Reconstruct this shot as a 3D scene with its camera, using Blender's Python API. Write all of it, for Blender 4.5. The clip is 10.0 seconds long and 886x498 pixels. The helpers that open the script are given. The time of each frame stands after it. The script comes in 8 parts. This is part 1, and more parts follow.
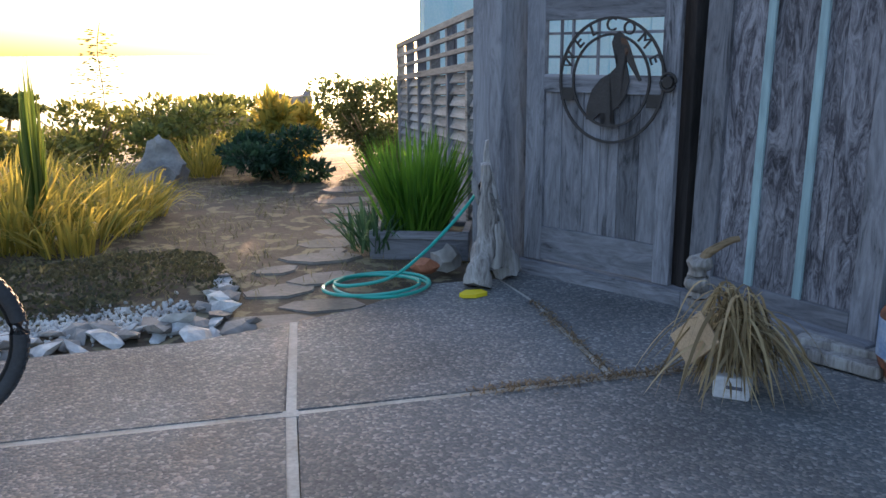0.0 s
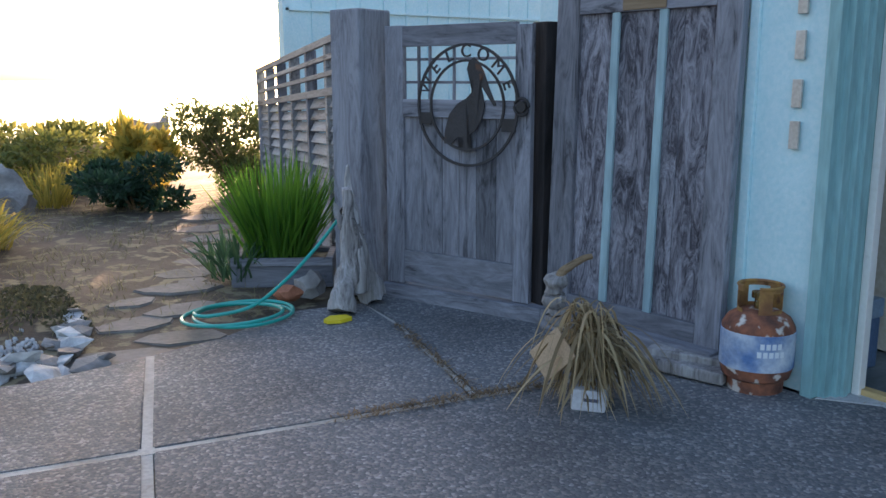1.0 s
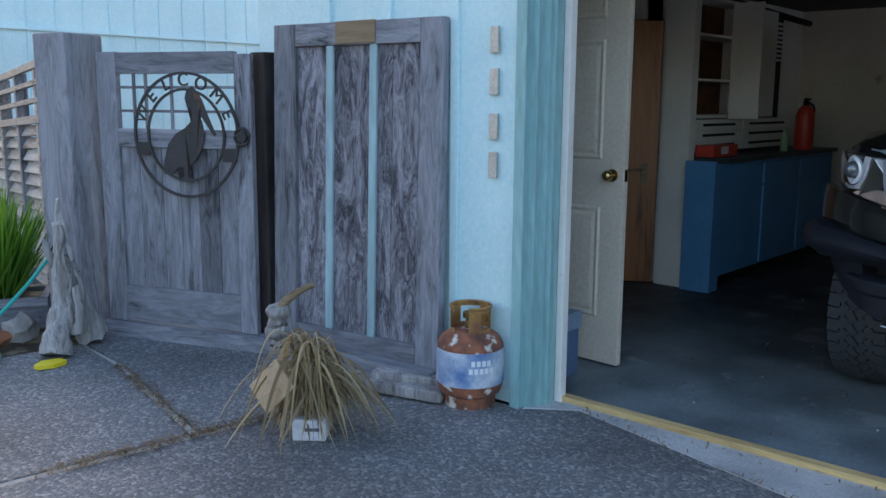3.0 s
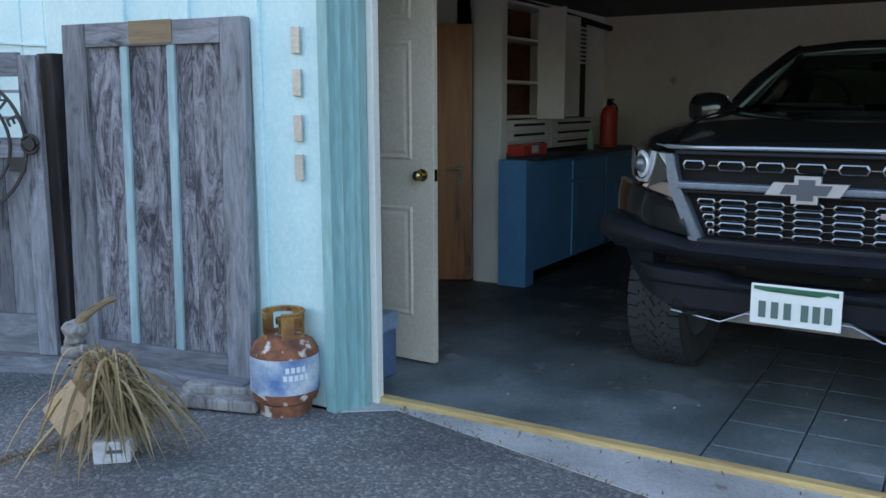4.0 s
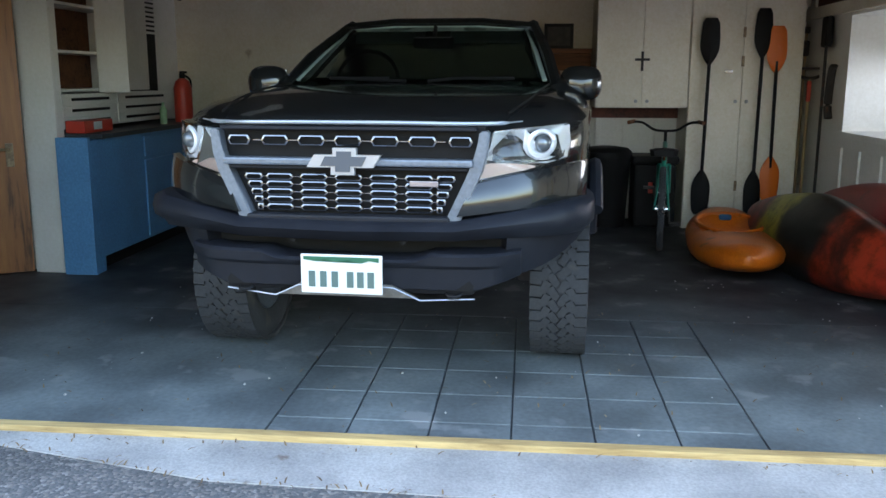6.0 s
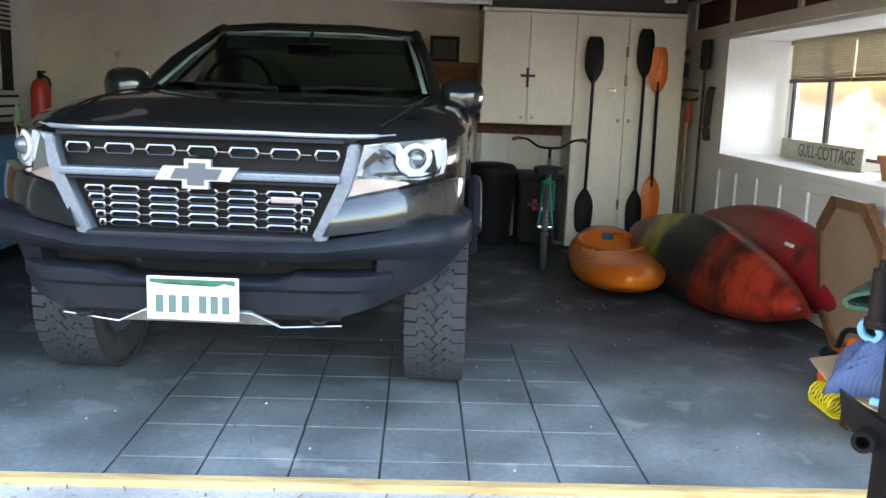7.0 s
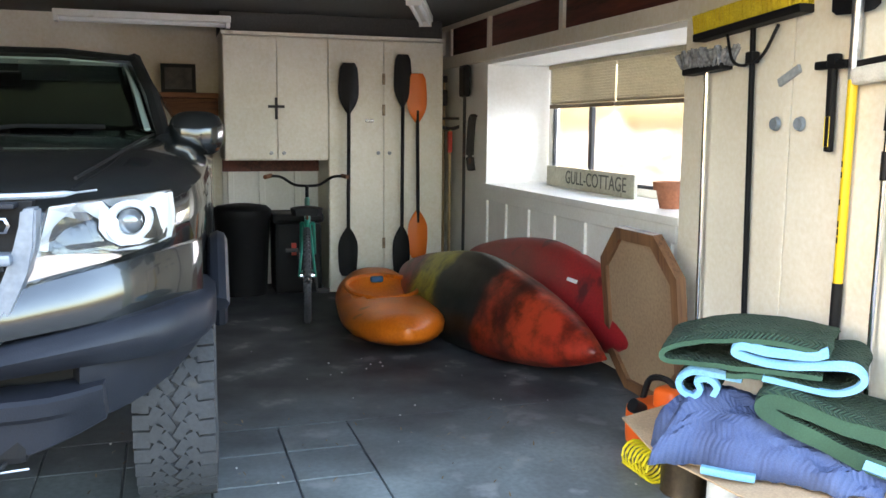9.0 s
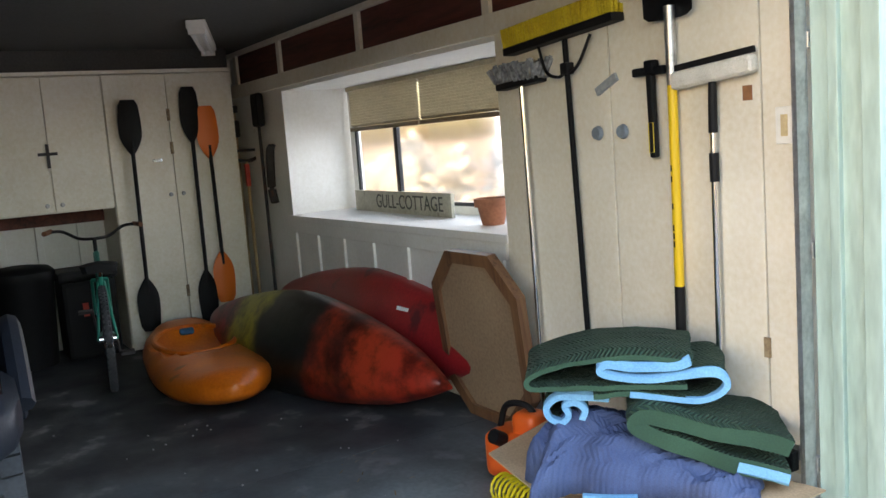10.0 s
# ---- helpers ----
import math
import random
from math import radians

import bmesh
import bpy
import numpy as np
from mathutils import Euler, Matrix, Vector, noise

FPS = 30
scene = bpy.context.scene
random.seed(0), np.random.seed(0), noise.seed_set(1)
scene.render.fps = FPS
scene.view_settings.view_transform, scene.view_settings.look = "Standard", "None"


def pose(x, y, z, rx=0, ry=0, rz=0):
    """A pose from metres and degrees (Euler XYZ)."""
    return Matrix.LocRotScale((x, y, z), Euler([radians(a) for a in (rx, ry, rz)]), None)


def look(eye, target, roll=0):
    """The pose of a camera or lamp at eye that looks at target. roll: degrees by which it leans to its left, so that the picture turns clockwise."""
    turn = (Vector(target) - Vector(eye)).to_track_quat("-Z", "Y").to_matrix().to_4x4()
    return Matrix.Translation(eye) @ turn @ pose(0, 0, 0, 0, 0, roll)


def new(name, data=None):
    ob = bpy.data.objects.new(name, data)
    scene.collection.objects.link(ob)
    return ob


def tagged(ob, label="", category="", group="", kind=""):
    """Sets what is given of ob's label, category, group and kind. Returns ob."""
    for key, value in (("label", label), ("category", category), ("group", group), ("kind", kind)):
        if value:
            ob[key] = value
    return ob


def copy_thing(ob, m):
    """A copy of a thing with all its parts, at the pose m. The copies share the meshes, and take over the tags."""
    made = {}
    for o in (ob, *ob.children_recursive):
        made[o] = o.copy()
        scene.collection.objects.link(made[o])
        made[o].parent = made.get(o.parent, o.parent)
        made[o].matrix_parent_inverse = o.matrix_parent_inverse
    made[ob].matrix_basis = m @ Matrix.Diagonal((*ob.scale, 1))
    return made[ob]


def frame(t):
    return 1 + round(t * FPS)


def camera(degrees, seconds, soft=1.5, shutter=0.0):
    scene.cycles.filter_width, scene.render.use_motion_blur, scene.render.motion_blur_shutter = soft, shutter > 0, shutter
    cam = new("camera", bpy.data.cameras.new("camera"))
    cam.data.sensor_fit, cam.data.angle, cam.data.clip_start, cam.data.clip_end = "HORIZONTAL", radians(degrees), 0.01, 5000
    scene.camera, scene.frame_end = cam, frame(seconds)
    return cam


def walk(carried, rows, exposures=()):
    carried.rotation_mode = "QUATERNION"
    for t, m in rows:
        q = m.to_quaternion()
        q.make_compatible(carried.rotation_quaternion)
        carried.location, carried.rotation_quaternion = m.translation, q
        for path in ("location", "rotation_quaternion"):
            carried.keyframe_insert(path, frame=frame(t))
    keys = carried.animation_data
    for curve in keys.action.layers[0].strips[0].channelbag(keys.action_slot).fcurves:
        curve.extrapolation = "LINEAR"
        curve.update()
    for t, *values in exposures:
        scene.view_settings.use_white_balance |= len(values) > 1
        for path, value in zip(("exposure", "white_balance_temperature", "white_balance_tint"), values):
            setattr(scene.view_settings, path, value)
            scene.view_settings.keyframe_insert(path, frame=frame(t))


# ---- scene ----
cam = camera(53.7, 10.0)
PATH = [
    (0, (-0.17, 0.445, 1.318), (0.625, 2.227, 0.882), -0.2),
    (0.5, (-0.155, 0.436, 1.317), (0.788, 2.151, 0.905), 0.3),
    (1, (-0.14, 0.418, 1.317), (0.921, 2.07, 0.935), -0.1),
    (1.5, (-0.097, 0.371, 1.341), (1.06, 1.959, 0.97), -0.3),
    (2, (-0.067, 0.337, 1.353), (1.197, 1.842, 0.984), -0.1),
    (2.5, (-0.034, 0.308, 1.354), (1.341, 1.718, 1.006), -0.2),
    (2.7, (-0.033, 0.299, 1.367), (1.382, 1.67, 1.025), 0.2),
    (3.8, (0.074, 0.187, 1.368), (1.721, 1.274, 1.043), -0.3),
    (4, (0.072, 0.193, 1.351), (1.768, 1.203, 1.027), -0.2),
    (4.5, (0.096, 0.172, 1.35), (1.886, 0.993, 1.001), 0.5),
    (5, (0.129, 0.136, 1.352), (1.993, 0.752, 0.97), 0.7),
    (5.5, (0.156, 0.076, 1.336), (2.077, 0.476, 0.947), 0.6),
    (6, (0.211, -0.008, 1.353), (2.165, 0.178, 0.969), 0.1),
    (6.2, (0.214, -0.042, 1.344), (2.179, 0.058, 0.981), 0.2),
    (7.3, (0.582, -0.077, 1.346), (2.54, -0.235, 0.971), 1.7),
    (7.5, (0.65, -0.032, 1.345), (2.593, -0.299, 0.948), 0.8),
    (8, (0.817, -0.013, 1.349), (2.711, -0.529, 0.967), 0.1),
    (8.3, (0.922, -0.061, 1.378), (2.802, -0.638, 1.015), 0.1),
    (8.5, (1.063, -0.1, 1.334), (2.953, -0.669, 1.012), 0.7),
    (9, (1.214, -0.166, 1.355), (3.103, -0.764, 1.082), 0.5),
    (9.5, (1.387, -0.131, 1.383), (3.173, -0.996, 1.137), -1.7),
    (10, (1.522, -0.12, 1.41), (3.22, -1.147, 1.161), -4.4),
]
EXPOSURES = [(0.0, 1.95, 5750, 18), (2.5, 2.33, 5800, 18), (4.0, 2.8, 6150, 17), (4.5, 3.1, 6350, 16), (5.5, 3.45, 6350, 16), (6.2, 4.1, 6450, 17), (7.5, 4.7, 6800, 19), (9.0, 4.9, 6750, 18), (10.0, 4.0, 6750, 18)]
walk(cam, [(t, look(eye, target, roll)) for t, eye, target, roll in PATH], EXPOSURES)

# ---- sky and sun ----
SUN_AZ, SUN_EL = 24.0, 4.8          # degrees from +y towards +x, degrees above the horizon
world = bpy.data.worlds.new("world")
scene.world = world
world.use_nodes = True
wn = world.node_tree.nodes
wl = world.node_tree.links
sky = wn.new("ShaderNodeTexSky")
sky.sky_type = "NISHITA"
sky.sun_disc = False
sky.sun_elevation = radians(8.0)
sky.sun_rotation = radians(SUN_AZ)
sky.dust_density = 4.0
wn["Background"].inputs["Strength"].default_value = 0.15
wl.new(sky.outputs["Color"], wn["Background"].inputs["Color"])
sun_data = bpy.data.lights.new("sun", "SUN")
sun_data.energy, sun_data.angle, sun_data.color = 4.5, radians(0.6), (1.0, 0.62, 0.32)
sun = new("sun", sun_data)
az, el = radians(SUN_AZ), radians(SUN_EL)
sun_dir = Vector((math.sin(az) * math.cos(el), math.cos(az) * math.cos(el), math.sin(el)))
sun.matrix_world = look(sun_dir * 50, (0, 0, 0))


# ---- materials ----
def surf(name, a, b=None, scale=6.0, rough=0.6, metal=0.0, bump=0.15, fine=60.0, stretch=(1, 1, 1), spots=None, spot_scale=3.0, spot_at=0.62, coat=0.0, space="Object", rough2=None, spec=0.5):
    """Two-scale noise colour, fine relief and optional stain colour."""
    m = bpy.data.materials.new(name)
    m.use_nodes = True
    n, l = m.node_tree.nodes, m.node_tree.links
    p = n["Principled BSDF"]
    b = b or tuple(c * 0.75 for c in a)
    if space == "World":
        src = n.new("ShaderNodeNewGeometry").outputs["Position"]
    else:
        src = n.new("ShaderNodeTexCoord").outputs["Object"]
        info = n.new("ShaderNodeObjectInfo")
        add = n.new("ShaderNodeVectorMath")
        mul = n.new("ShaderNodeMath")
        mul.operation, mul.inputs[1].default_value = "MULTIPLY", 37.0
        l.new(info.outputs["Random"], mul.inputs[0])
        l.new(src, add.inputs[0])
        l.new(mul.outputs[0], add.inputs[1])
        src = add.outputs[0]
    mp = n.new("ShaderNodeMapping")
    mp.inputs["Scale"].default_value = stretch
    l.new(src, mp.inputs["Vector"])
    big = n.new("ShaderNodeTexNoise")
    big.inputs["Scale"].default_value, big.inputs["Detail"].default_value = scale, 6.0
    l.new(mp.outputs[0], big.inputs["Vector"])
    small = n.new("ShaderNodeTexNoise")
    small.inputs["Scale"].default_value, small.inputs["Detail"].default_value = fine, 3.0
    l.new(mp.outputs[0], small.inputs["Vector"])
    ramp = n.new("ShaderNodeValToRGB")
    ramp.color_ramp.elements[0].position, ramp.color_ramp.elements[1].position = 0.36, 0.66
    ramp.color_ramp.elements[0].color, ramp.color_ramp.elements[1].color = (*b, 1), (*a, 1)
    l.new(big.outputs["Fac"], ramp.inputs[0])
    mix = n.new("ShaderNodeMixRGB")
    mix.blend_type = "OVERLAY"
    mix.inputs[0].default_value = 0.35
    l.new(ramp.outputs[0], mix.inputs[1])
    l.new(small.outputs["Fac"], mix.inputs[2])
    out = mix.outputs[0]
    if spots:
        sp = n.new("ShaderNodeTexNoise")
        sp.inputs["Scale"].default_value, sp.inputs["Detail"].default_value = spot_scale, 8.0
        l.new(mp.outputs[0], sp.inputs["Vector"])
        sr = n.new("ShaderNodeValToRGB")
        sr.color_ramp.elements[0].position, sr.color_ramp.elements[1].position = spot_at, spot_at + 0.06
        l.new(sp.outputs["Fac"], sr.inputs[0])
        mx = n.new("ShaderNodeMixRGB")
        l.new(sr.outputs[0], mx.inputs[0])
        l.new(out, mx.inputs[1])
        mx.inputs[2].default_value = (*spots, 1)
        out = mx.outputs[0]
    l.new(out, p.inputs["Base Color"])
    p.inputs["Metallic"].default_value = metal
    p.inputs["Specular IOR Level"].default_value = spec
    p.inputs["Coat Weight"].default_value = coat
    p.inputs["Coat Roughness"].default_value = 0.05
    rr = n.new("ShaderNodeMapRange")
    rr.inputs[3].default_value, rr.inputs[4].default_value = rough * 0.85, (rough2 or min(1.0, rough * 1.2))
    l.new(big.outputs["Fac"], rr.inputs[0])
    l.new(rr.outputs[0], p.inputs["Roughness"])
    if bump:
        bp = n.new("ShaderNodeBump")
        bp.inputs["Strength"].default_value, bp.inputs["Distance"].default_value = bump, 0.01
        l.new(small.outputs["Fac"], bp.inputs["Height"])
        l.new(bp.outputs[0], p.inputs["Normal"])
    return m


def grain(name, a, b, axis=2, scale=14.0, knots=0.5, rough=0.85, bump=0.5, along=0.09):
    """Weathered timber: wavy figure along one axis, dark streaks and checks."""
    m = bpy.data.materials.new(name)
    m.use_nodes = True
    n, l = m.node_tree.nodes, m.node_tree.links
    p = n["Principled BSDF"]
    tc = n.new("ShaderNodeTexCoord")
    info = n.new("ShaderNodeObjectInfo")
    mul = n.new("ShaderNodeMath")
    mul.operation, mul.inputs[1].default_value = "MULTIPLY", 53.0
    add = n.new("ShaderNodeVectorMath")
    l.new(info.outputs["Random"], mul.inputs[0])
    l.new(tc.outputs["Object"], add.inputs[0])
    l.new(mul.outputs[0], add.inputs[1])
    mp = n.new("ShaderNodeMapping")
    st = [1.0, 1.0, 1.0]
    st[axis] = along
    mp.inputs["Scale"].default_value = st
    l.new(add.outputs[0], mp.inputs["Vector"])
    warp = n.new("ShaderNodeTexNoise")
    warp.inputs["Scale"].default_value, warp.inputs["Detail"].default_value = 7.0, 2.0
    l.new(mp.outputs[0], warp.inputs["Vector"])
    va = n.new("ShaderNodeVectorMath")
    va.operation = "MULTIPLY_ADD"
    va.inputs[1].default_value = (knots * 0.25,) * 3
    l.new(warp.outputs["Color"], va.inputs[0])
    l.new(mp.outputs[0], va.inputs[2])
    fib = n.new("ShaderNodeTexNoise")
    fib.inputs["Scale"].default_value, fib.inputs["Detail"].default_value, fib.inputs["Roughness"].default_value = scale * 3, 6.0, 0.7
    l.new(va.outputs[0], fib.inputs["Vector"])
    wave = n.new("ShaderNodeTexNoise")
    wave.inputs["Scale"].default_value, wave.inputs["Detail"].default_value = scale * 0.6, 3.0
    l.new(va.outputs[0], wave.inputs["Vector"])
    mixf = n.new("ShaderNodeMath")
    mixf.operation = "MULTIPLY_ADD"
    mixf.inputs[1].default_value = 0.55
    l.new(fib.outputs["Fac"], mixf.inputs[0])
    half = n.new("ShaderNodeMath")
    half.operation, half.inputs[1].default_value = "MULTIPLY", 0.45
    l.new(wave.outputs["Fac"], half.inputs[0])
    l.new(half.outputs[0], mixf.inputs[2])
    ramp = n.new("ShaderNodeValToRGB")
    e = ramp.color_ramp.elements
    e[0].position, e[1].position = 0.44, 0.60
    e[0].color, e[1].color = (*b, 1), (*a, 1)
    dark = e.new(0.37)
    dark.color = (*(c * 0.35 for c in b), 1)
    l.new(mixf.outputs[0], ramp.inputs[0])
    tone = n.new("ShaderNodeMapRange")
    tone.inputs[3].default_value, tone.inputs[4].default_value = 0.72, 1.18
    l.new(info.outputs["Random"], tone.inputs[0])
    mx = n.new("ShaderNodeVectorMath")
    mx.operation = "SCALE"
    l.new(ramp.outputs[0], mx.inputs[0])
    l.new(tone.outputs[0], mx.inputs["Scale"])
    l.new(mx.outputs[0], p.inputs["Base Color"])
    p.inputs["Roughness"].default_value = rough
    bp = n.new("ShaderNodeBump")
    bp.inputs["Strength"].default_value, bp.inputs["Distance"].default_value = bump, 0.006
    l.new(mixf.outputs[0], bp.inputs["Height"])
    l.new(bp.outputs[0], p.inputs["Normal"])
    return m


def aggregate(name):
    """Exposed-aggregate concrete: pebbles in cement, with worn patches."""
    m = bpy.data.materials.new(name)
    m.use_nodes = True
    n, l = m.node_tree.nodes, m.node_tree.links
    p = n["Principled BSDF"]
    pos = n.new("ShaderNodeNewGeometry")
    v = n.new("ShaderNodeTexVoronoi")
    v.inputs["Scale"].default_value = 75.0
    l.new(pos.outputs["Position"], v.inputs["Vector"])
    cr = n.new("ShaderNodeValToRGB")
    e = cr.color_ramp.elements
    e[0].position, e[0].color = 0.0, (0.104, 0.109, 0.119, 1)
    e[1].position, e[1].color = 1.0, (0.31, 0.31, 0.31, 1)
    k = e.new(0.55)
    k.color = (0.142, 0.147, 0.157, 1)
    k2 = e.new(0.86)
    k2.color = (0.23, 0.22, 0.21, 1)
    sep = n.new("ShaderNodeSeparateColor")
    l.new(v.outputs["Color"], sep.inputs[0])
    l.new(sep.outputs[0], cr.inputs[0])
    big = n.new("ShaderNodeTexNoise")
    big.inputs["Scale"].default_value, big.inputs["Detail"].default_value = 1.3, 7.0
    l.new(pos.outputs["Position"], big.inputs["Vector"])
    br = n.new("ShaderNodeMapRange")
    br.inputs[1].default_value, br.inputs[2].default_value, br.inputs[3].default_value, br.inputs[4].default_value = 0.3, 0.7, 0.65, 1.25
    l.new(big.outputs["Fac"], br.inputs[0])
    mx = n.new("ShaderNodeVectorMath")
    mx.operation = "SCALE"
    l.new(cr.outputs[0], mx.inputs[0])
    l.new(br.outputs[0], mx.inputs["Scale"])
    l.new(mx.outputs[0], p.inputs["Base Color"])
    p.inputs["Roughness"].default_value = 0.8
    bp = n.new("ShaderNodeBump")
    bp.invert = True
    bp.inputs["Strength"].default_value, bp.inputs["Distance"].default_value = 0.7, 0.006
    l.new(v.outputs["Distance"], bp.inputs["Height"])
    l.new(bp.outputs[0], p.inputs["Normal"])
    return m


def quilt(name, a, b, relief=1.0):
    """Moving-blanket cloth with stitched zigzag channels."""
    m = surf(name, a, b, scale=5, rough=0.9, bump=0.0, fine=200)
    n, l = m.node_tree.nodes, m.node_tree.links
    tc = n.new("ShaderNodeUVMap")
    sx = n.new("ShaderNodeSeparateXYZ")
    l.new(tc.outputs[0], sx.inputs[0])

    def math_node(op, a_, b_=None):
        q = n.new("ShaderNodeMath")
        q.operation = op
        for i, val in enumerate((a_, b_)):
            if val is None:
                continue
            if isinstance(val, (int, float)):
                q.inputs[i].default_value = val
            else:
                l.new(val, q.inputs[i])
        return q.outputs[0]
    zig = math_node("PINGPONG", math_node("MULTIPLY", sx.outputs[0], 7.0), 0.5)
    saw = math_node("PINGPONG", math_node("ADD", math_node("MULTIPLY", sx.outputs[1], 30.0), math_node("MULTIPLY", zig, 2.4)), 0.5)
    hgt = math_node("POWER", math_node("MULTIPLY", saw, 2.0), 0.4)
    bp = n.new("ShaderNodeBump")
    bp.inputs["Strength"].default_value, bp.inputs["Distance"].default_value = relief, 0.022
    l.new(hgt, bp.inputs["Height"])
    l.new(bp.outputs[0], n["Principled BSDF"].inputs["Normal"])
    return m


def plain(name, c, rough=0.5, metal=0.0, emit=0.0, coat=0.0):
    m = bpy.data.materials.new(name)
    m.use_nodes = True
    p = m.node_tree.nodes["Principled BSDF"]
    p.inputs["Base Color"].default_value = (*c, 1)
    p.inputs["Roughness"].default_value, p.inputs["Metallic"].default_value, p.inputs["Coat Weight"].default_value = rough, metal, coat
    if emit:
        p.inputs["Emission Color"].default_value, p.inputs["Emission Strength"].default_value = (*c, 1), emit
    return m


def glass(name, c=(1, 1, 1), rough=0.0):
    m = plain(name, c, rough)
    p = m.node_tree.nodes["Principled BSDF"]
    p.inputs["Transmission Weight"].default_value, p.inputs["IOR"].default_value = 1.0, 1.45
    return m


def leafy(name, a, b):
    """Leaf colour that varies by leaf, with light passing through."""
    m = bpy.data.materials.new(name)
    m.use_nodes = True
    n, l = m.node_tree.nodes, m.node_tree.links
    p = n["Principled BSDF"]
    g = n.new("ShaderNodeNewGeometry")
    ramp = n.new("ShaderNodeValToRGB")
    ramp.color_ramp.elements[0].color, ramp.color_ramp.elements[1].color = (*b, 1), (*a, 1)
    l.new(g.outputs["Random Per Island"], ramp.inputs[0])
    l.new(ramp.outputs[0], p.inputs["Base Color"])
    p.inputs["Roughness"].default_value = 0.55
    tr = n.new("ShaderNodeBsdfTranslucent")
    l.new(ramp.outputs[0], tr.inputs["Color"])
    ms = n.new("ShaderNodeMixShader")
    ms.inputs[0].default_value = 0.45
    l.new(p.outputs[0], ms.inputs[1])
    l.new(tr.outputs[0], ms.inputs[2])
    l.new(ms.outputs[0], n["Material Output"].inputs["Surface"])
    return m


AGG = aggregate("exposed_aggregate")
SMOOTH = surf("smooth_concrete", (0.50, 0.50, 0.50), (0.34, 0.34, 0.345), scale=3, rough=0.85, bump=0.3, fine=90, space="World", spots=(0.14, 0.10, 0.07), spot_scale=5, spot_at=0.66)
JOINT = surf("joint_mortar", (0.52, 0.50, 0.46), (0.34, 0.31, 0.27), scale=4, rough=0.9, bump=0.3, fine=60, space="World", spots=(0.12, 0.09, 0.06), spot_scale=3, spot_at=0.58)
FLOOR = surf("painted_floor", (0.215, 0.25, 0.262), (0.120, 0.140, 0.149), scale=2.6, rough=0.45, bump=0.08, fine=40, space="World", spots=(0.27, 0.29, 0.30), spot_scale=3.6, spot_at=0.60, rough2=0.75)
def depth_shaded_floor(m):
    """Grey-blue floor paint with shade painted in: darker deeper in the garage, plus stains."""
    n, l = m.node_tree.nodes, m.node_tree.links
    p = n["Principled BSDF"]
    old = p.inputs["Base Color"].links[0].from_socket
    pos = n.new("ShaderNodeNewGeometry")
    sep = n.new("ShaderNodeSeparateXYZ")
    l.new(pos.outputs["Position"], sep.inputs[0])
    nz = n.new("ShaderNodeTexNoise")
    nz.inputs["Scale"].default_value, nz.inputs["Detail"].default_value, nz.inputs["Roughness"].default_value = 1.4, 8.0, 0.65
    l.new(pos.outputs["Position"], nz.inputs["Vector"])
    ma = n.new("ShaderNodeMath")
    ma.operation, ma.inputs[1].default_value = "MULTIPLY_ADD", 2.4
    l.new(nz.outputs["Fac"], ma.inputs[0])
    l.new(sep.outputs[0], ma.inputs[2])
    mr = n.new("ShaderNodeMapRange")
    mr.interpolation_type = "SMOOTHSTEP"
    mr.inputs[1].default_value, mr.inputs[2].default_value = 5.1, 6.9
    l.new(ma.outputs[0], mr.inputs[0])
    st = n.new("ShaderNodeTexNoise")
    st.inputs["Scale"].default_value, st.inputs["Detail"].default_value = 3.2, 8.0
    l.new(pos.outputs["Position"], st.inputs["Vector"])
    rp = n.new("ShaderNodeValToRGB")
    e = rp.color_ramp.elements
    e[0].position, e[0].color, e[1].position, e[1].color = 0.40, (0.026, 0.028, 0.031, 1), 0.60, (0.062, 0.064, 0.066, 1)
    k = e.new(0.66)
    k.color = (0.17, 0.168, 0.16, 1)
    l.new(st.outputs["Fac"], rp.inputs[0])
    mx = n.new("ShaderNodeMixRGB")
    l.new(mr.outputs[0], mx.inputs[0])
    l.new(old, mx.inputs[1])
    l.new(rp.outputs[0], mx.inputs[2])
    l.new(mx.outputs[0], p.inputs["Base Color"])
depth_shaded_floor(FLOOR)
GROOVE = surf("groove_dirt", (0.10, 0.11, 0.12), None, rough=0.9, space="World")
SOIL = surf("dry_soil", (0.135, 0.098, 0.064), (0.058, 0.044, 0.030), scale=2.6, rough=0.95, bump=0.6, fine=35, space="World", spots=(0.24, 0.20, 0.12), spot_scale=7, spot_at=0.54)
BLUE = surf("pale_blue_siding", (0.60, 0.80, 0.83), (0.55, 0.75, 0.785), scale=2, rough=0.55, bump=0.12, fine=50, space="World")
GREEN = surf("grey_green_trim", (0.30, 0.49, 0.50), (0.23, 0.41, 0.42), scale=4, rough=0.5, bump=0.15, fine=40, stretch=(1, 1, 0.2), space="World", spots=(0.12, 0.22, 0.22), spot_scale=6, spot_at=0.68)
GREENR = surf("sage_trim", (0.40, 0.52, 0.46), (0.33, 0.45, 0.40), scale=4, rough=0.5, bump=0.15, fine=40, stretch=(1, 1, 0.2), space="World")
CREAM = surf("old_cream_paint", (0.80, 0.745, 0.63), (0.72, 0.66, 0.54), scale=2.2, rough=0.5, bump=0.04, fine=45, space="World", spots=(0.46, 0.38, 0.28), spot_scale=3.5, spot_at=0.70)
WHITE = surf("white_paint", (0.85, 0.83, 0.78), (0.78, 0.76, 0.71), scale=2.5, rough=0.5, bump=0.06, fine=45, space="World", spots=(0.5, 0.46, 0.38), spot_scale=4, spot_at=0.72)
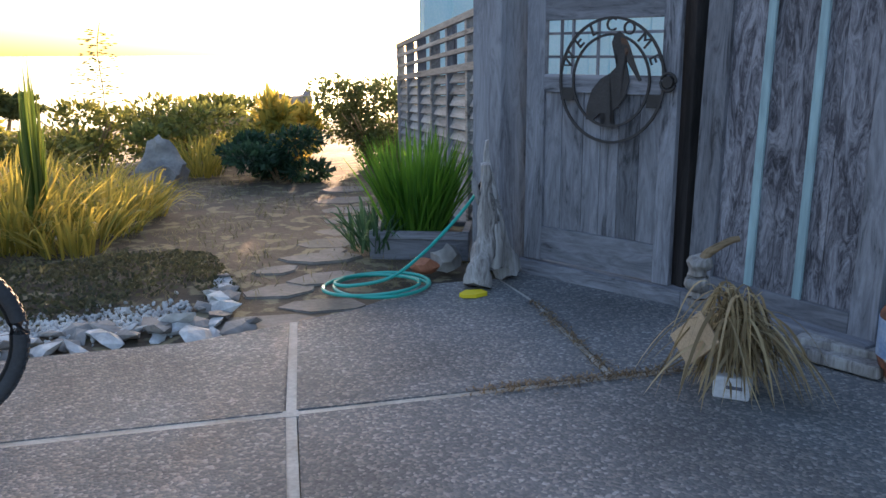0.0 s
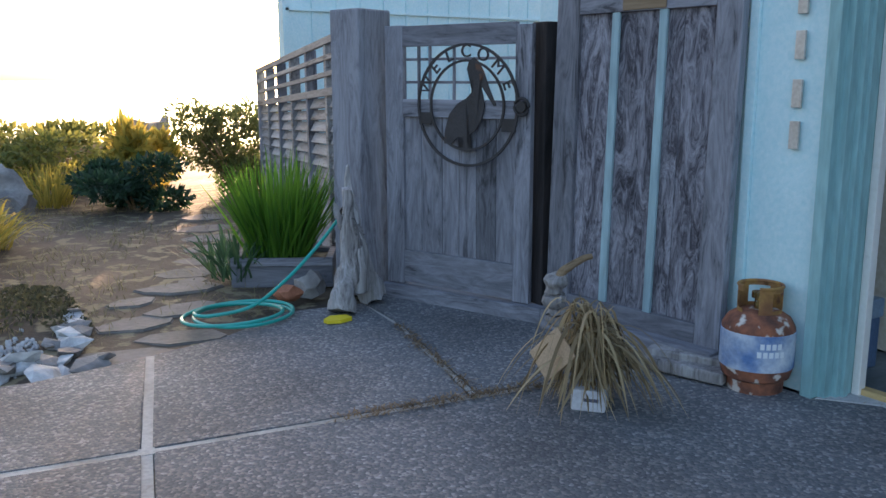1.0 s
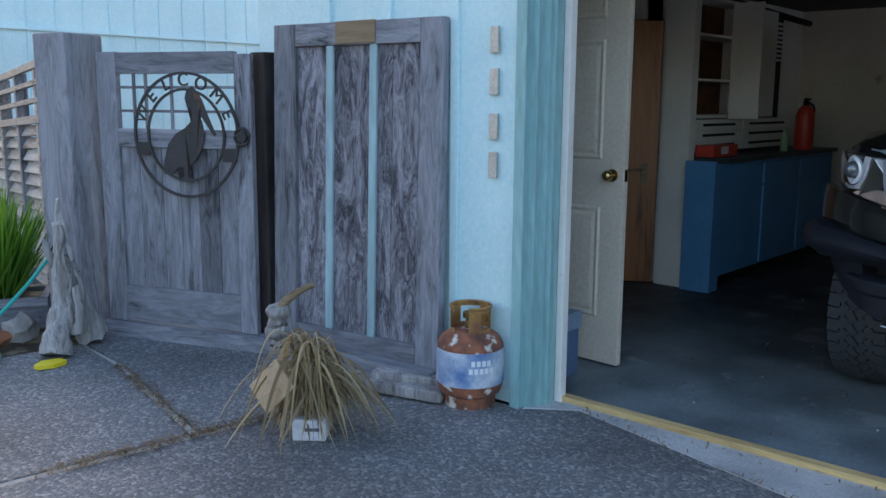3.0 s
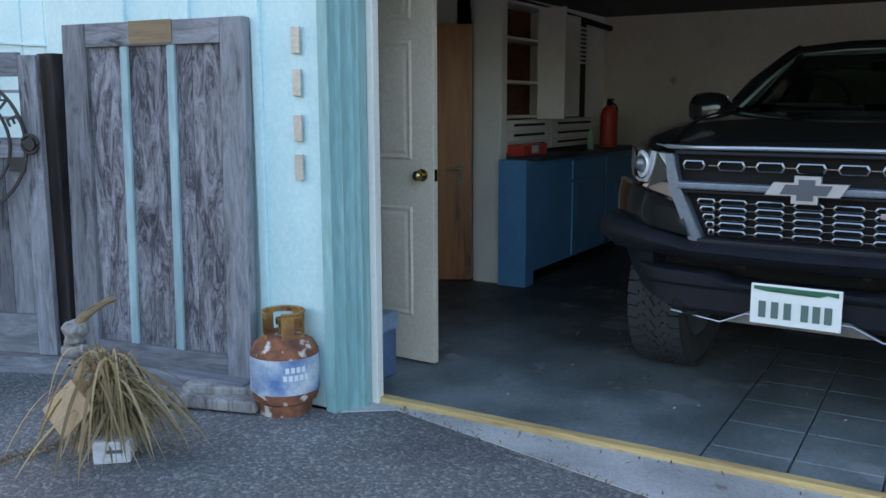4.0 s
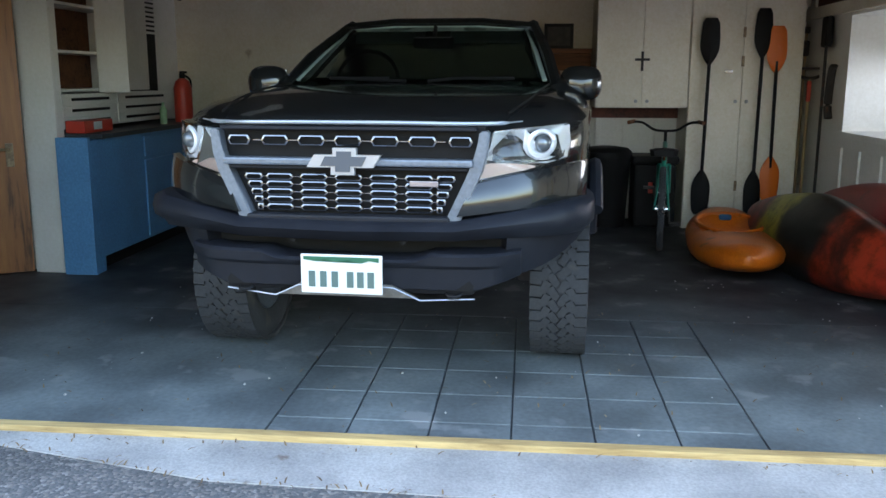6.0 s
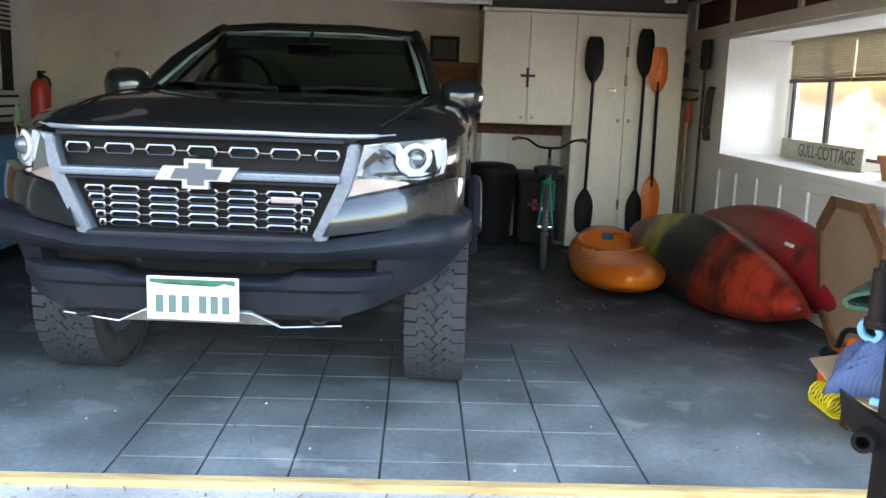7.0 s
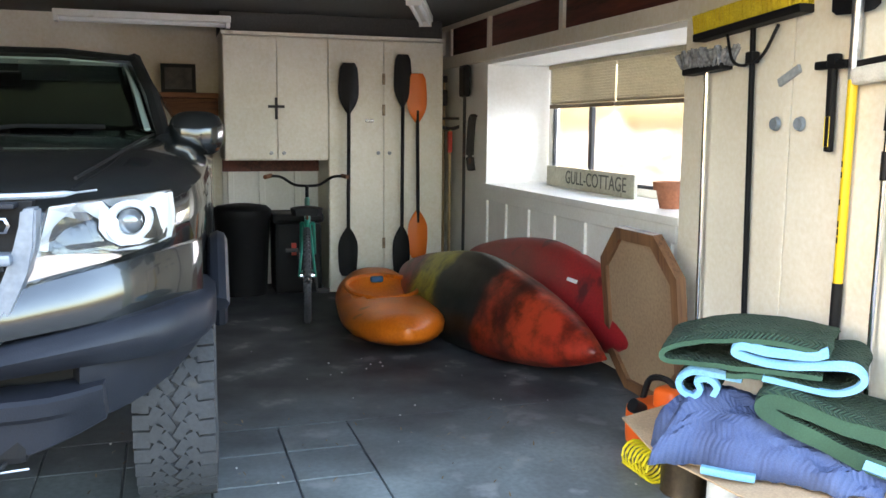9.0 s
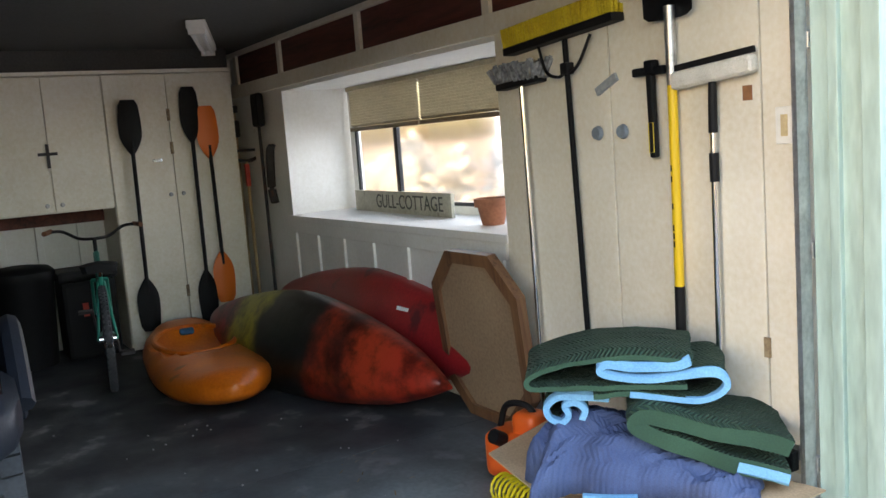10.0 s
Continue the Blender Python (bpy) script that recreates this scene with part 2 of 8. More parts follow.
# Ceiling colour lowered to near black, putting shade into the back of the garage
CEIL = surf("shade_dark_ceiling", (0.075, 0.071, 0.066), (0.06, 0.057, 0.053), scale=2, rough=0.8, bump=0.1, space="World")
DOORW = surf("almond_door_paint", (0.72, 0.64, 0.54), (0.66, 0.58, 0.48), scale=3, rough=0.4, bump=0.04)
REDWOOD = grain("dark_redwood", (0.14, 0.035, 0.022), (0.07, 0.018, 0.012), axis=0, bump=0.15, rough=0.6)
BROWND = grain("brown_door_veneer", (0.44, 0.17, 0.045), (0.32, 0.115, 0.032), axis=2, scale=7, knots=0.3, rough=0.4, bump=0.08)
GREYW = grain("weathered_grey_wood", (0.27, 0.272, 0.305), (0.15, 0.15, 0.17), axis=2, scale=11, knots=1.2, along=0.16)
GREYH = grain("weathered_grey_wood_flat", (0.27, 0.272, 0.305), (0.15, 0.15, 0.17), axis=0, scale=11, knots=1.2, along=0.16)
DARKW = grain("dark_weathered_board", (0.29, 0.285, 0.32), (0.075, 0.07, 0.085), axis=2, scale=11, knots=2.8, bump=0.9, along=0.28)
PALEW = grain("silvery_drift_wood", (0.48, 0.46, 0.45), (0.24, 0.22, 0.21), axis=2, scale=12, knots=1.0, bump=1.0)
TAN = grain("bare_tan_wood", (0.36, 0.26, 0.16), (0.26, 0.18, 0.10), axis=0)
STRIP = grain("yellow_pine_strip", (0.60, 0.43, 0.19), (0.36, 0.24, 0.10), axis=1, scale=10, bump=0.2)
SHELFW = grain("reddish_shelf_wood", (0.24, 0.10, 0.045), (0.15, 0.06, 0.03), axis=1, bump=0.1)
BLACK = surf("black_plastic", (0.010, 0.010, 0.011), (0.007, 0.007, 0.008), rough=0.55, bump=0.15, fine=220, spec=0.22)
MATTE = surf("matte_black_bumper", (0.016, 0.018, 0.025), (0.012, 0.0135, 0.019), rough=0.48, bump=0.12, fine=260, spec=0.28)
STEELK = surf("black_painted_steel", (0.009, 0.0095, 0.011), (0.006, 0.006, 0.007), rough=0.42, bump=0.06, fine=40, spots=(0.05, 0.045, 0.04), spot_scale=9, spot_at=0.70, spec=0.06)
CHROME = plain("chrome", (0.78, 0.79, 0.80), 0.12, 1.0)
ZINC = surf("galvanised_steel", (0.62, 0.63, 0.65), (0.45, 0.46, 0.48), scale=14, rough=0.35, metal=0.9, bump=0.05)
BRASS = surf("brass", (0.52, 0.38, 0.16), (0.36, 0.26, 0.11), rough=0.25, metal=1.0, bump=0.02)
IRON = surf("rusty_dark_iron", (0.05, 0.045, 0.045), (0.03, 0.026, 0.025), rough=0.7, bump=0.3, fine=90, spots=(0.10, 0.05, 0.03), spot_scale=9)
RUBBER = surf("tyre_rubber", (0.052, 0.054, 0.060), (0.036, 0.038, 0.043), rough=0.75, bump=0.15, fine=80, spots=(0.07, 0.065, 0.06), spot_scale=5, spot_at=0.63)
PAINT = surf("charcoal_car_paint", (0.024, 0.026, 0.027), (0.021, 0.023, 0.024), rough=0.20, metal=0.45, bump=0.0, coat=1.0)
SILVERP = surf("satin_silver_trim", (0.21, 0.24, 0.29), (0.19, 0.22, 0.27), rough=0.42, metal=0.55, bump=0.0)
BRIGHT = plain("bright_trim", (0.52, 0.55, 0.60), 0.28, 0.6)
HINGE = surf("aged_hinge_metal", (0.36, 0.27, 0.16), (0.22, 0.15, 0.09), scale=30, rough=0.6, metal=0.2)
WSGLASS = glass("windscreen_glass", (0.26, 0.33, 0.31))
CLEAR = glass("clear_glass", (0.95, 0.97, 0.97))
BENCHB = surf("blue_bench_paint", (0.12, 0.32, 0.58), (0.10, 0.27, 0.51), scale=3, rough=0.45, bump=0.05, space="World")
TERRA = surf("terracotta", (0.42, 0.17, 0.09), (0.33, 0.13, 0.07), scale=9, rough=0.8, bump=0.2, fine=70, spots=(0.5, 0.36, 0.28), spot_scale=7, spot_at=0.66)
CARD = surf("corrugated_cardboard", (0.52, 0.37, 0.23), (0.45, 0.31, 0.19), scale=4, rough=0.85, bump=0.08, fine=120)
STONE = surf("grey_fieldstone", (0.33, 0.31, 0.29), (0.18, 0.165, 0.155), scale=5, rough=0.9, bump=0.7, fine=30)
FLAG = surf("flagstone", (0.27, 0.24, 0.215), (0.17, 0.15, 0.13), scale=3, rough=0.9, bump=0.4, fine=30, space="World")
SHELLW = surf("pale_stone_chip", (0.66, 0.65, 0.63), (0.36, 0.36, 0.36), scale=7, rough=0.85, bump=0.4, fine=40)


# ---- mesh helpers ----
def part(name, bm, material, parent=None, label="", smooth=False):
    me = bpy.data.meshes.new(name)
    bmesh.ops.recalc_face_normals(bm, faces=bm.faces)
    if smooth:
        for f in bm.faces:
            f.smooth = True
    bm.to_mesh(me)
    bm.free()
    me.materials.append(material)
    ob = new(name, me)
    if smooth:
        me.set_sharp_from_angle(angle=radians(38))
    if parent:
        ob.parent = parent
    if label:
        tagged(ob, label)
    return ob


def thing(name, label, category, m=None, group="", kind=""):
    ob = new(name)
    ob.matrix_world = m or Matrix()
    ob.empty_display_size = 0.1
    return tagged(ob, label, category, group, kind)


def single(name, bm, material, label, category, m=None, group="", kind="", smooth=False):
    ob = part(name, bm, material, None, "", smooth)
    ob.matrix_world = m or Matrix()
    return tagged(ob, label, category, group, kind)


def B():
    return bmesh.new()


def box(bm, c, s, rot=None, bevel=0.0, seg=2):
    m = Matrix.Translation(c) @ (rot.to_4x4() if rot else Matrix()) @ Matrix.Diagonal((*s, 1))
    r = bmesh.ops.create_cube(bm, size=1.0, matrix=m)
    if bevel:
        es = {e for v in r["verts"] for e in v.link_edges}
        bmesh.ops.bevel(bm, geom=list(es), offset=bevel, segments=seg, affect="EDGES", profile=0.6)
    return bm


def rz(a):
    return Matrix.Rotation(radians(a), 3, "Z")


def cyl(bm, p0, p1, r0, r1=None, n=16):
    p0, p1 = Vector(p0), Vector(p1)
    d = p1 - p0
    m = Matrix.Translation((p0 + p1) / 2) @ d.to_track_quat("Z", "Y").to_matrix().to_4x4()
    bmesh.ops.create_cone(bm, cap_ends=True, segments=n, radius1=r0, radius2=r0 if r1 is None else r1, depth=d.length, matrix=m)
    return bm


def rings(bm, rows, closed=True, caps=True):
    """Loft through rows of equal length; closed: each row is a ring."""
    vs = [[bm.verts.new(p) for p in row] for row in rows]
    k = len(rows[0])
    for a, b in zip(vs, vs[1:]):
        for i in range(k if closed else k - 1):
            j = (i + 1) % k
            try:
                bm.faces.new((a[i], a[j], b[j], b[i]))
            except ValueError:
                pass
    if caps and closed:
        for row in (vs[0], vs[-1]):
            try:
                bm.faces.new(row)
            except ValueError:
                pass
    return bm


def smooth_path(pts, k=6):
    """Catmull-Rom through the points."""
    P = [Vector(p) for p in pts]
    P = [P[0] * 2 - P[1]] + P + [P[-1] * 2 - P[-2]]
    out = []
    for a, b, c, d in zip(P, P[1:], P[2:], P[3:]):
        for i in range(k):
            t = i / k
            out.append(0.5 * ((2 * b) + (c - a) * t + (2 * a - 5 * b + 4 * c - d) * t * t + (3 * b - a - 3 * c + d) * t ** 3))
    out.append(P[-2])
    return out


def tube(bm, pts, r, n=8, flat=1.0, loop=False):
    """Sweep a round section; r: one radius or one for each point."""
    P = [Vector(p) for p in pts]
    rows = []
    up = Vector((0, 0, 1))
    for i, p in enumerate(P):
        a, b = P[max(i - 1, 0)], P[min(i + 1, len(P) - 1)]
        if loop:
            a, b = P[i - 1], P[(i + 1) % len(P)]
        t = (b - a).normalized()
        side = t.cross(up)
        if side.length < 0.05:
            side = t.cross(Vector((1, 0, 0)))
        side.normalize()
        nrm = side.cross(t).normalized()
        q = r[i] if isinstance(r, (list, tuple)) else r
        rows.append([p + side * (q * math.cos(2 * math.pi * j / n)) + nrm * (q * flat * math.sin(2 * math.pi * j / n)) for j in range(n)])
    if loop:
        rows.append(rows[0])
    rings(bm, rows, True, not loop)
    if loop:
        bmesh.ops.remove_doubles(bm, verts=bm.verts, dist=1e-6)
    return bm


def lathe(bm, prof, n=24, c=(0, 0, 0)):
    rows = [[(c[0] + r * math.cos(2 * math.pi * j / n), c[1] + r * math.sin(2 * math.pi * j / n), c[2] + z) for j in range(n)] for r, z in prof]
    return rings(bm, rows)


def prism(bm, poly, lo, hi, f=lambda u, v, w: (u, v, w)):
    """Extrude a 2D outline from lo to hi; f maps (u, v, w) to space."""
    return rings(bm, [[f(u, v, lo) for u, v in poly], [f(u, v, hi) for u, v in poly]])


def roughen(bm, amt, freq=3.0, seed=0.0):
    for v in bm.verts:
        v.co += noise.noise_vector(v.co * freq + Vector((seed, seed * 1.7, seed * 0.3))) * amt
    return bm


def rock(bm, c, s, seed, sub=2, amt=0.25):
    r = bmesh.ops.create_icosphere(bm, subdivisions=sub, radius=1.0)
    c = Vector(c)
    for v in r["verts"]:
        d = v.co.normalized()
        k = 1 + amt * noise.noise(d * 1.7 + Vector((seed * 3.1, seed, 0))) + amt * 0.5 * noise.noise(d * 4 + Vector((0, seed * 2.3, seed)))
        v.co = c + Vector((d.x * s[0] * k, d.y * s[1] * k, d.z * s[2] * k))
    return bm


def blade(bm, base, tip, droop, w, k=5, twist=0.0):
    """A grass blade: a tapered strip that arcs from base to tip."""
    base, tip = Vector(base), Vector(tip)
    d = tip - base
    side = Vector((-d.y, d.x, 0))
    if side.length < 1e-4:
        side = Vector((1, 0, 0))
    side.normalize()
    side = Matrix.Rotation(twist, 3, "Z") @ side
    row = []
    for i in range(k + 1):
        t = i / k
        p = base + d * t + Vector((0, 0, droop * 4 * t * (1 - t)))
        q = w * (0.55 + 0.9 * t) * (1 - t) ** 0.6 + 0.0004
        row.append((bm.verts.new(p - side * q), bm.verts.new(p + side * q)))
    for (a, b), (c, e) in zip(row, row[1:]):
        bm.faces.new((a, b, e, c))
    return bm


# ---- ground, drive and path ----
bm = B()
def ground_z(x, y):
    fall = -0.07 * max(0.0, y - 11.5)
    if 2.9 < x < 10.0 and -4.0 < y < 4.8:
        return -0.25
    if x < 3.2 and y < 4.7:
        return -0.06
    d = max(0.0, min(1.0, (y - 4.7) / 1.2)) if x < 4 else 1.0
    return -0.06 + d * 0.045 + fall + 0.05 * d * noise.noise(Vector((x * 0.6, y * 0.6, 0)))
xs = [-400, -150, -60, -30, -18] + [-12 + 0.5 * i for i in range(49)] + [18, 30, 60, 150, 400]
ys = [-400, -150, -60, -30, -14, -8, -4, 0, 2, 3.5] + [4.5 + 0.4 * i for i in range(40)] + [22, 26, 34, 50, 90, 200, 400]
rings(bm, [[(x, y, ground_z(x, y) if (-12 <= x <= 13 and 0 <= y < 90) else (-0.06 if y < 20 else ground_z(0, y))) for x in xs] for y in ys], closed=False)
tagged(single("ground", bm, SOIL, "dry brown garden soil with withered grass", "ground", kind="structure", smooth=True))

C0 = Vector((0.56, 3.49))
slab_polys = [
    [C0 + Vector((0.02, 0.02)), Vector((1.86, 3.315)), Vector((2.13, 4.40)), Vector((2.2, 4.95)), Vector((1.75, 5.02)), Vector((1.25, 4.70)), Vector((0.88, 4.62))],
    [C0 + Vector((-0.02, 0.02)), Vector((0.845, 4.60)), Vector((0.33, 4.50)), Vector((-0.33, 4.58)), Vector((-5.0, 5.0)), Vector((-5.0, 4.35))],
    [Vector((1.895, 3.31)), Vector((3.02, 3.16)), Vector((3.05, 4.2)), Vector((2.45, 5.4)), Vector((2.23, 4.95)), Vector((2.155, 4.40))],
    [C0 + Vector((-0.02, -0.02)), Vector((-5.0, 4.30)), Vector((-5.0, -9.0)), Vector((-2.55, -9.0))],
    [C0 + Vector((0.02, -0.02)), Vector((1.87, 3.275)), Vector((3.02, 3.12)), Vector((3.04, 2.5)), Vector((3.2, 2.30)), Vector((2.90, 1.05)), Vector((2.84, -0.5)), Vector((2.9, -2.4)), Vector((2.9, -9.0)), Vector((-2.5, -9.0))],
]
drive = thing("driveway", "grey exposed-aggregate concrete driveway in cast slabs with pale joints", "driveway", kind="structure")
for poly in slab_polys:
    bm = B()
    prism(bm, [(p.x, p.y) for p in poly], -0.10, 0.0)
    bmesh.ops.bevel(bm, geom=[e for e in bm.edges if all(v.co.z > -0.01 for v in e.verts)], offset=0.006, segments=2, affect="EDGES")
    part("slab", bm, AGG, drive)
bm = B()
for k, (a, b, w) in enumerate((((-5, 4.325), C0, 0.02), (C0, (3.02, 3.14), 0.018), ((-2.52, -9.0), C0, 0.02), (C0, (0.865, 4.62), 0.02), ((1.88, 3.30), (2.15, 4.42), 0.016), ((2.15, 4.42), (2.2, 4.95), 0.014))):
    a, b = Vector(a), Vector(b)
    d = (b - a).normalized()
    s = Vector((-d.y, d.x)) * w
    prism(bm, [tuple(a - s), tuple(b - s), tuple(b + s), tuple(a + s)], -0.09, -0.0032 - 0.0007 * k)
box(bm, (C0.x, C0.y, -0.047), (0.06, 0.06, 0.090), rz(-8))
part("joint_filler", bm, JOINT, drive)
bm = B()
prism(bm, [(3.2, 2.30), (3.045, 2.5), (3.27, 2.5), (3.27, -2.6), (2.9, -2.6), (2.84, -0.5), (2.90, 1.05)], -0.1, 0.004)
part("apron", bm, SMOOTH, drive, "smooth pale concrete apron before the garage sill")

bm = B()
box(bm, (3.265, -0.02, 0.012), (0.055, 4.95, 0.034), bevel=0.006)
roughen(bm, 0.002, 4)
single("threshold_strip", bm, STRIP, "yellowed pine strip along the garage sill", "threshold", kind="structure")

# ---- garage floor ----
XT, YT, S = 3.5, -0.29, 0.32
floor = thing("floor", "dark grey painted concrete garage floor with scored squares", "floor", kind="structure")
bm = B()
box(bm, (6.3, 0.6, -0.06), (6.0, 7.4, 0.1))
part("floor_base", bm, GROOVE, floor)
GX0, GX1, GY0, GY1 = XT - S, XT + 5 * S, YT - 2 * S, YT + 4 * S
bm = B()
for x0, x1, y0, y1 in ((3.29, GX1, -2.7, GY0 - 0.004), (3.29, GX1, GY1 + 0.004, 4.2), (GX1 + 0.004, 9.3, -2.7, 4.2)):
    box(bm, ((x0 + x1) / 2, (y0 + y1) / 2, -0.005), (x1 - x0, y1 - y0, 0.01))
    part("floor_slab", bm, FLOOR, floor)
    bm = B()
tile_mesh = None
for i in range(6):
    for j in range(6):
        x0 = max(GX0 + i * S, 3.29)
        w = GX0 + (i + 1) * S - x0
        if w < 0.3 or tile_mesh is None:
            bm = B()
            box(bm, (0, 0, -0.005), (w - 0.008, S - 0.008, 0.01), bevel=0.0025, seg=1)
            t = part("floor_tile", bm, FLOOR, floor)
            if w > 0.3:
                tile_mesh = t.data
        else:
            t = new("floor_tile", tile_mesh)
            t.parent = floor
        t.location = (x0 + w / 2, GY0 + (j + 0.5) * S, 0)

# ---- garage shell ----
YR, XB, ZC = -2.58, 8.9, 2.24
def wall(name, boxes, material, label, kind="structure", bevel=0.0):
    bm = B()
    for c0, c1 in boxes:
        c0, c1 = Vector(c0), Vector(c1)
        box(bm, (c0 + c1) / 2, [abs(v) for v in (c1 - c0)], bevel=bevel)
    return single(name, bm, material, label, "wall", kind=kind)
RX0, RX1, RZ0, RZ1 = 4.96, 7.72, 0.93, 1.85       # window recess in the side wall
wall("wall_south", [((RX0, YR, 0), (RX1, YR - 0.12, RZ0 - 0.04)), ((RX1, YR, 0), (9.0, YR - 0.12, 2.0)), ((RX0, YR, RZ1), (RX1, YR - 0.12, 2.0)), ((3.28, YR - 0.02, 0), (RX0, YR - 0.12, 2.0)),
     ((3.28, YR - 0.03, 2.0), (9.0, YR - 0.12, ZC + 0.05)),
     ((RX0 - 0.1, YR - 0.12, RZ1), (RX1 + 0.1, -3.16, RZ1 + 0.06)), ((RX0 - 0.1, YR - 0.12, RZ0 - 0.1), (RX0, -3.2, RZ1)), ((RX1, YR - 0.12, RZ0 - 0.1), (RX1 + 0.1, -3.2, RZ1))], WHITE, "white painted garage side wall with a deep window recess")
wall("window_sill", [((RX0 - 0.02, YR + 0.03, RZ0 - 0.045), (RX1 + 0.0, -3.2, RZ0))], WHITE, "white painted deep window sill", bevel=0.004)
# battens under the sill
bm = B()
for x in (7.68, 7.28, 6.85, 6.42, 5.98, 5.50, 5.02):
    box(bm, (x, YR + 0.008, 0.44), (0.035, 0.02, 0.86), bevel=0.003)
box(bm, (6.34, YR + 0.009, 0.845), (2.74, 0.022, 0.09), bevel=0.003)
single("wall_battens", bm, WHITE, "white battens over the boards below the window", "trim", kind="structure")
bm = B()
box(bm, (6.1, YR + 0.012, 1.925), (5.6, 0.045, 0.10), bevel=0.004)
for x in (8.62, 7.66, 6.36, 5.0, 4.1):
    box(bm, (x, YR + 0.005, 2.10), (0.06, 0.04, 0.27), bevel=0.003)
box(bm, (6.1, YR + 0.012, 2.225), (5.6, 0.045, 0.04), bevel=0.003)
single("wall_trim", bm, CREAM, "cream painted ledge and posts framing dark upper panels", "trim", kind="structure")
up = thing("upper_panels", "dark red-brown boards along the top of the side wall", "panel", kind="structure")
for x0, x1 in ((7.69, 8.59), (6.39, 7.63), (5.03, 6.33), (4.13, 4.97), (3.3, 4.07)):
    bm = B()
    box(bm, ((x0 + x1) / 2, YR - 0.012, 2.09), (x1 - x0, 0.03, 0.24))
    part("panel", bm, REDWOOD, up)
wall("wall_east", [((XB, -2.75, 0), (XB + 0.12, 4.3, 2.4))], CREAM, "cream painted back wall of the garage")
wall("wall_north", [((6.05, 3.5, 0), (9.0, 3.62, 2.4)), ((3.2, 4.2, 0), (6.2, 4.32, 2.4)), ((5.97, 3.19, 0), (6.05, 3.43, 2.4)), ((6.05, 3.43, 0), (6.17, 4.2, 2.4))], WHITE, "white painted side wall of the garage")
wall("ceiling", [((3.05, -2.9, ZC), (9.05, 4.4, ZC + 0.1))], CEIL, "garage ceiling, coloured near black to deepen the shade")
# front wall with the house-number face, header and the far jamb
wall("wall_front", [((3.07, 2.53, 0), (3.22, 4.4, 3.2)), ((3.22, 2.46, 0), (3.27, 2.7, 2.4)), ((3.07, -2.5, 2.2), (3.26, 2.53, 3.2)), ((3.07, -3.4, 0), (3.22, -2.62, 3.2))], BLUE, "pale blue vertical board siding of the garage front")
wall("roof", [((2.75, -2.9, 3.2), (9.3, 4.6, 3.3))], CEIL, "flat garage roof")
bm = B()
for y in (2.93, 3.36, 3.80):
    box(bm, (3.06, y, 1.6), (0.02, 0.045, 3.2), bevel=0.003)
single("siding_batten", bm, BLUE, "pale blue battens on the garage front", "trim", kind="structure")
bm = B()
box(bm, (3.05, 2.535, 1.3), (0.05, 0.055, 2.6), bevel=0.004)
box(bm, (3.10, 2.500, 1.3), (0.06, 0.045, 2.6), bevel=0.004)
box(bm, (3.18, 2.485, 1.3), (0.12, 0.06, 2.6), bevel=0.004)
box(bm, (3.165, 2.455, 1.3), (0.035, 0.03, 2.6), bevel=0.004)
single("door_jamb_north", bm, GREEN, "grey-green painted garage door jamb with stepped trim", "trim", kind="structure")
bm = B()
box(bm, (3.245, 2.435, 1.2), (0.045, 0.035, 2.4), bevel=0.003)
single("stop_north", bm, WHITE, "white weather stop on the garage door jamb", "trim", kind="structure")
bm = B()
box(bm, (3.14, -2.545, 1.3), (0.19, 0.07, 2.6), bevel=0.004)
box(bm, (3.15, -2.503, 1.3), (0.035, 0.026, 2.6), bevel=0.004)
box(bm, (3.03, -2.56, 1.3), (0.06, 0.14, 2.6), bevel=0.004)
single("door_jamb_south", bm, GREENR, "sage green painted garage door jamb with stepped trim", "trim", kind="structure")
# house wall behind the gate
bm = B()
box(bm, (7.2, 9.65, 2.0), (7.0, 0.2, 6.4))
hw = single("house_wall", bm, BLUE, "pale blue panelled wall of the house behind the fence", "wall", kind="structure")
bm = B()
for i in range(16):
    box(bm, (3.72 + i * 0.30, 9.54, 2.0), (0.022, 0.02, 6.4))
box(bm, (7.2, 9.535, 2.06), (7.0, 0.03, 0.03))
box(bm, (3.70, 9.54, 2.0), (0.07, 0.04, 6.4))
single("house_trim", bm, BLUE, "blue seams and corner board of the house wall", "trim", kind="structure")


# ---- gate, leaning door panel, fence ----
GATE = Matrix.Translation((2.45, 5.06, 0)) @ Matrix.Rotation(math.atan2(-0.90, 0.35), 4, "Z")   # local x runs along the gate, y faces the drive
gate = thing("garden_gate", "weathered grey plank gate with an open trellis top, standing closed", "gate", GATE)
GW, GH = 1.0, 1.62
def gbox(name, x0, x1, z0, z1, y0=-0.02, y1=0.02, mat=GREYW, label=""):
    bm = B()
    box(bm, ((x0 + x1) / 2, (y0 + y1) / 2, (z0 + z1) / 2), (x1 - x0, y1 - y0, z1 - z0), bevel=0.004)
    roughen(bm, 0.0015, 6, x0 * 9)
    return part(name, bm, mat, gate, label)
gbox("stile", 0.0, 0.13, 0.09, GH)
gbox("stile", GW - 0.10, GW, 0.09, GH - 0.02)
gbox("top_rail", 0.13, GW - 0.10, GH - 0.12, GH - 0.005, mat=GREYH)
gbox("middle_rail", 0.13, GW - 0.10, 1.10, 1.20, mat=GREYH)
gbox("bottom_rail", 0.13, GW - 0.10, 0.10, 0.30, mat=GREYH)
for i, (a, b) in enumerate(((0.13, 0.25), (0.253, 0.40), (0.403, 0.52), (0.523, 0.64), (0.643, 0.77), (0.773, 0.90))):
    gbox("plank", a, b, 0.30, 1.10, 0.0, 0.018 + 0.004 * (i % 2))
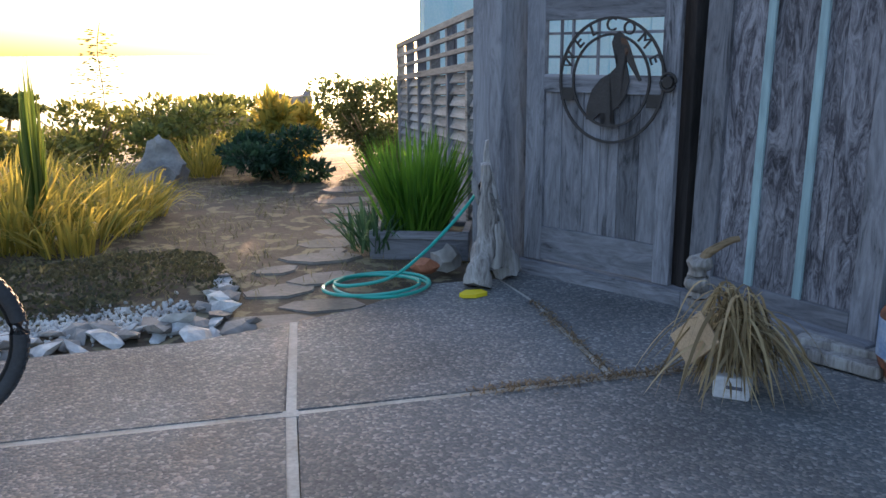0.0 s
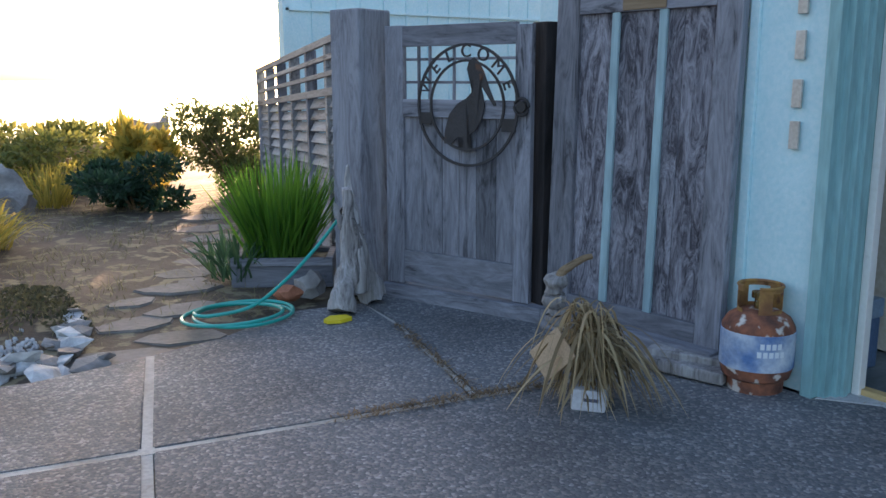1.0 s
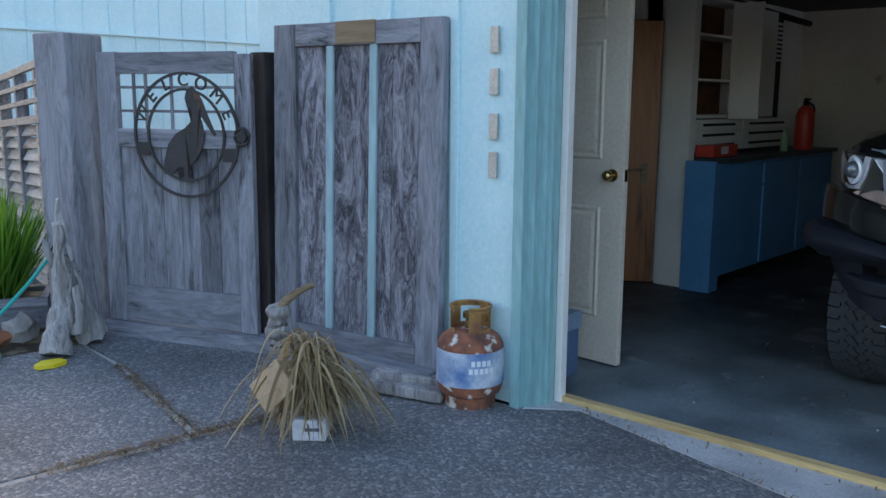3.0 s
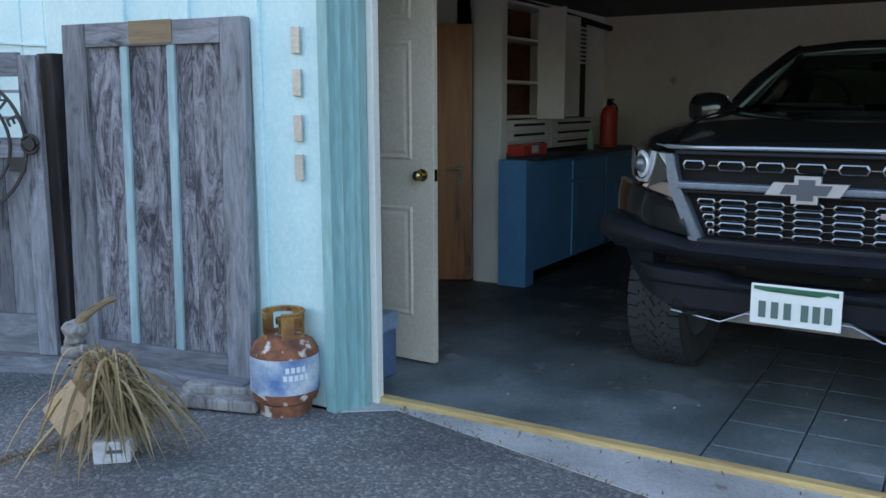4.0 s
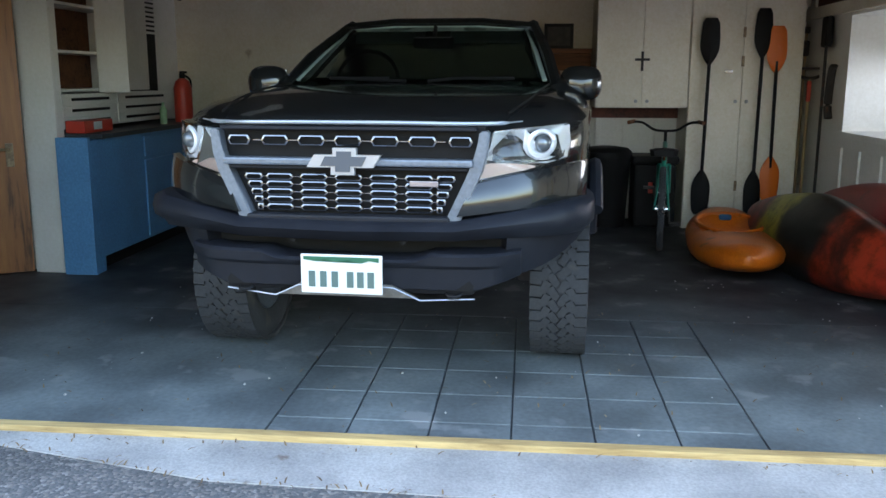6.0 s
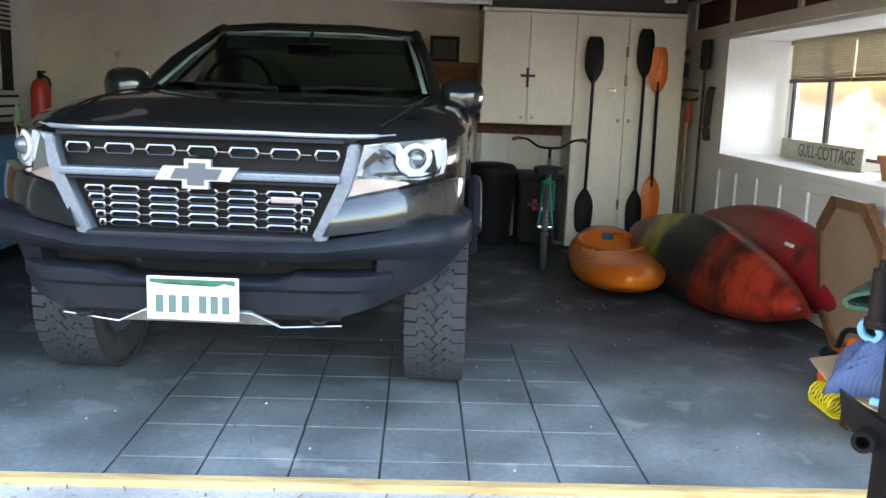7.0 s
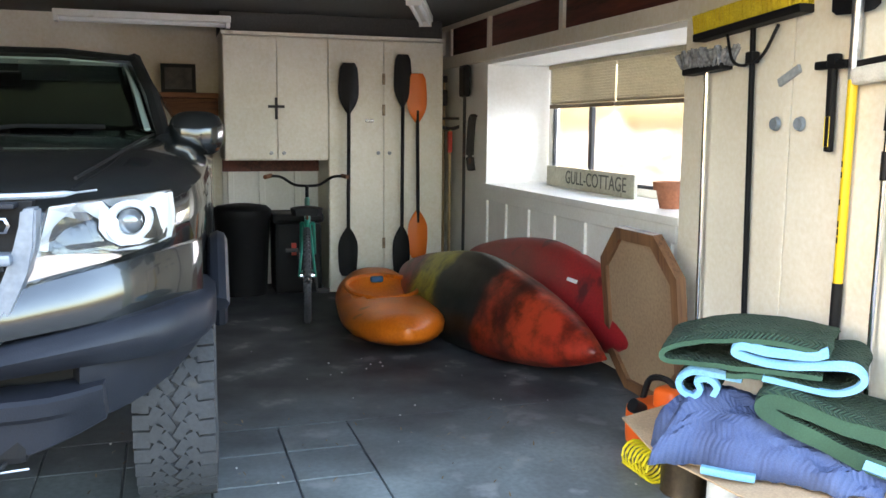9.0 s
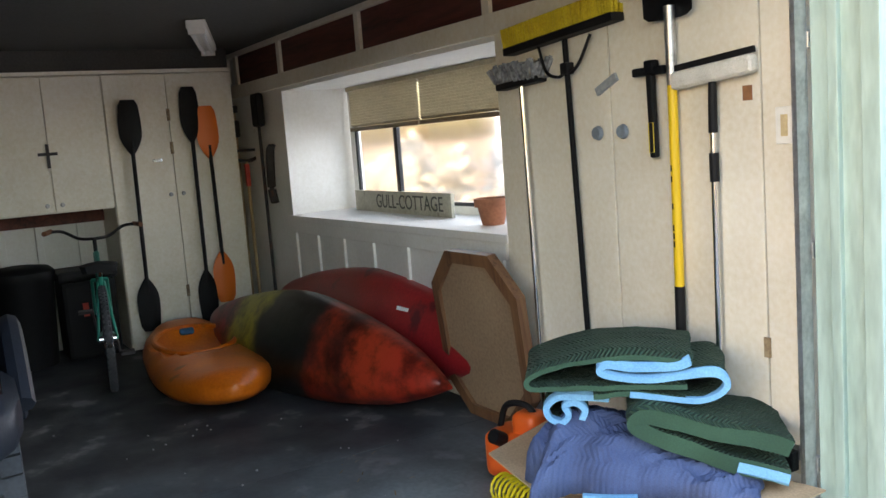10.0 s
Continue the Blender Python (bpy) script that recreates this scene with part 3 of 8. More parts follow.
for x in (0.23, 0.31, 0.48):
    gbox("trellis_bar", x, x + 0.015, 1.20, GH - 0.12, -0.008, 0.008)
for z in (1.29, 1.42):
    gbox("trellis_bar", 0.13, GW - 0.10, z, z + 0.015, 0.009, 0.02, GREYH)
gbox("threshold", -0.02, GW + 0.1, 0.0, 0.085, -0.06, 0.06, GREYH)
bm = B()
tube(bm, [(GW - 0.04 + 0.045 * math.cos(a), -0.05, 1.17 + 0.045 * math.sin(a)) for a in [2 * math.pi * i / 16 for i in range(16)]], 0.008, loop=True)
cyl(bm, (GW - 0.04, -0.02, 1.17), (GW - 0.04, -0.06, 1.17), 0.03)
part("ring_latch", bm, IRON, gate, "black iron ring latch", True)

# round welcome sign with a wading bird, hung on the gate
SIGN = GATE @ Matrix.Translation((0.595, -0.035, 1.17))
sign = thing("welcome_sign", "round dark iron welcome sign with a bird silhouette", "sign", SIGN)
R = 0.34
for r, w in ((R, 0.014), (R * 0.74, 0.012)):
    bm = B()
    rows = []
    for i in range(49):
        a = 2 * math.pi * i / 48
        rows.append([(q * math.cos(a), yy, q * math.sin(a)) for q, yy in ((r - w, -0.006), (r, -0.006), (r, 0.006), (r - w, 0.006))])
    rings(bm, rows, True, False)
    part("ring", bm, IRON, sign)
for i, ch in enumerate("WELCOME"):
    a = radians(158 - i * 22.5)
    cu = bpy.data.curves.new("letter", "FONT")
    cu.body, cu.size, cu.extrude, cu.align_x, cu.align_y = ch, 0.098, 0.005, "CENTER", "CENTER"
    ob = new("letter", cu)
    ob.parent = sign
    ob.matrix_local = Matrix.Translation((R * 0.865 * math.cos(a), -0.002, R * 0.865 * math.sin(a))) @ Matrix.Rotation(math.pi / 2 - a, 4, "Y") @ Matrix.Rotation(math.pi / 2, 4, "X")
    cu.materials.append(IRON)
for a in (-20, 195):
    bm = B()
    box(bm, (R * 0.865 * math.cos(radians(a)), 0, R * 0.865 * math.sin(radians(a))), (0.09, 0.008, 0.07), bevel=0.003)
    part("spacer", bm, IRON, sign)
bird = [(0.02, 0.245), (0.052, 0.262), (0.085, 0.235), (0.115, 0.185), (0.150, 0.10), (0.195, 0.005), (0.182, 0.0), (0.118, 0.085), (0.090, 0.125), (0.088, 0.10), (0.112, 0.055), (0.122, 0.0), (0.105, -0.07), (0.065, -0.13), (0.015, -0.17), (0.01, -0.225), (0.04, -0.245), (-0.05, -0.248), (-0.015, -0.225), (-0.02, -0.175), (-0.055, -0.175), (-0.10, -0.215), (-0.15, -0.215), (-0.145, -0.14), (-0.115, -0.05), (-0.06, 0.01), (0.0, 0.04), (0.04, 0.075), (0.052, 0.115), (0.03, 0.155), (0.005, 0.20)]
bm = B()
prism(bm, bird, -0.004, 0.004, lambda u, v, w: (u, w, v))
bmesh.ops.triangulate(bm, faces=[f for f in bm.faces if len(f.verts) > 4])
part("bird_cutout", bm, IRON, sign)

# corner post
bm = B()
box(bm, (0, 0, 0.86), (0.28, 0.24, 1.72), bevel=0.012)
roughen(bm, 0.006, 3)
single("gate_post", bm, GREYW, "thick weathered grey timber gate post", "post", Matrix.Translation((2.37, 5.24, 0)) @ Matrix.Rotation(radians(18), 4, "Z"))
# post coloured near black to stand in for the shaded gap by the gate
bm = B()
box(bm, (0, 0, 0.80), (0.10, 0.12, 1.62), bevel=0.006)
single("gate_post", bm, grain("dark_gap_post_wood", (0.05, 0.04, 0.04), (0.02, 0.016, 0.016), axis=2), "timber latch post coloured near black for the dark gap beside the gate", "post", Matrix.Translation((2.90, 4.13, 0)))

# old door leaning on the wall
P0, P1 = Vector((2.85, 4.00)), Vector((2.99, 2.95))
pd = P1 - P0
PANEL = Matrix.Translation((P0.x, P0.y, 0.10)) @ Matrix.Rotation(math.atan2(pd.y, pd.x), 4, "Z") @ Matrix.Rotation(radians(-1.6), 4, "X")
panel = thing("old_door_panel", "weathered plank door panel with peeling blue battens leaning on the wall", "door", PANEL)
PW, PH = pd.length, 1.64
def pbox(name, x0, x1, z0, z1, y0, y1, mat, label=""):
    bm = B()
    box(bm, ((x0 + x1) / 2, (y0 + y1) / 2, (z0 + z1) / 2), (x1 - x0, y1 - y0, z1 - z0), bevel=0.004)
    roughen(bm, 0.002, 5, x0 * 7 + z0)
    return part(name, bm, mat, panel, label)
pbox("stile", 0.0, 0.15, 0.0, PH, -0.03, 0.02, GREYW)
pbox("stile", PW - 0.13, PW, 0.0, PH, -0.03, 0.02, GREYW)
pbox("top_rail", 0.15, PW - 0.13, PH - 0.11, PH, -0.03, 0.02, GREYH)
pbox("patch", 0.42, 0.67, PH - 0.105, PH + 0.002, -0.036, -0.031, TAN, "bare tan patch where fittings were removed")
pbox("bottom_rail", 0.15, PW - 0.13, 0.0, 0.10, -0.03, 0.02, GREYH)
x = 0.15
for w in (0.235, 0.25, 0.125, 0.19):
    x1 = min(x + w, PW - 0.13)
    pbox("board", x, x1 - 0.003, 0.10, PH - 0.11, -0.008, 0.012, DARKW)
    x = x1
PALEBL = surf("peeling_blue_batten", (0.36, 0.50, 0.53), (0.24, 0.33, 0.36), scale=5, rough=0.8, bump=0.4, fine=40, stretch=(1, 1, 0.15))
for x in (0.375, 0.65):
    pbox("batten", x - 0.022, x + 0.022, 0.10, PH - 0.11, -0.026, -0.0085, PALEBL, "thin batten with peeling pale blue paint")
bm = B()
box(bm, (0.55, -0.05, 0.0), (1.05, 0.12, 0.12), bevel=0.02)
roughen(bm, 0.012, 4)
single("timber_beam", bm, GREYH, "grey weathered timber under the leaning door", "timber", Matrix.Translation((P0.x, P0.y, 0.052)) @ Matrix.Rotation(math.atan2(pd.y, pd.x), 4, "Z"))
bm = B()
box(bm, (0, 0, 0.03), (0.62, 0.16, 0.055), bevel=0.015)
box(bm, (0.12, 0.05, 0.075), (0.4, 0.1, 0.04), rz(8), bevel=0.012)
roughen(bm, 0.015, 5)
single("timber_offcut", bm, PALEW, "rough grey timber offcuts on the concrete", "timber", Matrix.Translation((2.80, 3.12, 0.005)) @ Matrix.Rotation(radians(-72), 4, "Z"))

# slatted fence running away from the gate post
F0, F1 = Vector((2.43, 5.40)), Vector((3.56, 9.95))
fd = F1 - F0
FL = fd.length
FENCE = Matrix.Translation((F0.x, F0.y, 0)) @ Matrix.Rotation(math.atan2(fd.y, fd.x), 4, "Z") @ Matrix.Rotation(radians(2.6), 4, "Y")
fence = thing("slat_fence", "weathered grey timber fence with horizontal louvre slats and open top rails", "fence", FENCE)
GREYX = grain("weathered_grey_slat", (0.40, 0.39, 0.39), (0.24, 0.23, 0.23), axis=0, scale=13)
nb = 6
for i in range(nb + 1):
    bm = B()
    box(bm, (FL * i / nb, 0, 0.78), (0.075, 0.085, 1.66), bevel=0.006)
    part("post", bm, GREYX if i % 2 else GREYW, fence)
for z, hgt in ((1.615, 0.05), (1.50, 0.035), (1.385, 0.035), (1.26, 0.055)):
    bm = B()
    box(bm, (FL / 2, 0.035, z), (FL, 0.035, hgt), bevel=0.004)
    part("rail", bm, GREYX, fence)
slat_mesh = None
for i in range(nb):
    for k in range(13):
        if slat_mesh is None:
            bm = B()
            box(bm, (0, 0, 0), (FL / nb - 0.08, 0.018, 0.085), Matrix.Rotation(radians(28), 3, "X"), bevel=0.003, seg=1)
            s = part("slat", bm, GREYX, fence)
            slat_mesh = s.data
        else:
            s = new("slat", slat_mesh)
            s.parent = fence
        s.location = (FL * (i + 0.5) / nb, 0, 1.19 - k * 0.088)

# ---- pick-up truck ----
TRUCK = Matrix.Translation((3.43, 0.685, 0)) @ Matrix.Rotation(radians(-93.0), 4, "Z")
truck = thing("pickup_truck", "charcoal grey off-road pickup truck with black bumpers parked in the garage", "truck", TRUCK)
def ring_at(d, w, zt, zb, crown=0.03, shoulder=0.10):
    half = [(0, zt + crown * 0.0), (0.35 * w, zt), (0.62 * w, zt - 0.005), (0.80 * w, zt - 0.02), (0.92 * w, zt - 0.05), (0.985 * w, zt - shoulder), (w, zt - shoulder - 0.08), (w, (zt + zb) / 2), (0.985 * w, zb + 0.03), (0.95 * w, zb)]
    return [(x, d, z) for x, z in half] + [(0, d, zb)] + [(-x, d, z) for x, z in reversed(half[1:])]
bm = B()
rings(bm, [ring_at(0.20, 0.56, 1.165, 0.92), ring_at(0.22, 0.60, 1.185, 0.92), ring_at(0.30, 0.70, 1.205, 0.90), ring_at(0.42, 0.80, 1.225, 0.90), ring_at(0.60, 0.885, 1.25, 0.88), ring_at(0.85, 0.93, 1.285, 0.90), ring_at(1.3, 0.945, 1.315, 0.92), ring_at(1.68, 0.945, 1.325, 0.60)])
body = part("body", bm, PAINT, truck, "glossy charcoal bonnet and wings", True)
for s in (-1, 1):
    bm = B()
    tube(bm, smooth_path([(s * 0.60, 0.36, 1.214), (s * 0.66, 0.7, 1.259), (s * 0.70, 1.2, 1.301), (s * 0.72, 1.66, 1.320)]), 0.005, 6)
    part("bonnet_seam", bm, BLACK, truck)
# cab and bed
def cab_ring(d, wb, wt, zb, zt):
    half = [(0, zt), (wt * 0.7, zt - 0.008), (wt * 0.93, zt - 0.035), (wt, zt - 0.09), (wb, 1.27), (0.95, 1.18), (0.95, 0.8), (0.93, zb)]
    return [(x, d, z) for x, z in half] + [(0, d, zb)] + [(-x, d, z) for x, z in reversed(half[1:])]
bm = B()
rings(bm, [cab_ring(2.46, 0.80, 0.595, 0.5, 1.685), cab_ring(2.7, 0.82, 0.61, 0.5, 1.71), cab_ring(3.3, 0.82, 0.61, 0.5, 1.715), cab_ring(3.75, 0.82, 0.59, 0.5, 1.68), cab_ring(3.9, 0.82, 0.57, 0.5, 1.58)])
rings(bm, [[(x, d, z) for x, z in ((-0.94, 0.55), (0.94, 0.55), (0.95, 0.9), (0.94, 1.25), (0.88, 1.27), (-0.88, 1.27), (-0.94, 1.25), (-0.95, 0.9))] for d in (3.93, 4.4, 5.25)])
rings(bm, [[(x, d, z) for x, z in ((-0.93, 0.5), (0.93, 0.5), (0.95, 0.8), (0.95, 1.18), (0.86, 1.24), (-0.86, 1.24), (-0.95, 1.18), (-0.95, 0.8))] for d in (1.69, 2.45)])
part("cab", bm, PAINT, truck, "dark pickup cab and bed", True)
for s in (-1, 1):
    bm = B()
    tube(bm, [(s * 0.76, 1.66, 1.29), (s * 0.70, 2.0, 1.465), (s * 0.60, 2.44, 1.645), (s * 0.585, 2.55, 1.675)], 0.04, 8)
    part("roof_pillar", bm, PAINT, truck, "", True)
bm = B()
tube(bm, [(-0.59, 2.46, 1.665), (-0.27, 2.42, 1.69), (0.27, 2.42, 1.69), (0.59, 2.46, 1.665)], 0.030, 8)
part("roof_edge", bm, PAINT, truck, "", True)
bm = B()
rows = []
for j in range(9):
    v = j / 8
    w = 0.73 * (1 - v) + 0.575 * v
    rows.append([(w * u, 1.66 + 0.78 * v - 0.05 * (1 - u * u), 1.31 + 0.36 * v + 0.008 * math.sin(v * 3.1)) for u in [i / 6 - 1 for i in range(13)]])
rings(bm, rows, closed=False)
ws = part("windscreen", bm, WSGLASS, truck, "tinted windscreen", True)
sol = ws.modifiers.new("thickness", "SOLIDIFY")
sol.thickness = 0.006
# teal tube painted in for the sky reflected along the glass border
bm = B()
tube(bm, [(-0.695, 1.70, 1.34), (-0.63, 2.05, 1.50), (-0.55, 2.395, 1.645), (-0.27, 2.375, 1.665), (0.27, 2.375, 1.665), (0.55, 2.395, 1.645), (0.63, 2.05, 1.50), (0.695, 1.70, 1.34)], 0.013, 6, 0.5)
part("sky_reflection_band", bm, plain("teal_sky_reflection", (0.30, 0.40, 0.38), 0.3), truck, "pale teal band painted as sky reflection round the windscreen", True)
bm = B()
box(bm, (0, 2.0, 1.22), (1.6, 0.5, 0.12), bevel=0.05)
part("dashboard", bm, BLACK, truck)
bm = B()
tube(bm, [(-0.40 + 0.19 * math.cos(a), 2.16 + 0.05 * math.sin(a), 1.33 + 0.18 * math.sin(a)) for a in [2 * math.pi * i / 20 for i in range(20)]], 0.014, 6, loop=True)
part("steering_wheel", bm, BLACK, truck, "", True)
bm = B()
for x in (-0.40, 0.40):
    box(bm, (x, 2.85, 1.15), (0.48, 0.16, 0.66), bevel=0.06)
    box(bm, (x, 2.85, 1.53), (0.26, 0.10, 0.16), bevel=0.04)
part("seat", bm, BLACK, truck)
bm = B()
for s in (-1, 1):
    box(bm, (s * 0.30, 2.38, 1.60), (0.44, 0.02, 0.09), Matrix.Rotation(radians(-35), 3, "X"), bevel=0.008)
part("sun_visor", bm, surf("grey_cloth", (0.32, 0.34, 0.33), None, rough=0.9), truck)
bm = B()
box(bm, (0, 2.22, 1.56), (0.25, 0.04, 0.07), bevel=0.015)
cyl(bm, (0, 2.24, 1.58), (0, 2.30, 1.66), 0.012)
part("inner_mirror", bm, BLACK, truck)
bm = B()
for s in (-1, 1):
    tube(bm, [(s * 0.06, 1.63, 1.335), (s * 0.35 - 0.15, 1.69, 1.35), (s * 0.35 + 0.18, 1.70, 1.35)], 0.010, 6)
part("wiper", bm, BLACK, truck)
# front clip
bm = B()
box(bm, (0, 0.42, 0.86), (1.30, 0.34, 0.52), bevel=0.04)
box(bm, (0, 0.62, 0.62), (1.10, 0.50, 0.16), bevel=0.03)
box(bm, (0, 2.6, 0.62), (1.3, 3.2, 0.28), bevel=0.05)
part("chassis_core", bm, BLACK, truck)
bm = B()
path = [(-0.955, 0.80), (-0.955, 0.52), (-0.93, 0.36), (-0.82, 0.22), (-0.42, 0.035), (0, 0.015), (0.42, 0.035), (0.82, 0.22), (0.93, 0.36), (0.955, 0.52), (0.955, 0.80)]
sec = [(0.865, 0.75), (0.875, 0.75), (0.875, 0.752), (0.87, 0.758), (0.815, 0.755), (0.81, 0.75), (0.815, 0.755), (0.87, 0.758), (0.875, 0.752), (0.875, 0.75), (0.865, 0.75)]
rows = []
for (x, d), (zt, zb) in zip(path, sec):
    inx = 0.12 if abs(x) > 0.9 else 0.0
    ind = 0.0 if abs(x) > 0.94 else 0.16
    sx = -inx if x > 0 else inx
    rows.append([(x, d, zb + 0.02), (x * 1.003, d - 0.012, (zt + zb) / 2), (x, d + 0.004, zt - 0.02), (x + sx * 0.25, d + 0.03, zt), (x + sx, d + ind, zt), (x + sx, d + ind, zb), (x + sx * 0.3, d + 0.04, zb - 0.015)])
rings(bm, rows)
part("front_bumper", bm, MATTE, truck, "matte black angular front bumper", True)
for s in (-1, 1):
    bm = B()
    rows = []
    for i in range(9):
        q = i / 8
        x, d = 0.60 + 0.32 * q, 0.17 + 0.17 * q + 0.28 * q * q
        zt, zb = 0.775, 0.575 + 0.03 * q + 0.10 * q ** 3
        rows.append([(s * (x + 0.012 * k), d + 0.05 * (1 - v) ** 2, zb + (zt - zb) * v) for v, k in ((0.0, 0.0), (0.25, 0.5), (0.5, 0.9), (0.75, 1.2), (1.0, 1.5))] + [(s * (x - 0.03), d + 0.13, zt), (s * (x - 0.05), d + 0.16, zb)])
    rings(bm, rows)
    part("bumper_wing", bm, MATTE, truck, "", True)
bm = B()
rows = []
for i in range(25):
    u = (i / 12 - 1) * 0.67
    k = min(1.0, max(0.0, (abs(u) - 0.27) / 0.06))
    zt = 0.668 + 0.026 * k
    e_ = max(0.0, abs(u) - 0.50)
    d = 0.012 + 0.10 * abs(u) ** 1.5 + 0.012 * (1 - k) + 3.2 * e_ * e_
    zb = 0.548 + 0.28 * e_
    rows.append([(u, d + 0.012, zt), (u, d, zt - 0.010), (u, d + 0.006, 0.648), (u, d + 0.028, 0.632), (u, d + 0.040, zb), (u, d + 0.055, zb - 0.008), (u, d + 0.16, zb - 0.003), (u, d + 0.16, zt)])
rings(bm, rows)
part("lower_bumper", bm, MATTE, truck, "matte black lower bumper bar", True)
bm = B()
box(bm, (0, 0.17, 0.57), (1.0, 0.18, 0.09), bevel=0.02)
for s in (-1, 1):
    cyl(bm, (s * 0.22, 0.08, 0.735), (s * 0.22, 0.2, 0.735), 0.014)
part("lower_grille", bm, BLACK, truck)
bm = B()
prism(bm, [(-0.18, 0.565), (0.18, 0.565), (0.28, 0.512), (-0.28, 0.512)], 0.03, 0.045, lambda u, v, w: (u, w + (v - 0.5) * -0.4 + 0.04, v))
sk = part("skid_plate", bm, surf("dull_skid_metal", (0.34, 0.32, 0.29), (0.22, 0.20, 0.18), scale=9, rough=0.45, metal=0.6, bump=0.05), truck, "dull metal skid plate")
bm = B()
tube(bm, [(-0.50, 0.09, 0.525), (-0.29, 0.06, 0.508), (-0.19, 0.045, 0.555), (-0.10, 0.045, 0.56)], 0.003, 6)
tube(bm, [(0.50, 0.09, 0.512), (0.29, 0.06, 0.506), (0.19, 0.045, 0.555), (0.10, 0.045, 0.56)], 0.003, 6)
part("bright_edge", bm, BRIGHT, sk, "bright edge of the skid plate", True)
for s in (-1, 1):
    bm = B()
    tube(bm, [(s * 0.42 + 0.03 * math.cos(a), 0.09 + 0.03 * math.sin(a), 0.535 + 0.010 * math.sin(a)) for a in [math.pi * 2 * i / 14 for i in range(14)]], 0.007, 6, loop=True)
    part("tow_hook", bm, BLACK, truck, "", True)
# grille
bm = B()
prism(bm, [(-0.53, 1.17), (0.53, 1.17), (0.50, 1.02), (0.40, 0.80), (-0.40, 0.80), (-0.50, 1.02)], 0.15, 0.19, lambda u, v, w: (u, w, v))
part("grille_back", bm, BLACK, truck)
for s in (-1, 1):
    bm = B()
    f = lambda u, v, w: (s * u, w, v)
    prism(bm, [(0.512, 1.155), (0.548, 1.158), (0.540, 1.06), (0.520, 1.00), (0.430, 0.79), (0.372, 0.79), (0.470, 1.00), (0.498, 1.06)], 0.092, 0.165, f)
    bmesh.ops.bevel(bm, geom=list(bm.edges), offset=0.006, segments=2, affect="EDGES")
    part("grille_strut", bm, SILVERP, truck, "satin silver grille strut")
# bright tube drawn for the sky glint on the bonnet's leading edge
bm = B()
tube(bm, smooth_path([(-0.66, 0.30, 1.186), (-0.56, 0.215, 1.180), (-0.40, 0.142, 1.181), (-0.2, 0.118, 1.184), (0.2, 0.118, 1.184), (0.40, 0.142, 1.181), (0.56, 0.215, 1.180), (0.66, 0.30, 1.186)], 4), [0.003] * 3 + [0.0085] * 23 + [0.003] * 3, 8)
part("bonnet_edge_glint", bm, BRIGHT, truck, "bright tube painted as sky reflection on the bonnet edge", True)
bm = B()
box(bm, (0, 0.10, 1.036), (0.98, 0.07, 0.028), bevel=0.008)
part("grille_bar", bm, SILVERP, truck, "satin silver grille crossbar")
bm = B()
box(bm, (0, 0.115, 1.012), (0.94, 0.05, 0.012), bevel=0.003)
box(bm, (0, 0.115, 1.163), (1.0, 0.06, 0.012), bevel=0.003)
box(bm, (0, 0.10, 0.815), (0.80, 0.07, 0.03), bevel=0.008)
part("grille_frame", bm, MATTE, truck)
CELLM = plain("grille_dark_chrome", (0.27, 0.29, 0.33), 0.25, 1.0)
def hexcell(bm, cx, cz, w, h):
    """One flattened hexagonal opening: a bevelled bar ring."""
    o = [(-w, 0), (-w * 0.80, h), (w * 0.80, h), (w, 0), (w * 0.80, -h), (-w * 0.80, -h)]
    q = 1 - 0.0075 / h * 0.6, 1 - 0.0075 / w
    rows = [[(cx + u * a_, d, cz + v * b_) for u, v in o] for a_, b_, d in ((1.0, 1.0, 0.130), (1.0, 1.0, 0.116), (q[1], q[0], 0.114), (q[1], q[0], 0.130))]
    rings(bm, rows, True, False)
bm = B()
for i in range(-3, 4):
    hexcell(bm, i * 0.146, 1.114, 0.056 if abs(i) < 3 else 0.046, 0.019)
for i in range(-3, 3):
    box(bm, ((i + 0.5) * 0.146, 0.124, 1.114), (0.036, 0.01, 0.008), bevel=0.002, seg=1)
part("upper_mesh", bm, CELLM, truck, "dark chrome grille mesh", True)
bm = B()
for r in range(5):
    z = 0.972 - r * 0.0300
    lim = 0.349 + 0.41 * (z - 0.797)
    for i in range(-2, 3):
        hexcell(bm, i * 0.139, z, 0.057, 0.0125)
        if i < 2:
            box(bm, ((i + 0.5) * 0.139, 0.124, z), (0.028, 0.010, 0.006), bevel=0.002, seg=1)
    for s in (-1, 1):
        w = max(0.012, (lim - 0.345) * 0.5)
        hexcell(bm, s * (0.345 + w), z, w, 0.0125)
        box(bm, (s * 0.34, 0.124, z), (0.014, 0.010, 0.006), bevel=0.002, seg=1)
part("lower_mesh", bm, CELLM, truck, "dark chrome grille mesh", True)
bm = B()
cross = [(-0.145, -0.022), (-0.115, 0.026), (-0.042, 0.026), (-0.042, 0.052), (0.05, 0.052), (0.05, 0.026), (0.145, 0.026), (0.115, -0.022), (0.042, -0.022), (0.042, -0.05), (-0.05, -0.05), (-0.05, -0.022)]
prism(bm, cross, 0.045, 0.07, lambda u, v, w: (u, w, v + 1.04))
emb = part("front_badge", bm, BRIGHT, truck, "chrome cross-shaped badge")
bm = B()
prism(bm, [(u * 0.62, v * 0.76) for u, v in cross], 0.040, 0.046, lambda u, v, w: (u, w, v + 1.04))
part("badge_face", bm, plain("badge_grey", (0.09, 0.10, 0.12), 0.4), emb)
bm = B()
box(bm, (0.30, 0.10, 0.955), (0.11, 0.01, 0.022), bevel=0.004)
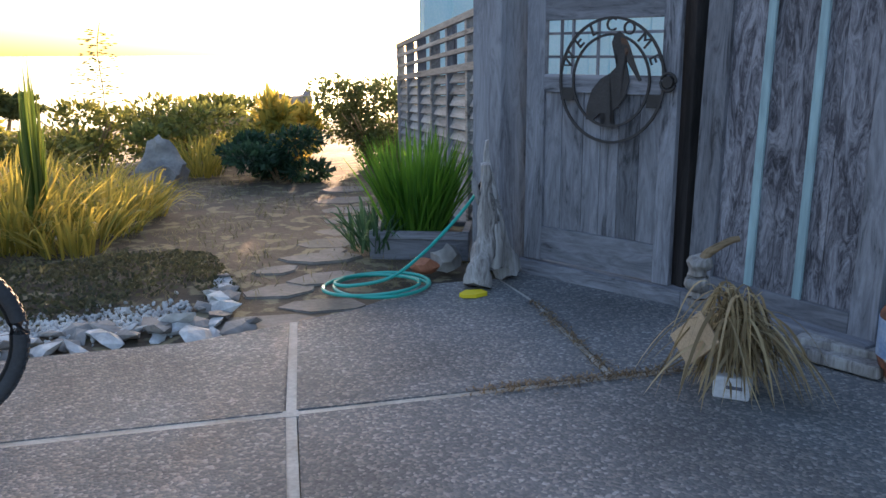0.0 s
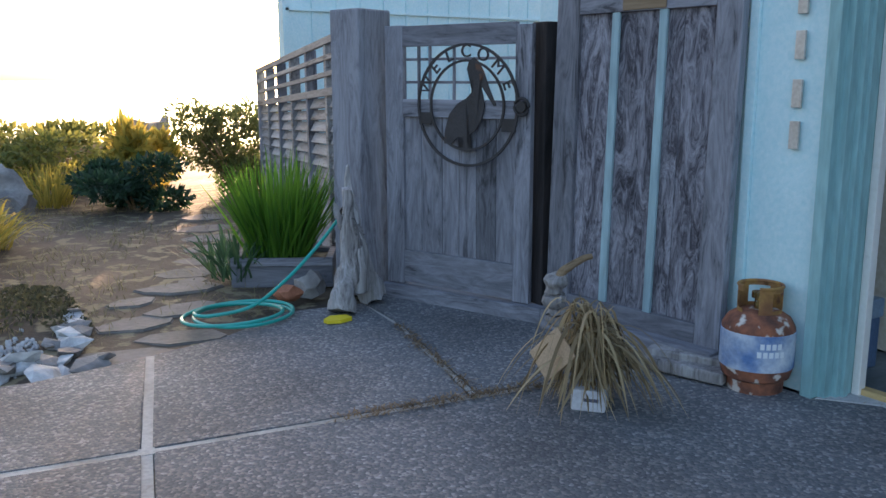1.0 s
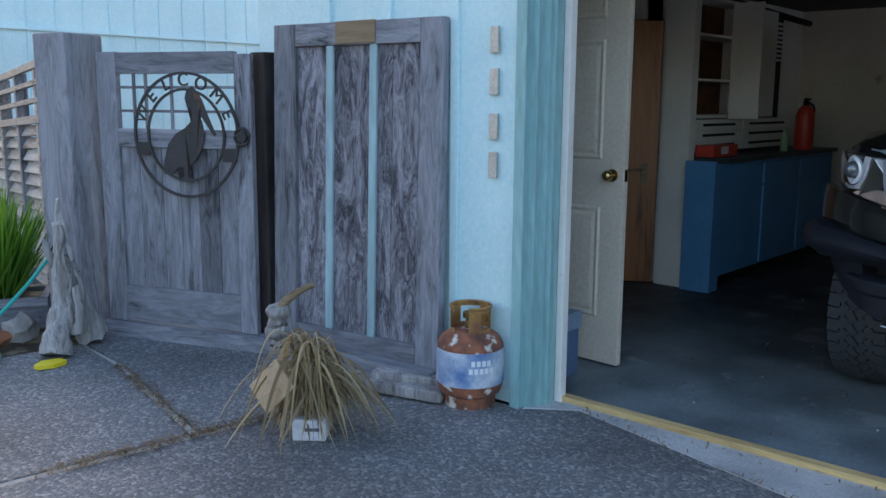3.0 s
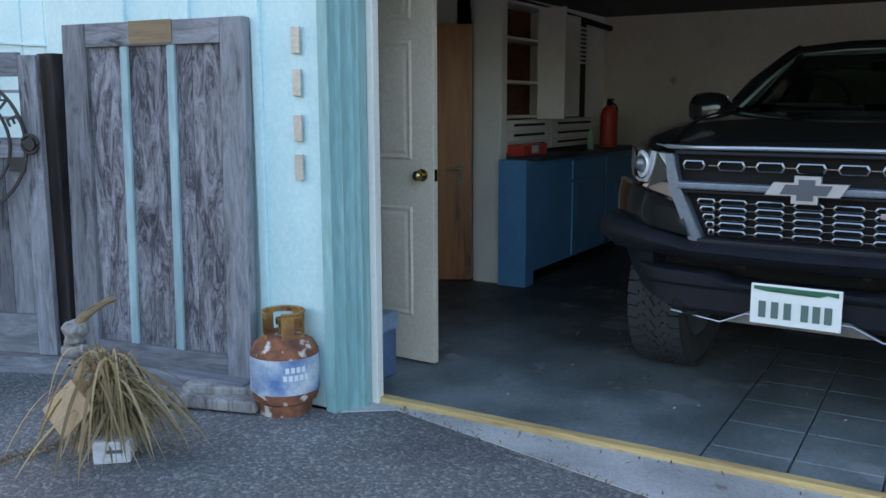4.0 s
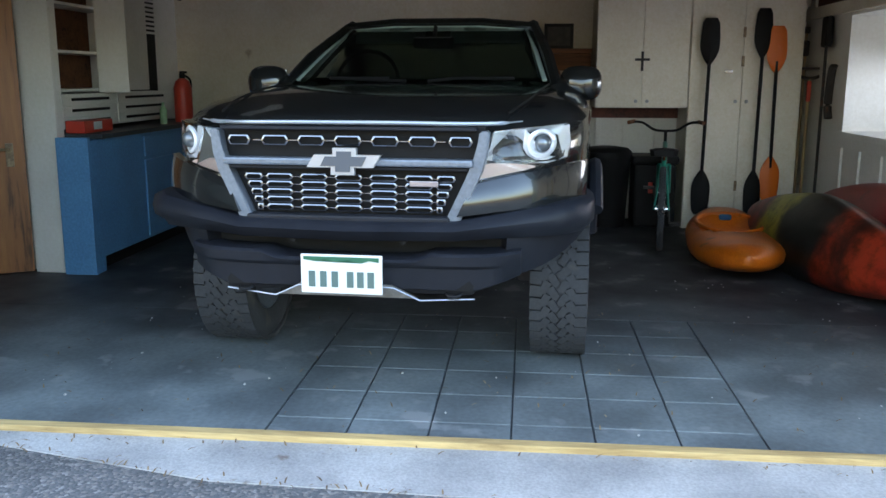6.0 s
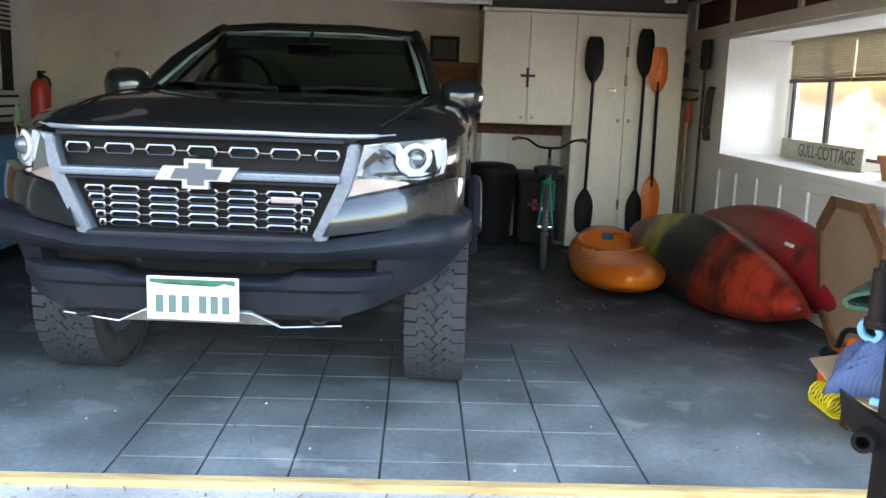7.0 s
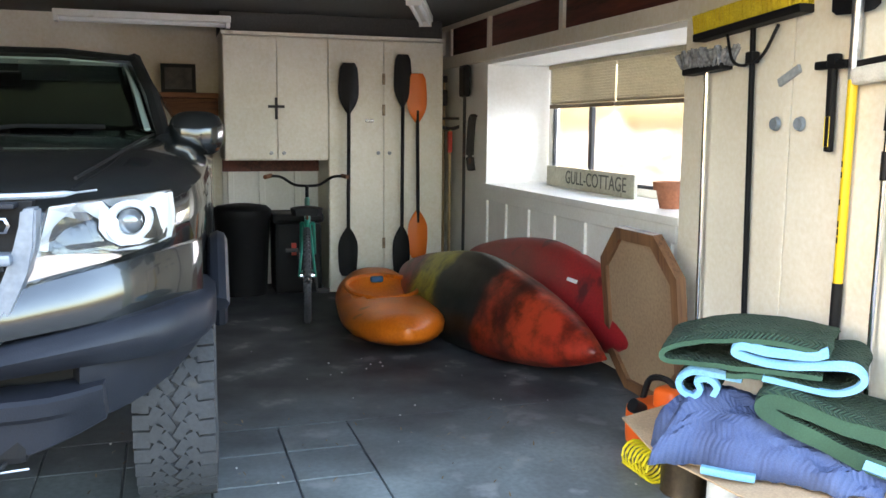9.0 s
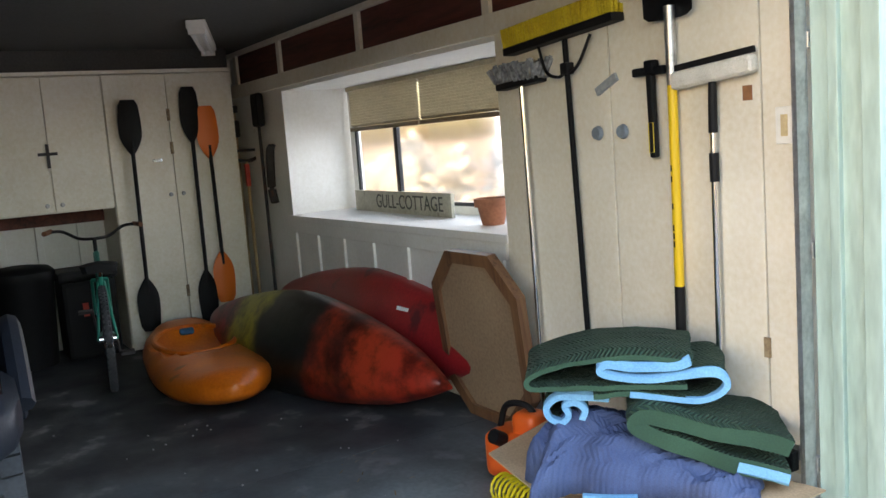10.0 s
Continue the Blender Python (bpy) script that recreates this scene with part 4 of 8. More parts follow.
part("side_badge", bm, plain("red_silver", (0.42, 0.36, 0.37), 0.3, 0.5), truck, "small silver and red badge")
# headlamps
AMBER = plain("amber_reflector", (0.80, 0.60, 0.52), 0.22, 0.2)
LAMPBOWL = plain("lamp_smoked_chrome", (0.36, 0.38, 0.42), 0.14, 1.0)
LAMPLED = plain("lamp_white_ring", (0.92, 0.94, 0.98), 0.25, 0.25)
LAMPREF = plain("lamp_side_reflector", (0.90, 0.92, 0.96), 0.22, 0.45)
for s in (-1, 1):
    lamp = new("headlamp")
    lamp.parent = truck
    tagged(lamp, "projector headlamp with chrome bowl under clear glass")
    def lp(u, v, w):                       # u across, v up, w into the lamp
        return (s * u, 0.15 + (u - 0.50) * 0.62 + max(0.0, u - 0.72) * 1.0 + w, v)
    outline = [(0.555, 1.150), (0.62, 1.158), (0.75, 1.168), (0.835, 1.172), (0.852, 1.10), (0.845, 1.032), (0.77, 1.012), (0.68, 0.992), (0.49, 0.962), (0.52, 1.05)]
    bm = B()
    prism(bm, outline, 0.03, 0.08, lp)
    part("bowl", bm, LAMPBOWL, lamp)
    bm = B()
    ctr = (0.735, 1.098)
    rows = []
    for r, w in ((0.060, 0.0), (0.057, -0.016), (0.046, -0.020), (0.040, -0.012), (0.036, 0.015)):
        rows.append([lp(ctr[0] + r * 0.95 * math.cos(a), ctr[1] + r * math.sin(a), w + 0.02) for a in [2 * math.pi * i / 24 for i in range(24)]])
    rings(bm, rows, True, False)
    part("lamp_ring", bm, LAMPLED, lamp, "bright halo ring", True)
    bm = B()
    bmesh.ops.create_uvsphere(bm, u_segments=18, v_segments=10, radius=0.036, matrix=Matrix.Translation(lp(ctr[0], ctr[1], 0.022)))
    part("projector", bm, plain("projector_lens", (0.20, 0.22, 0.24), 0.05, 0.6), lamp, "", True)
    bm = B()
    prism(bm, [(0.510, 1.022), (0.545, 1.030), (0.62, 1.028), (0.70, 1.016), (0.715, 1.008), (0.66, 0.996), (0.497, 0.968)], 0.004, 0.03, lp)
    bmesh.ops.triangulate(bm, faces=[f for f in bm.faces if len(f.verts) > 4])
    part("indicator", bm, AMBER, lamp, "amber indicator strip")
    bm = B()
    prism(bm, [(0.557, 1.146), (0.61, 1.152), (0.672, 1.158), (0.668, 1.125), (0.664, 1.085), (0.682, 1.056), (0.715, 1.036), (0.76, 1.032), (0.815, 1.050), (0.838, 1.10), (0.828, 1.165), (0.842, 1.165), (0.846, 1.095), (0.835, 1.036), (0.76, 1.018), (0.70, 1.024), (0.62, 1.040), (0.53, 1.042)], 0.010, 0.03, lp)
    bmesh.ops.triangulate(bm, faces=[f for f in bm.faces if len(f.verts) > 4])
    part("reflector", bm, LAMPREF, lamp, "bright side reflector")
    bm = B()
    prism(bm, outline, -0.006, 0.0, lp)
    g = part("lens_cover", bm, CLEAR, lamp, "clear lens cover")
    g.visible_shadow = False
    # painted panel below the lamp
    bm = B()
    rows = []
    for i in range(17):
        q = i / 16
        ub, ut = 0.43 + 0.49 * q, 0.485 + 0.435 * q
        vb, vt = 0.835 + 0.035 * q, 0.952 + 0.10 * q - 0.035 * q * q
        row = []
        for k in range(9):
            r = k / 8
            u, v = ub + (ut - ub) * r, vb + (vt - vb) * r
            row.append((s * u, 0.112 + 0.52 * (u - 0.45) + 1.9 * max(0.0, u - 0.62) ** 2 - (0.965 - v) * 0.25 - 0.014 * math.sin(math.pi * r), v))
        rows.append(row + [(x_, y_ + 0.07, z_) for x_, y_, z_ in reversed(row)])
    rings(bm, rows)
    part("wing_panel", bm, PAINT, truck, "glossy charcoal panel below the headlamp", True)
    # wheel arch lip
    bm = B()
    arc = [(s * 0.965, 1.13 + 0.50 * math.cos(a), 0.44 + 0.50 * math.sin(a)) for a in [radians(10 + 12.8 * i) for i in range(11)]]
    tube(bm, arc, 0.035, 8)
    part("wheel_arch", bm, MATTE, truck, "", True)
    # door mirror
    bm = B()
    shell = [(math.copysign(abs(math.cos(a)) ** 0.7, math.cos(a)) * 0.115, math.copysign(abs(math.sin(a)) ** 0.75, math.sin(a)) * 0.095) for a in [2 * math.pi * i / 24 for i in range(24)]]
    rings(bm, [[(s * (0.89 + u * k), 1.66 + dd, 1.325 + v * k - 0.012 * (1 - k)) for u, v in shell] for dd, k in ((0.0, 0.12), (0.004, 0.35), (0.014, 0.58), (0.03, 0.78), (0.055, 0.93), (0.085, 1.0), (0.13, 1.0), (0.145, 0.96))])
    tube(bm, [(s * 0.72, 1.80, 1.24), (s * 0.80, 1.78, 1.25), (s * 0.86, 1.76, 1.27)], 0.03, 8)
    mir = part("door_mirror", bm, PAINT, truck, "dark door mirror housing", True)
    bm = B()
    box(bm, (s * 0.89, 1.806, 1.325), (0.19, 0.006, 0.15), bevel=0.002)
    part("mirror_glass", bm, CHROME, mir)
# number plate
bm = B()
box(bm, (0, -0.012, 0.617), (0.318, 0.012, 0.152), bevel=0.004)
plate = part("number_plate", bm, plain("plate_white", (0.80, 0.83, 0.82), 0.35), truck, "white number plate with a green ridge band")
bm = B()
prism(bm, [(-0.147, 0.068), (0.147, 0.068), (0.147, 0.050), (0.11, 0.056), (0.08, 0.046), (0.03, 0.058), (-0.02, 0.048), (-0.06, 0.060), (-0.10, 0.050), (-0.147, 0.056)], -0.0215, -0.0185, lambda u, v, w: (u, w, v + 0.617))
bmesh.ops.triangulate(bm, faces=[f for f in bm.faces if len(f.verts) > 4])
part("plate_band", bm, plain("plate_green", (0.03, 0.14, 0.08), 0.4), plate)
for x in (-0.105, -0.06, -0.015, 0.045, 0.085, 0.125):
    bm = B()
    box(bm, (x - 0.01, -0.0205, 0.598), (0.026, 0.003, 0.062), bevel=0.001, seg=1)
    part("plate_bar", bm, plain("plate_ink", (0.10, 0.16, 0.15), 0.5), plate)
# wheels with lugged tread
def wheel_mesh(truck_wheel, width, rad):
    bm = B()
    prof = [(-width / 2 + 0.02, rad * 0.60), (-width / 2, rad * 0.72), (-width / 2 + 0.004, rad * 0.88), (-width / 2 + 0.028, rad * 0.955), (-width * 0.2, rad * 0.965), (width * 0.2, rad * 0.965), (width / 2 - 0.028, rad * 0.955), (width / 2 - 0.004, rad * 0.88), (width / 2, rad * 0.72), (width / 2 - 0.02, rad * 0.60)]
    rows = [[(u, r * math.cos(a), r * math.sin(a)) for u, r in prof] for a in [2 * math.pi * i / 48 for i in range(49)]]
    rings(bm, rows, True, False)
    tyre = part("tyre", bm, RUBBER, truck_wheel, "all-terrain tyre", True)
    bm = B()
    nl = 40
    for i in range(nl):
        a = 2 * math.pi * i / nl
        def lug(u, aa, su, sv, tilt):
            m = Matrix.Rotation(aa, 4, "X") @ Matrix.Translation((u, rad * 0.972, 0)) @ Matrix.Rotation(tilt, 4, "Y")
            bmesh.ops.create_cube(bm, size=1.0, matrix=m @ Matrix.Diagonal((su, 0.018, sv, 1)))
        half = math.pi / nl
        for s in (-1, 1):
            lug(s * width * 0.378, a + (half if s > 0 else 0), 0.054, 0.057 if i % 2 else 0.050, s * 0.06)
            lug(s * width * 0.225, a + half * (0.4 if s > 0 else 1.4), 0.037, 0.062, s * 0.50)
            lug(s * width * 0.085, a + half * (1.2 if s > 0 else 0.2), 0.035, 0.060, s * -0.55)
    part("tread", bm, RUBBER, tyre)
    bm = B()
    lathe(bm, [(rad * 0.60, -width / 2 + 0.03), (rad * 0.58, -width / 2 + 0.02), (rad * 0.50, -width * 0.2), (0.05, -width * 0.25), (0.05, width * 0.3), (rad * 0.58, width / 2 - 0.02), (rad * 0.60, width / 2 - 0.03)], 24)
    bmesh.ops.rotate(bm, verts=bm.verts, matrix=Matrix.Rotation(math.pi / 2, 3, "Y"))
    part("rim", bm, SILVERP, truck_wheel, "", True)
w0 = new("wheel")
w0.parent = truck
wheel_mesh(w0, 0.275, 0.395)
w0.matrix_local = Matrix.Translation((0.812, 1.13, 0.395))
for x, d in ((-0.812, 1.13), (0.812, 4.35), (-0.812, 4.35)):
    w = copy_thing(w0, Matrix.Translation((x, d, 0.395)))
    w.parent = truck
    w.matrix_parent_inverse = Matrix()
for s in (-1, 1):
    bm = B()
    cyl(bm, (s * 0.3, 1.13, 0.40), (s * 0.72, 1.13, 0.40), 0.03)
    cyl(bm, (s * 0.66, 1.0, 0.52), (s * 0.62, 1.05, 0.95), 0.035)
    box(bm, (s * 0.66, 1.0, 0.46), (0.10, 0.10, 0.14), bevel=0.02)
    part("suspension", bm, IRON, truck)


# ---- garage back: cabinets and what hangs on them ----
XC = 8.30
def slab(name, parent, c0, c1, mat, bevel=0.004, label=""):
    bm = B()
    c0, c1 = Vector(c0), Vector(c1)
    box(bm, (c0 + c1) / 2, [abs(v) for v in (c1 - c0)], bevel=bevel)
    return part(name, bm, mat, parent, label)
def knob(parent, p, mat, r=0.016, axis=(-1, 0, 0)):
    bm = B()
    a = Vector(axis)
    p = Vector(p)
    cyl(bm, p, p + a * 0.015, r * 0.5, n=10)
    cyl(bm, p + a * 0.012, p + a * 0.028, r, r * 0.8, n=14)
    return part("knob", bm, mat, parent, "", True)
KNOBM = plain("dull_steel_knob", (0.32, 0.33, 0.34), 0.35, 0.8)
wallcab = thing("wall_cabinet", "cream painted double-door wall cabinet with round knobs", "cabinet")
slab("body", wallcab, (XC + 0.022, -0.61, 1.09), (8.88, -1.425, 2.06), CREAM)
for y0, y1, ky in ((-0.615, -1.018, -0.97), (-1.024, -1.425, -1.07)):
    d = slab("door", wallcab, (XC, y0, 1.10), (XC + 0.02, y1, 2.05), CREAM)
    knob(d, (XC, ky, 1.15), KNOBM)
tall = thing("tall_cabinet", "cream painted tall double-door cabinet with round knobs", "cabinet")
slab("body", tall, (XC + 0.022, -1.43, 0.0), (8.88, -2.40, 2.06), CREAM)
for y0, y1, ky in ((-1.435, -1.885, -1.84), (-1.891, -2.395, -1.935)):
    d = slab("door", tall, (XC, y0, 0.05), (XC + 0.02, y1, 2.05), CREAM)
    knob(d, (XC, ky, 1.15), KNOBM)
for z in (1.75, 1.50, 0.4):
    slab("hinge", tall, (XC - 0.006, -1.875, z - 0.045), (XC - 0.001, -1.90, z + 0.045), HINGE, 0.001)
slab("hasp", tall, (XC - 0.02, -1.73, 1.40), (XC - 0.002, -1.80, 1.425), CHROME, 0.004, "small chrome hasp")
# box coloured near black for the shaded space above the cabinets
wall("cornice", [((XC + 0.05, -0.6, 2.09), (8.88, -2.4, ZC))], CEIL, "boxed cornice coloured near black for the shaded gap over the cabinets")
wall("cornice_lip", [((XC - 0.02, -0.6, 2.062), (8.88, -2.4, 2.088))], CREAM, "cream lip over the cabinets")
nook = thing("cabinet_recess", "open recess below the wall cabinet with a dark wood rail", "recess", kind="structure")
slab("rail", nook, (8.78, -0.62, 0.98), (8.84, -1.43, 1.09), REDWOOD)
slab("plasterboard", nook, (8.84, -0.62, 0.0), (8.88, -1.43, 0.98), WHITE)
for y in (-0.66, -0.92, -1.22):
    slab("stud", nook, (8.80, y, 0.0), (8.838, y - 0.05, 0.98), WHITE)
bm = B()
box(bm, (XC - 0.008, -1.015, 1.50), (0.012, 0.022, 0.17), bevel=0.003)
box(bm, (XC - 0.008, -1.015, 1.515), (0.012, 0.13, 0.022), bevel=0.003)
single("wall_cross", bm, IRON, "small dark cross fixed on the cabinet doors", "cross")

def paddle(y, z0, z1, bw, bl, blade_mat, lab, lowmat=None, tilt=0.0):
    t = thing("kayak_paddle", lab, "paddle", Matrix.Translation((XC - 0.045, y, z0)) @ Matrix.Rotation(tilt, 4, "X"), "paddles on the cabinet doors")
    h = z1 - z0
    bm = B()
    cyl(bm, (0, 0, bl * 0.75), (0, 0, h - bl * 0.75), 0.015, n=12)
    part("shaft", bm, BLACK, t, "black paddle shaft", True)
    for zz, sgn, mt in ((h, -1, blade_mat), (0, 1, lowmat or blade_mat)):
        bm = B()
        rows = []
        for i in range(11):
            v = i / 10
            w = bw / 2 * (0.80 + 0.20 * math.sin(v * 3.0)) * (1 if v < 0.62 else math.cos((v - 0.62) / 0.38 * 1.42) ** 0.8) * (0.75 if i == 0 else 1)
            cz = zz + sgn * v * bl
            rows.append([(-0.012 + 0.02 * (u * u), u * w, cz) for u in (-1, -0.5, 0, 0.5, 1)] + [(-0.004 + 0.02 * (u * u), u * w, cz) for u in (1, 0.5, 0, -0.5, -1)])
        rings(bm, rows)
        part("blade", bm, mt, t, "", True)
ORANGEP = plain("orange_plastic", (0.76, 0.16, 0.012), 0.4)
paddle(-1.575, 0.14, 1.87, 0.165, 0.40, BLACK, "black double-bladed kayak paddle hanging on the cabinet", tilt=0.01)
paddle(-2.03, 0.12, 1.95, 0.15, 0.42, BLACK, "black square-tipped kayak paddle hanging on the cabinet", tilt=0.006)
paddle(-2.175, 0.27, 1.80, 0.17, 0.40, ORANGEP, "orange-bladed kayak paddle hanging on the cabinet", tilt=-0.01)

# corner tools
WOODH = grain("tool_handle_wood", (0.52, 0.36, 0.18), (0.40, 0.26, 0.12), axis=2, bump=0.1, rough=0.5)
REDP = plain("red_plastic", (0.55, 0.05, 0.03), 0.4)
def pole_tool(name, lab, x, y, z0, z1, rad, mat, group="corner tools"):
    t = thing(name, lab, name.split("_")[-1], Matrix.Translation((x, y, 0)), group)
    bm = B()
    cyl(bm, (0, 0, z0), (0, 0, z1), rad, n=10)
    part("handle", bm, mat, t, "", True)
    return t
t = pole_tool("garden_rake", "garden rake with wooden handle and red collar in the corner", 8.42, -2.50, 0.0, 1.35, 0.014, WOODH)
slab("collar", t, (-0.018, -0.018, 1.15), (0.018, 0.018, 1.33), REDP, 0.006)
bm = B()
tube(bm, smooth_path([(0.0, -0.18, 1.42), (0, -0.05, 1.36), (0, 0.05, 1.36), (0, 0.18, 1.42)]), 0.016, 6)
box(bm, (0, 0, 1.44), (0.02, 0.36, 0.022))
part("head", bm, IRON, t)
t = pole_tool("push_broom", "dark push broom standing head up in the corner", 8.10, -2.52, 0.0, 1.62, 0.013, IRON)
bm = B()
box(bm, (0, 0.0, 1.74), (0.17, 0.06, 0.26), bevel=0.03)
part("head", bm, BLACK, t)
t = pole_tool("hand_saw", "dark folding saw hanging on the wall", 7.98, -2.545, 1.08, 1.12, 0.004, IRON)
bm = B()
tube(bm, smooth_path([(0.0, 0, 1.02), (0.04, 0, 1.12), (0.03, 0, 1.28), (0.0, 0, 1.42), (-0.04, 0, 1.46)]), 0.035, 6, 0.5)
part("blade", bm, IRON, t)
t = pole_tool("hoe_tool", "long wooden-handled hoe in the corner", 8.60, -2.50, 0.0, 1.75, 0.013, WOODH)
bm = B()
box(bm, (0, 0.05, 1.78), (0.03, 0.16, 0.06), bevel=0.01)
box(bm, (0, 0.0, 1.62), (0.06, 0.06, 0.14), bevel=0.02)
part("head", bm, IRON, t)

# shelf, picture and far door behind the truck
sh = thing("wall_shelf", "reddish wooden shelf on the back wall", "shelf")
slab("board", sh, (8.55, 0.6, 1.58), (8.9, -0.59, 1.62), SHELFW)
slab("apron", sh, (8.62, 0.6, 1.42), (8.66, -0.59, 1.575), SHELFW)
pic = thing("framed_picture", "small black framed picture standing on the shelf", "picture")
slab("frame", pic, (8.66, -0.15, 1.62), (8.69, -0.42, 1.85), BLACK, 0.004)
slab("print", pic, (8.652, -0.18, 1.65), (8.659, -0.39, 1.82), surf("dark_print", (0.06, 0.05, 0.05), (0.02, 0.02, 0.02), scale=14), 0.0)
bd = thing("back_door", "old cream panelled back door with a patterned pane", "door", kind="structure")
slab("leaf", bd, (8.84, 0.3, 0.0), (8.88, -0.55, 1.40), CREAM)
slab("pane", bd, (8.825, 0.15, 0.75), (8.838, -0.42, 1.30), surf("patterned_pane", (0.5, 0.4, 0.28), (0.22, 0.16, 0.1), scale=16, rough=0.3), 0.002)
knob(bd, (8.84, -0.48, 0.70), BRASS, 0.028)

# bins
bm = B()
lathe(bm, [(0.0, 0.0), (0.19, 0.0), (0.195, 0.02), (0.225, 0.60), (0.235, 0.62), (0.24, 0.66), (0.235, 0.69), (0.20, 0.72), (0.10, 0.735), (0.0, 0.735)], 28)
single("trash_can", bm, BLACK, "round black plastic trash can with a bag lid", "trash can", Matrix.Translation((8.45, -0.74, 0)), smooth=True)
bx = thing("storage_bin", "black square storage bin with a small red tag", "storage bin", Matrix.Translation((8.50, -1.18, 0)))
slab("body", bx, (-0.18, -0.19, 0.0), (0.18, 0.19, 0.58), BLACK, 0.03)
slab("lid", bx, (-0.20, -0.21, 0.58), (0.20, 0.21, 0.66), BLACK, 0.03)
slab("tag", bx, (-0.19, 0.02, 0.32), (-0.182, 0.06, 0.42), REDP, 0.002)

# bicycles
def bicycle(name, lab, m, frame_mat, cruiser, rim_mat, tyre_w=0.026):
    b = thing(name, lab, "bicycle", m)
    R0 = 0.335
    def bwheel(x):
        w = new("wheel")
        w.parent = b
        w.location = (x, 0, R0)
        bm = B()
        tube(bm, [((R0 - tyre_w) * math.cos(a), 0, (R0 - tyre_w) * math.sin(a)) for a in [2 * math.pi * i / 40 for i in range(40)]], tyre_w, 10, loop=True)
        ty = part("tyre", bm, RUBBER, w, "black tyre", True)
        bm = B()
        for i in range(60):
            a = 2 * math.pi * i / 60
            for s in (-1, 0, 1):
                mm = Matrix.Rotation(-a - s * 0.03, 4, "Y") @ Matrix.Translation((R0 - 0.002 - abs(s) * 0.004, s * tyre_w * 0.6, 0))
                bmesh.ops.create_cube(bm, size=1, matrix=mm @ Matrix.Diagonal((0.008, tyre_w * 0.42, 0.018, 1)))
        part("tread", bm, RUBBER, ty)
        bm = B()
        tube(bm, [((R0 - 0.055) * math.cos(a), 0, (R0 - 0.055) * math.sin(a)) for a in [2 * math.pi * i / 40 for i in range(40)]], 0.012, 8, loop=True)
        part("rim", bm, rim_mat, w, "", True)
        bm = B()
        for i in range(28):
            a = 2 * math.pi * i / 28
            s = 0.03 * (1 if i % 2 else -1)
            cyl(bm, (0.02 * math.cos(a + 0.9), s, 0.02 * math.sin(a + 0.9)), ((R0 - 0.06) * math.cos(a), 0, (R0 - 0.06) * math.sin(a)), 0.0012, n=5)
        cyl(bm, (0, -0.05, 0), (0, 0.05, 0), 0.02)
        part("spokes", bm, CHROME, w)
    bwheel(0.0)
    bwheel(1.06)
    bm = B()
    bb, seat, head, hb = (0.44, 0, 0.30), (0.27, 0, 0.70), (0.86, 0, 0.80), (0.90, 0, 0.62)
    for a_, b_, r in ((bb, seat, 0.017), (seat, head, 0.017), (bb, hb, 0.019), (head, hb, 0.021)):
        cyl(bm, a_, b_, r, n=10)
    for s in (-1, 1):
        cyl(bm, (0, s * 0.055, R0), (0.42, s * 0.03, 0.30), 0.010, n=8)
        cyl(bm, (0, s * 0.055, R0), (0.29, s * 0.02, 0.66), 0.009, n=8)
        cyl(bm, (0.91, s * 0.05, 0.60), (1.06, s * 0.055, R0), 0.012, n=8)
    cyl(bm, (0.91, -0.055, 0.60), (0.91, 0.055, 0.60), 0.014, n=8)
    part("bike_frame", bm, frame_mat, b, "", True)
    bm = B()
    cyl(bm, seat, (0.25, 0, 0.76), 0.013)
    part("seat_post", bm, CHROME, b)
    bm = B()
    rings(bm, [[(x, w * u, 0.775 + zz * (1 - abs(u) ** 2 * 0.5)) for u in (-1, -0.6, 0, 0.6, 1)] + [(x, w * u * 0.9, 0.74) for u in (1, 0, -1)] for x, w, zz in ((0.10, 0.08, 0.02), (0.13, 0.115, 0.03), (0.20, 0.11, 0.03), (0.30, 0.05, 0.02), (0.38, 0.022, 0.015), (0.40, 0.012, 0.0))])
    part("saddle", bm, BLACK, b, "black saddle", True)
    bm = B()
    cyl(bm, head, (0.85, 0, 0.90), 0.014)
    for s in (-1, 1):
        tube(bm, smooth_path([(0.85, 0, 0.90), (0.88, s * 0.10, 0.91), (0.86, s * 0.20, 0.97), (0.72, s * 0.29, 0.985)] if cruiser else [(0.87, 0, 0.90), (0.88, s * 0.15, 0.92), (0.84, s * 0.32, 0.93)]), 0.011, 8)
    part("handlebar", bm, CHROME if not cruiser else BLACK, b, "", True)
    for s in (-1, 1):
        bm = B()
        e = [(0.78, s * 0.27, 0.985), (0.66, s * 0.31, 0.98)] if cruiser else [(0.855, s * 0.22, 0.925), (0.835, s * 0.33, 0.93)]
        cyl(bm, e[0], e[1], 0.017, n=10)
        part("grip", bm, SHELFW if cruiser else BLACK, b)
    bm = B()
    lathe(bm, [(0.0, -0.005), (0.09, -0.004), (0.09, 0.004), (0.0, 0.005)], 24)
    bmesh.ops.rotate(bm, verts=bm.verts, matrix=Matrix.Rotation(math.pi / 2, 3, "X"))
    bmesh.ops.translate(bm, verts=bm.verts, vec=(0.44, -0.05, 0.30))
    part("chainring", bm, IRON, b)
    for s, px, pz in ((-1, 0.36, 0.16), (1, 0.52, 0.44)):
        bm = B()
        cyl(bm, (0.44, s * 0.055, 0.30), (px, s * 0.07, pz), 0.009, n=6)
        box(bm, (px, s * 0.115, pz), (0.09, 0.09, 0.02))
        part("pedal_crank", bm, IRON, b)
    return b
TEAL = plain("teal_enamel", (0.02, 0.26, 0.19), 0.3, 0.2, coat=0.5)
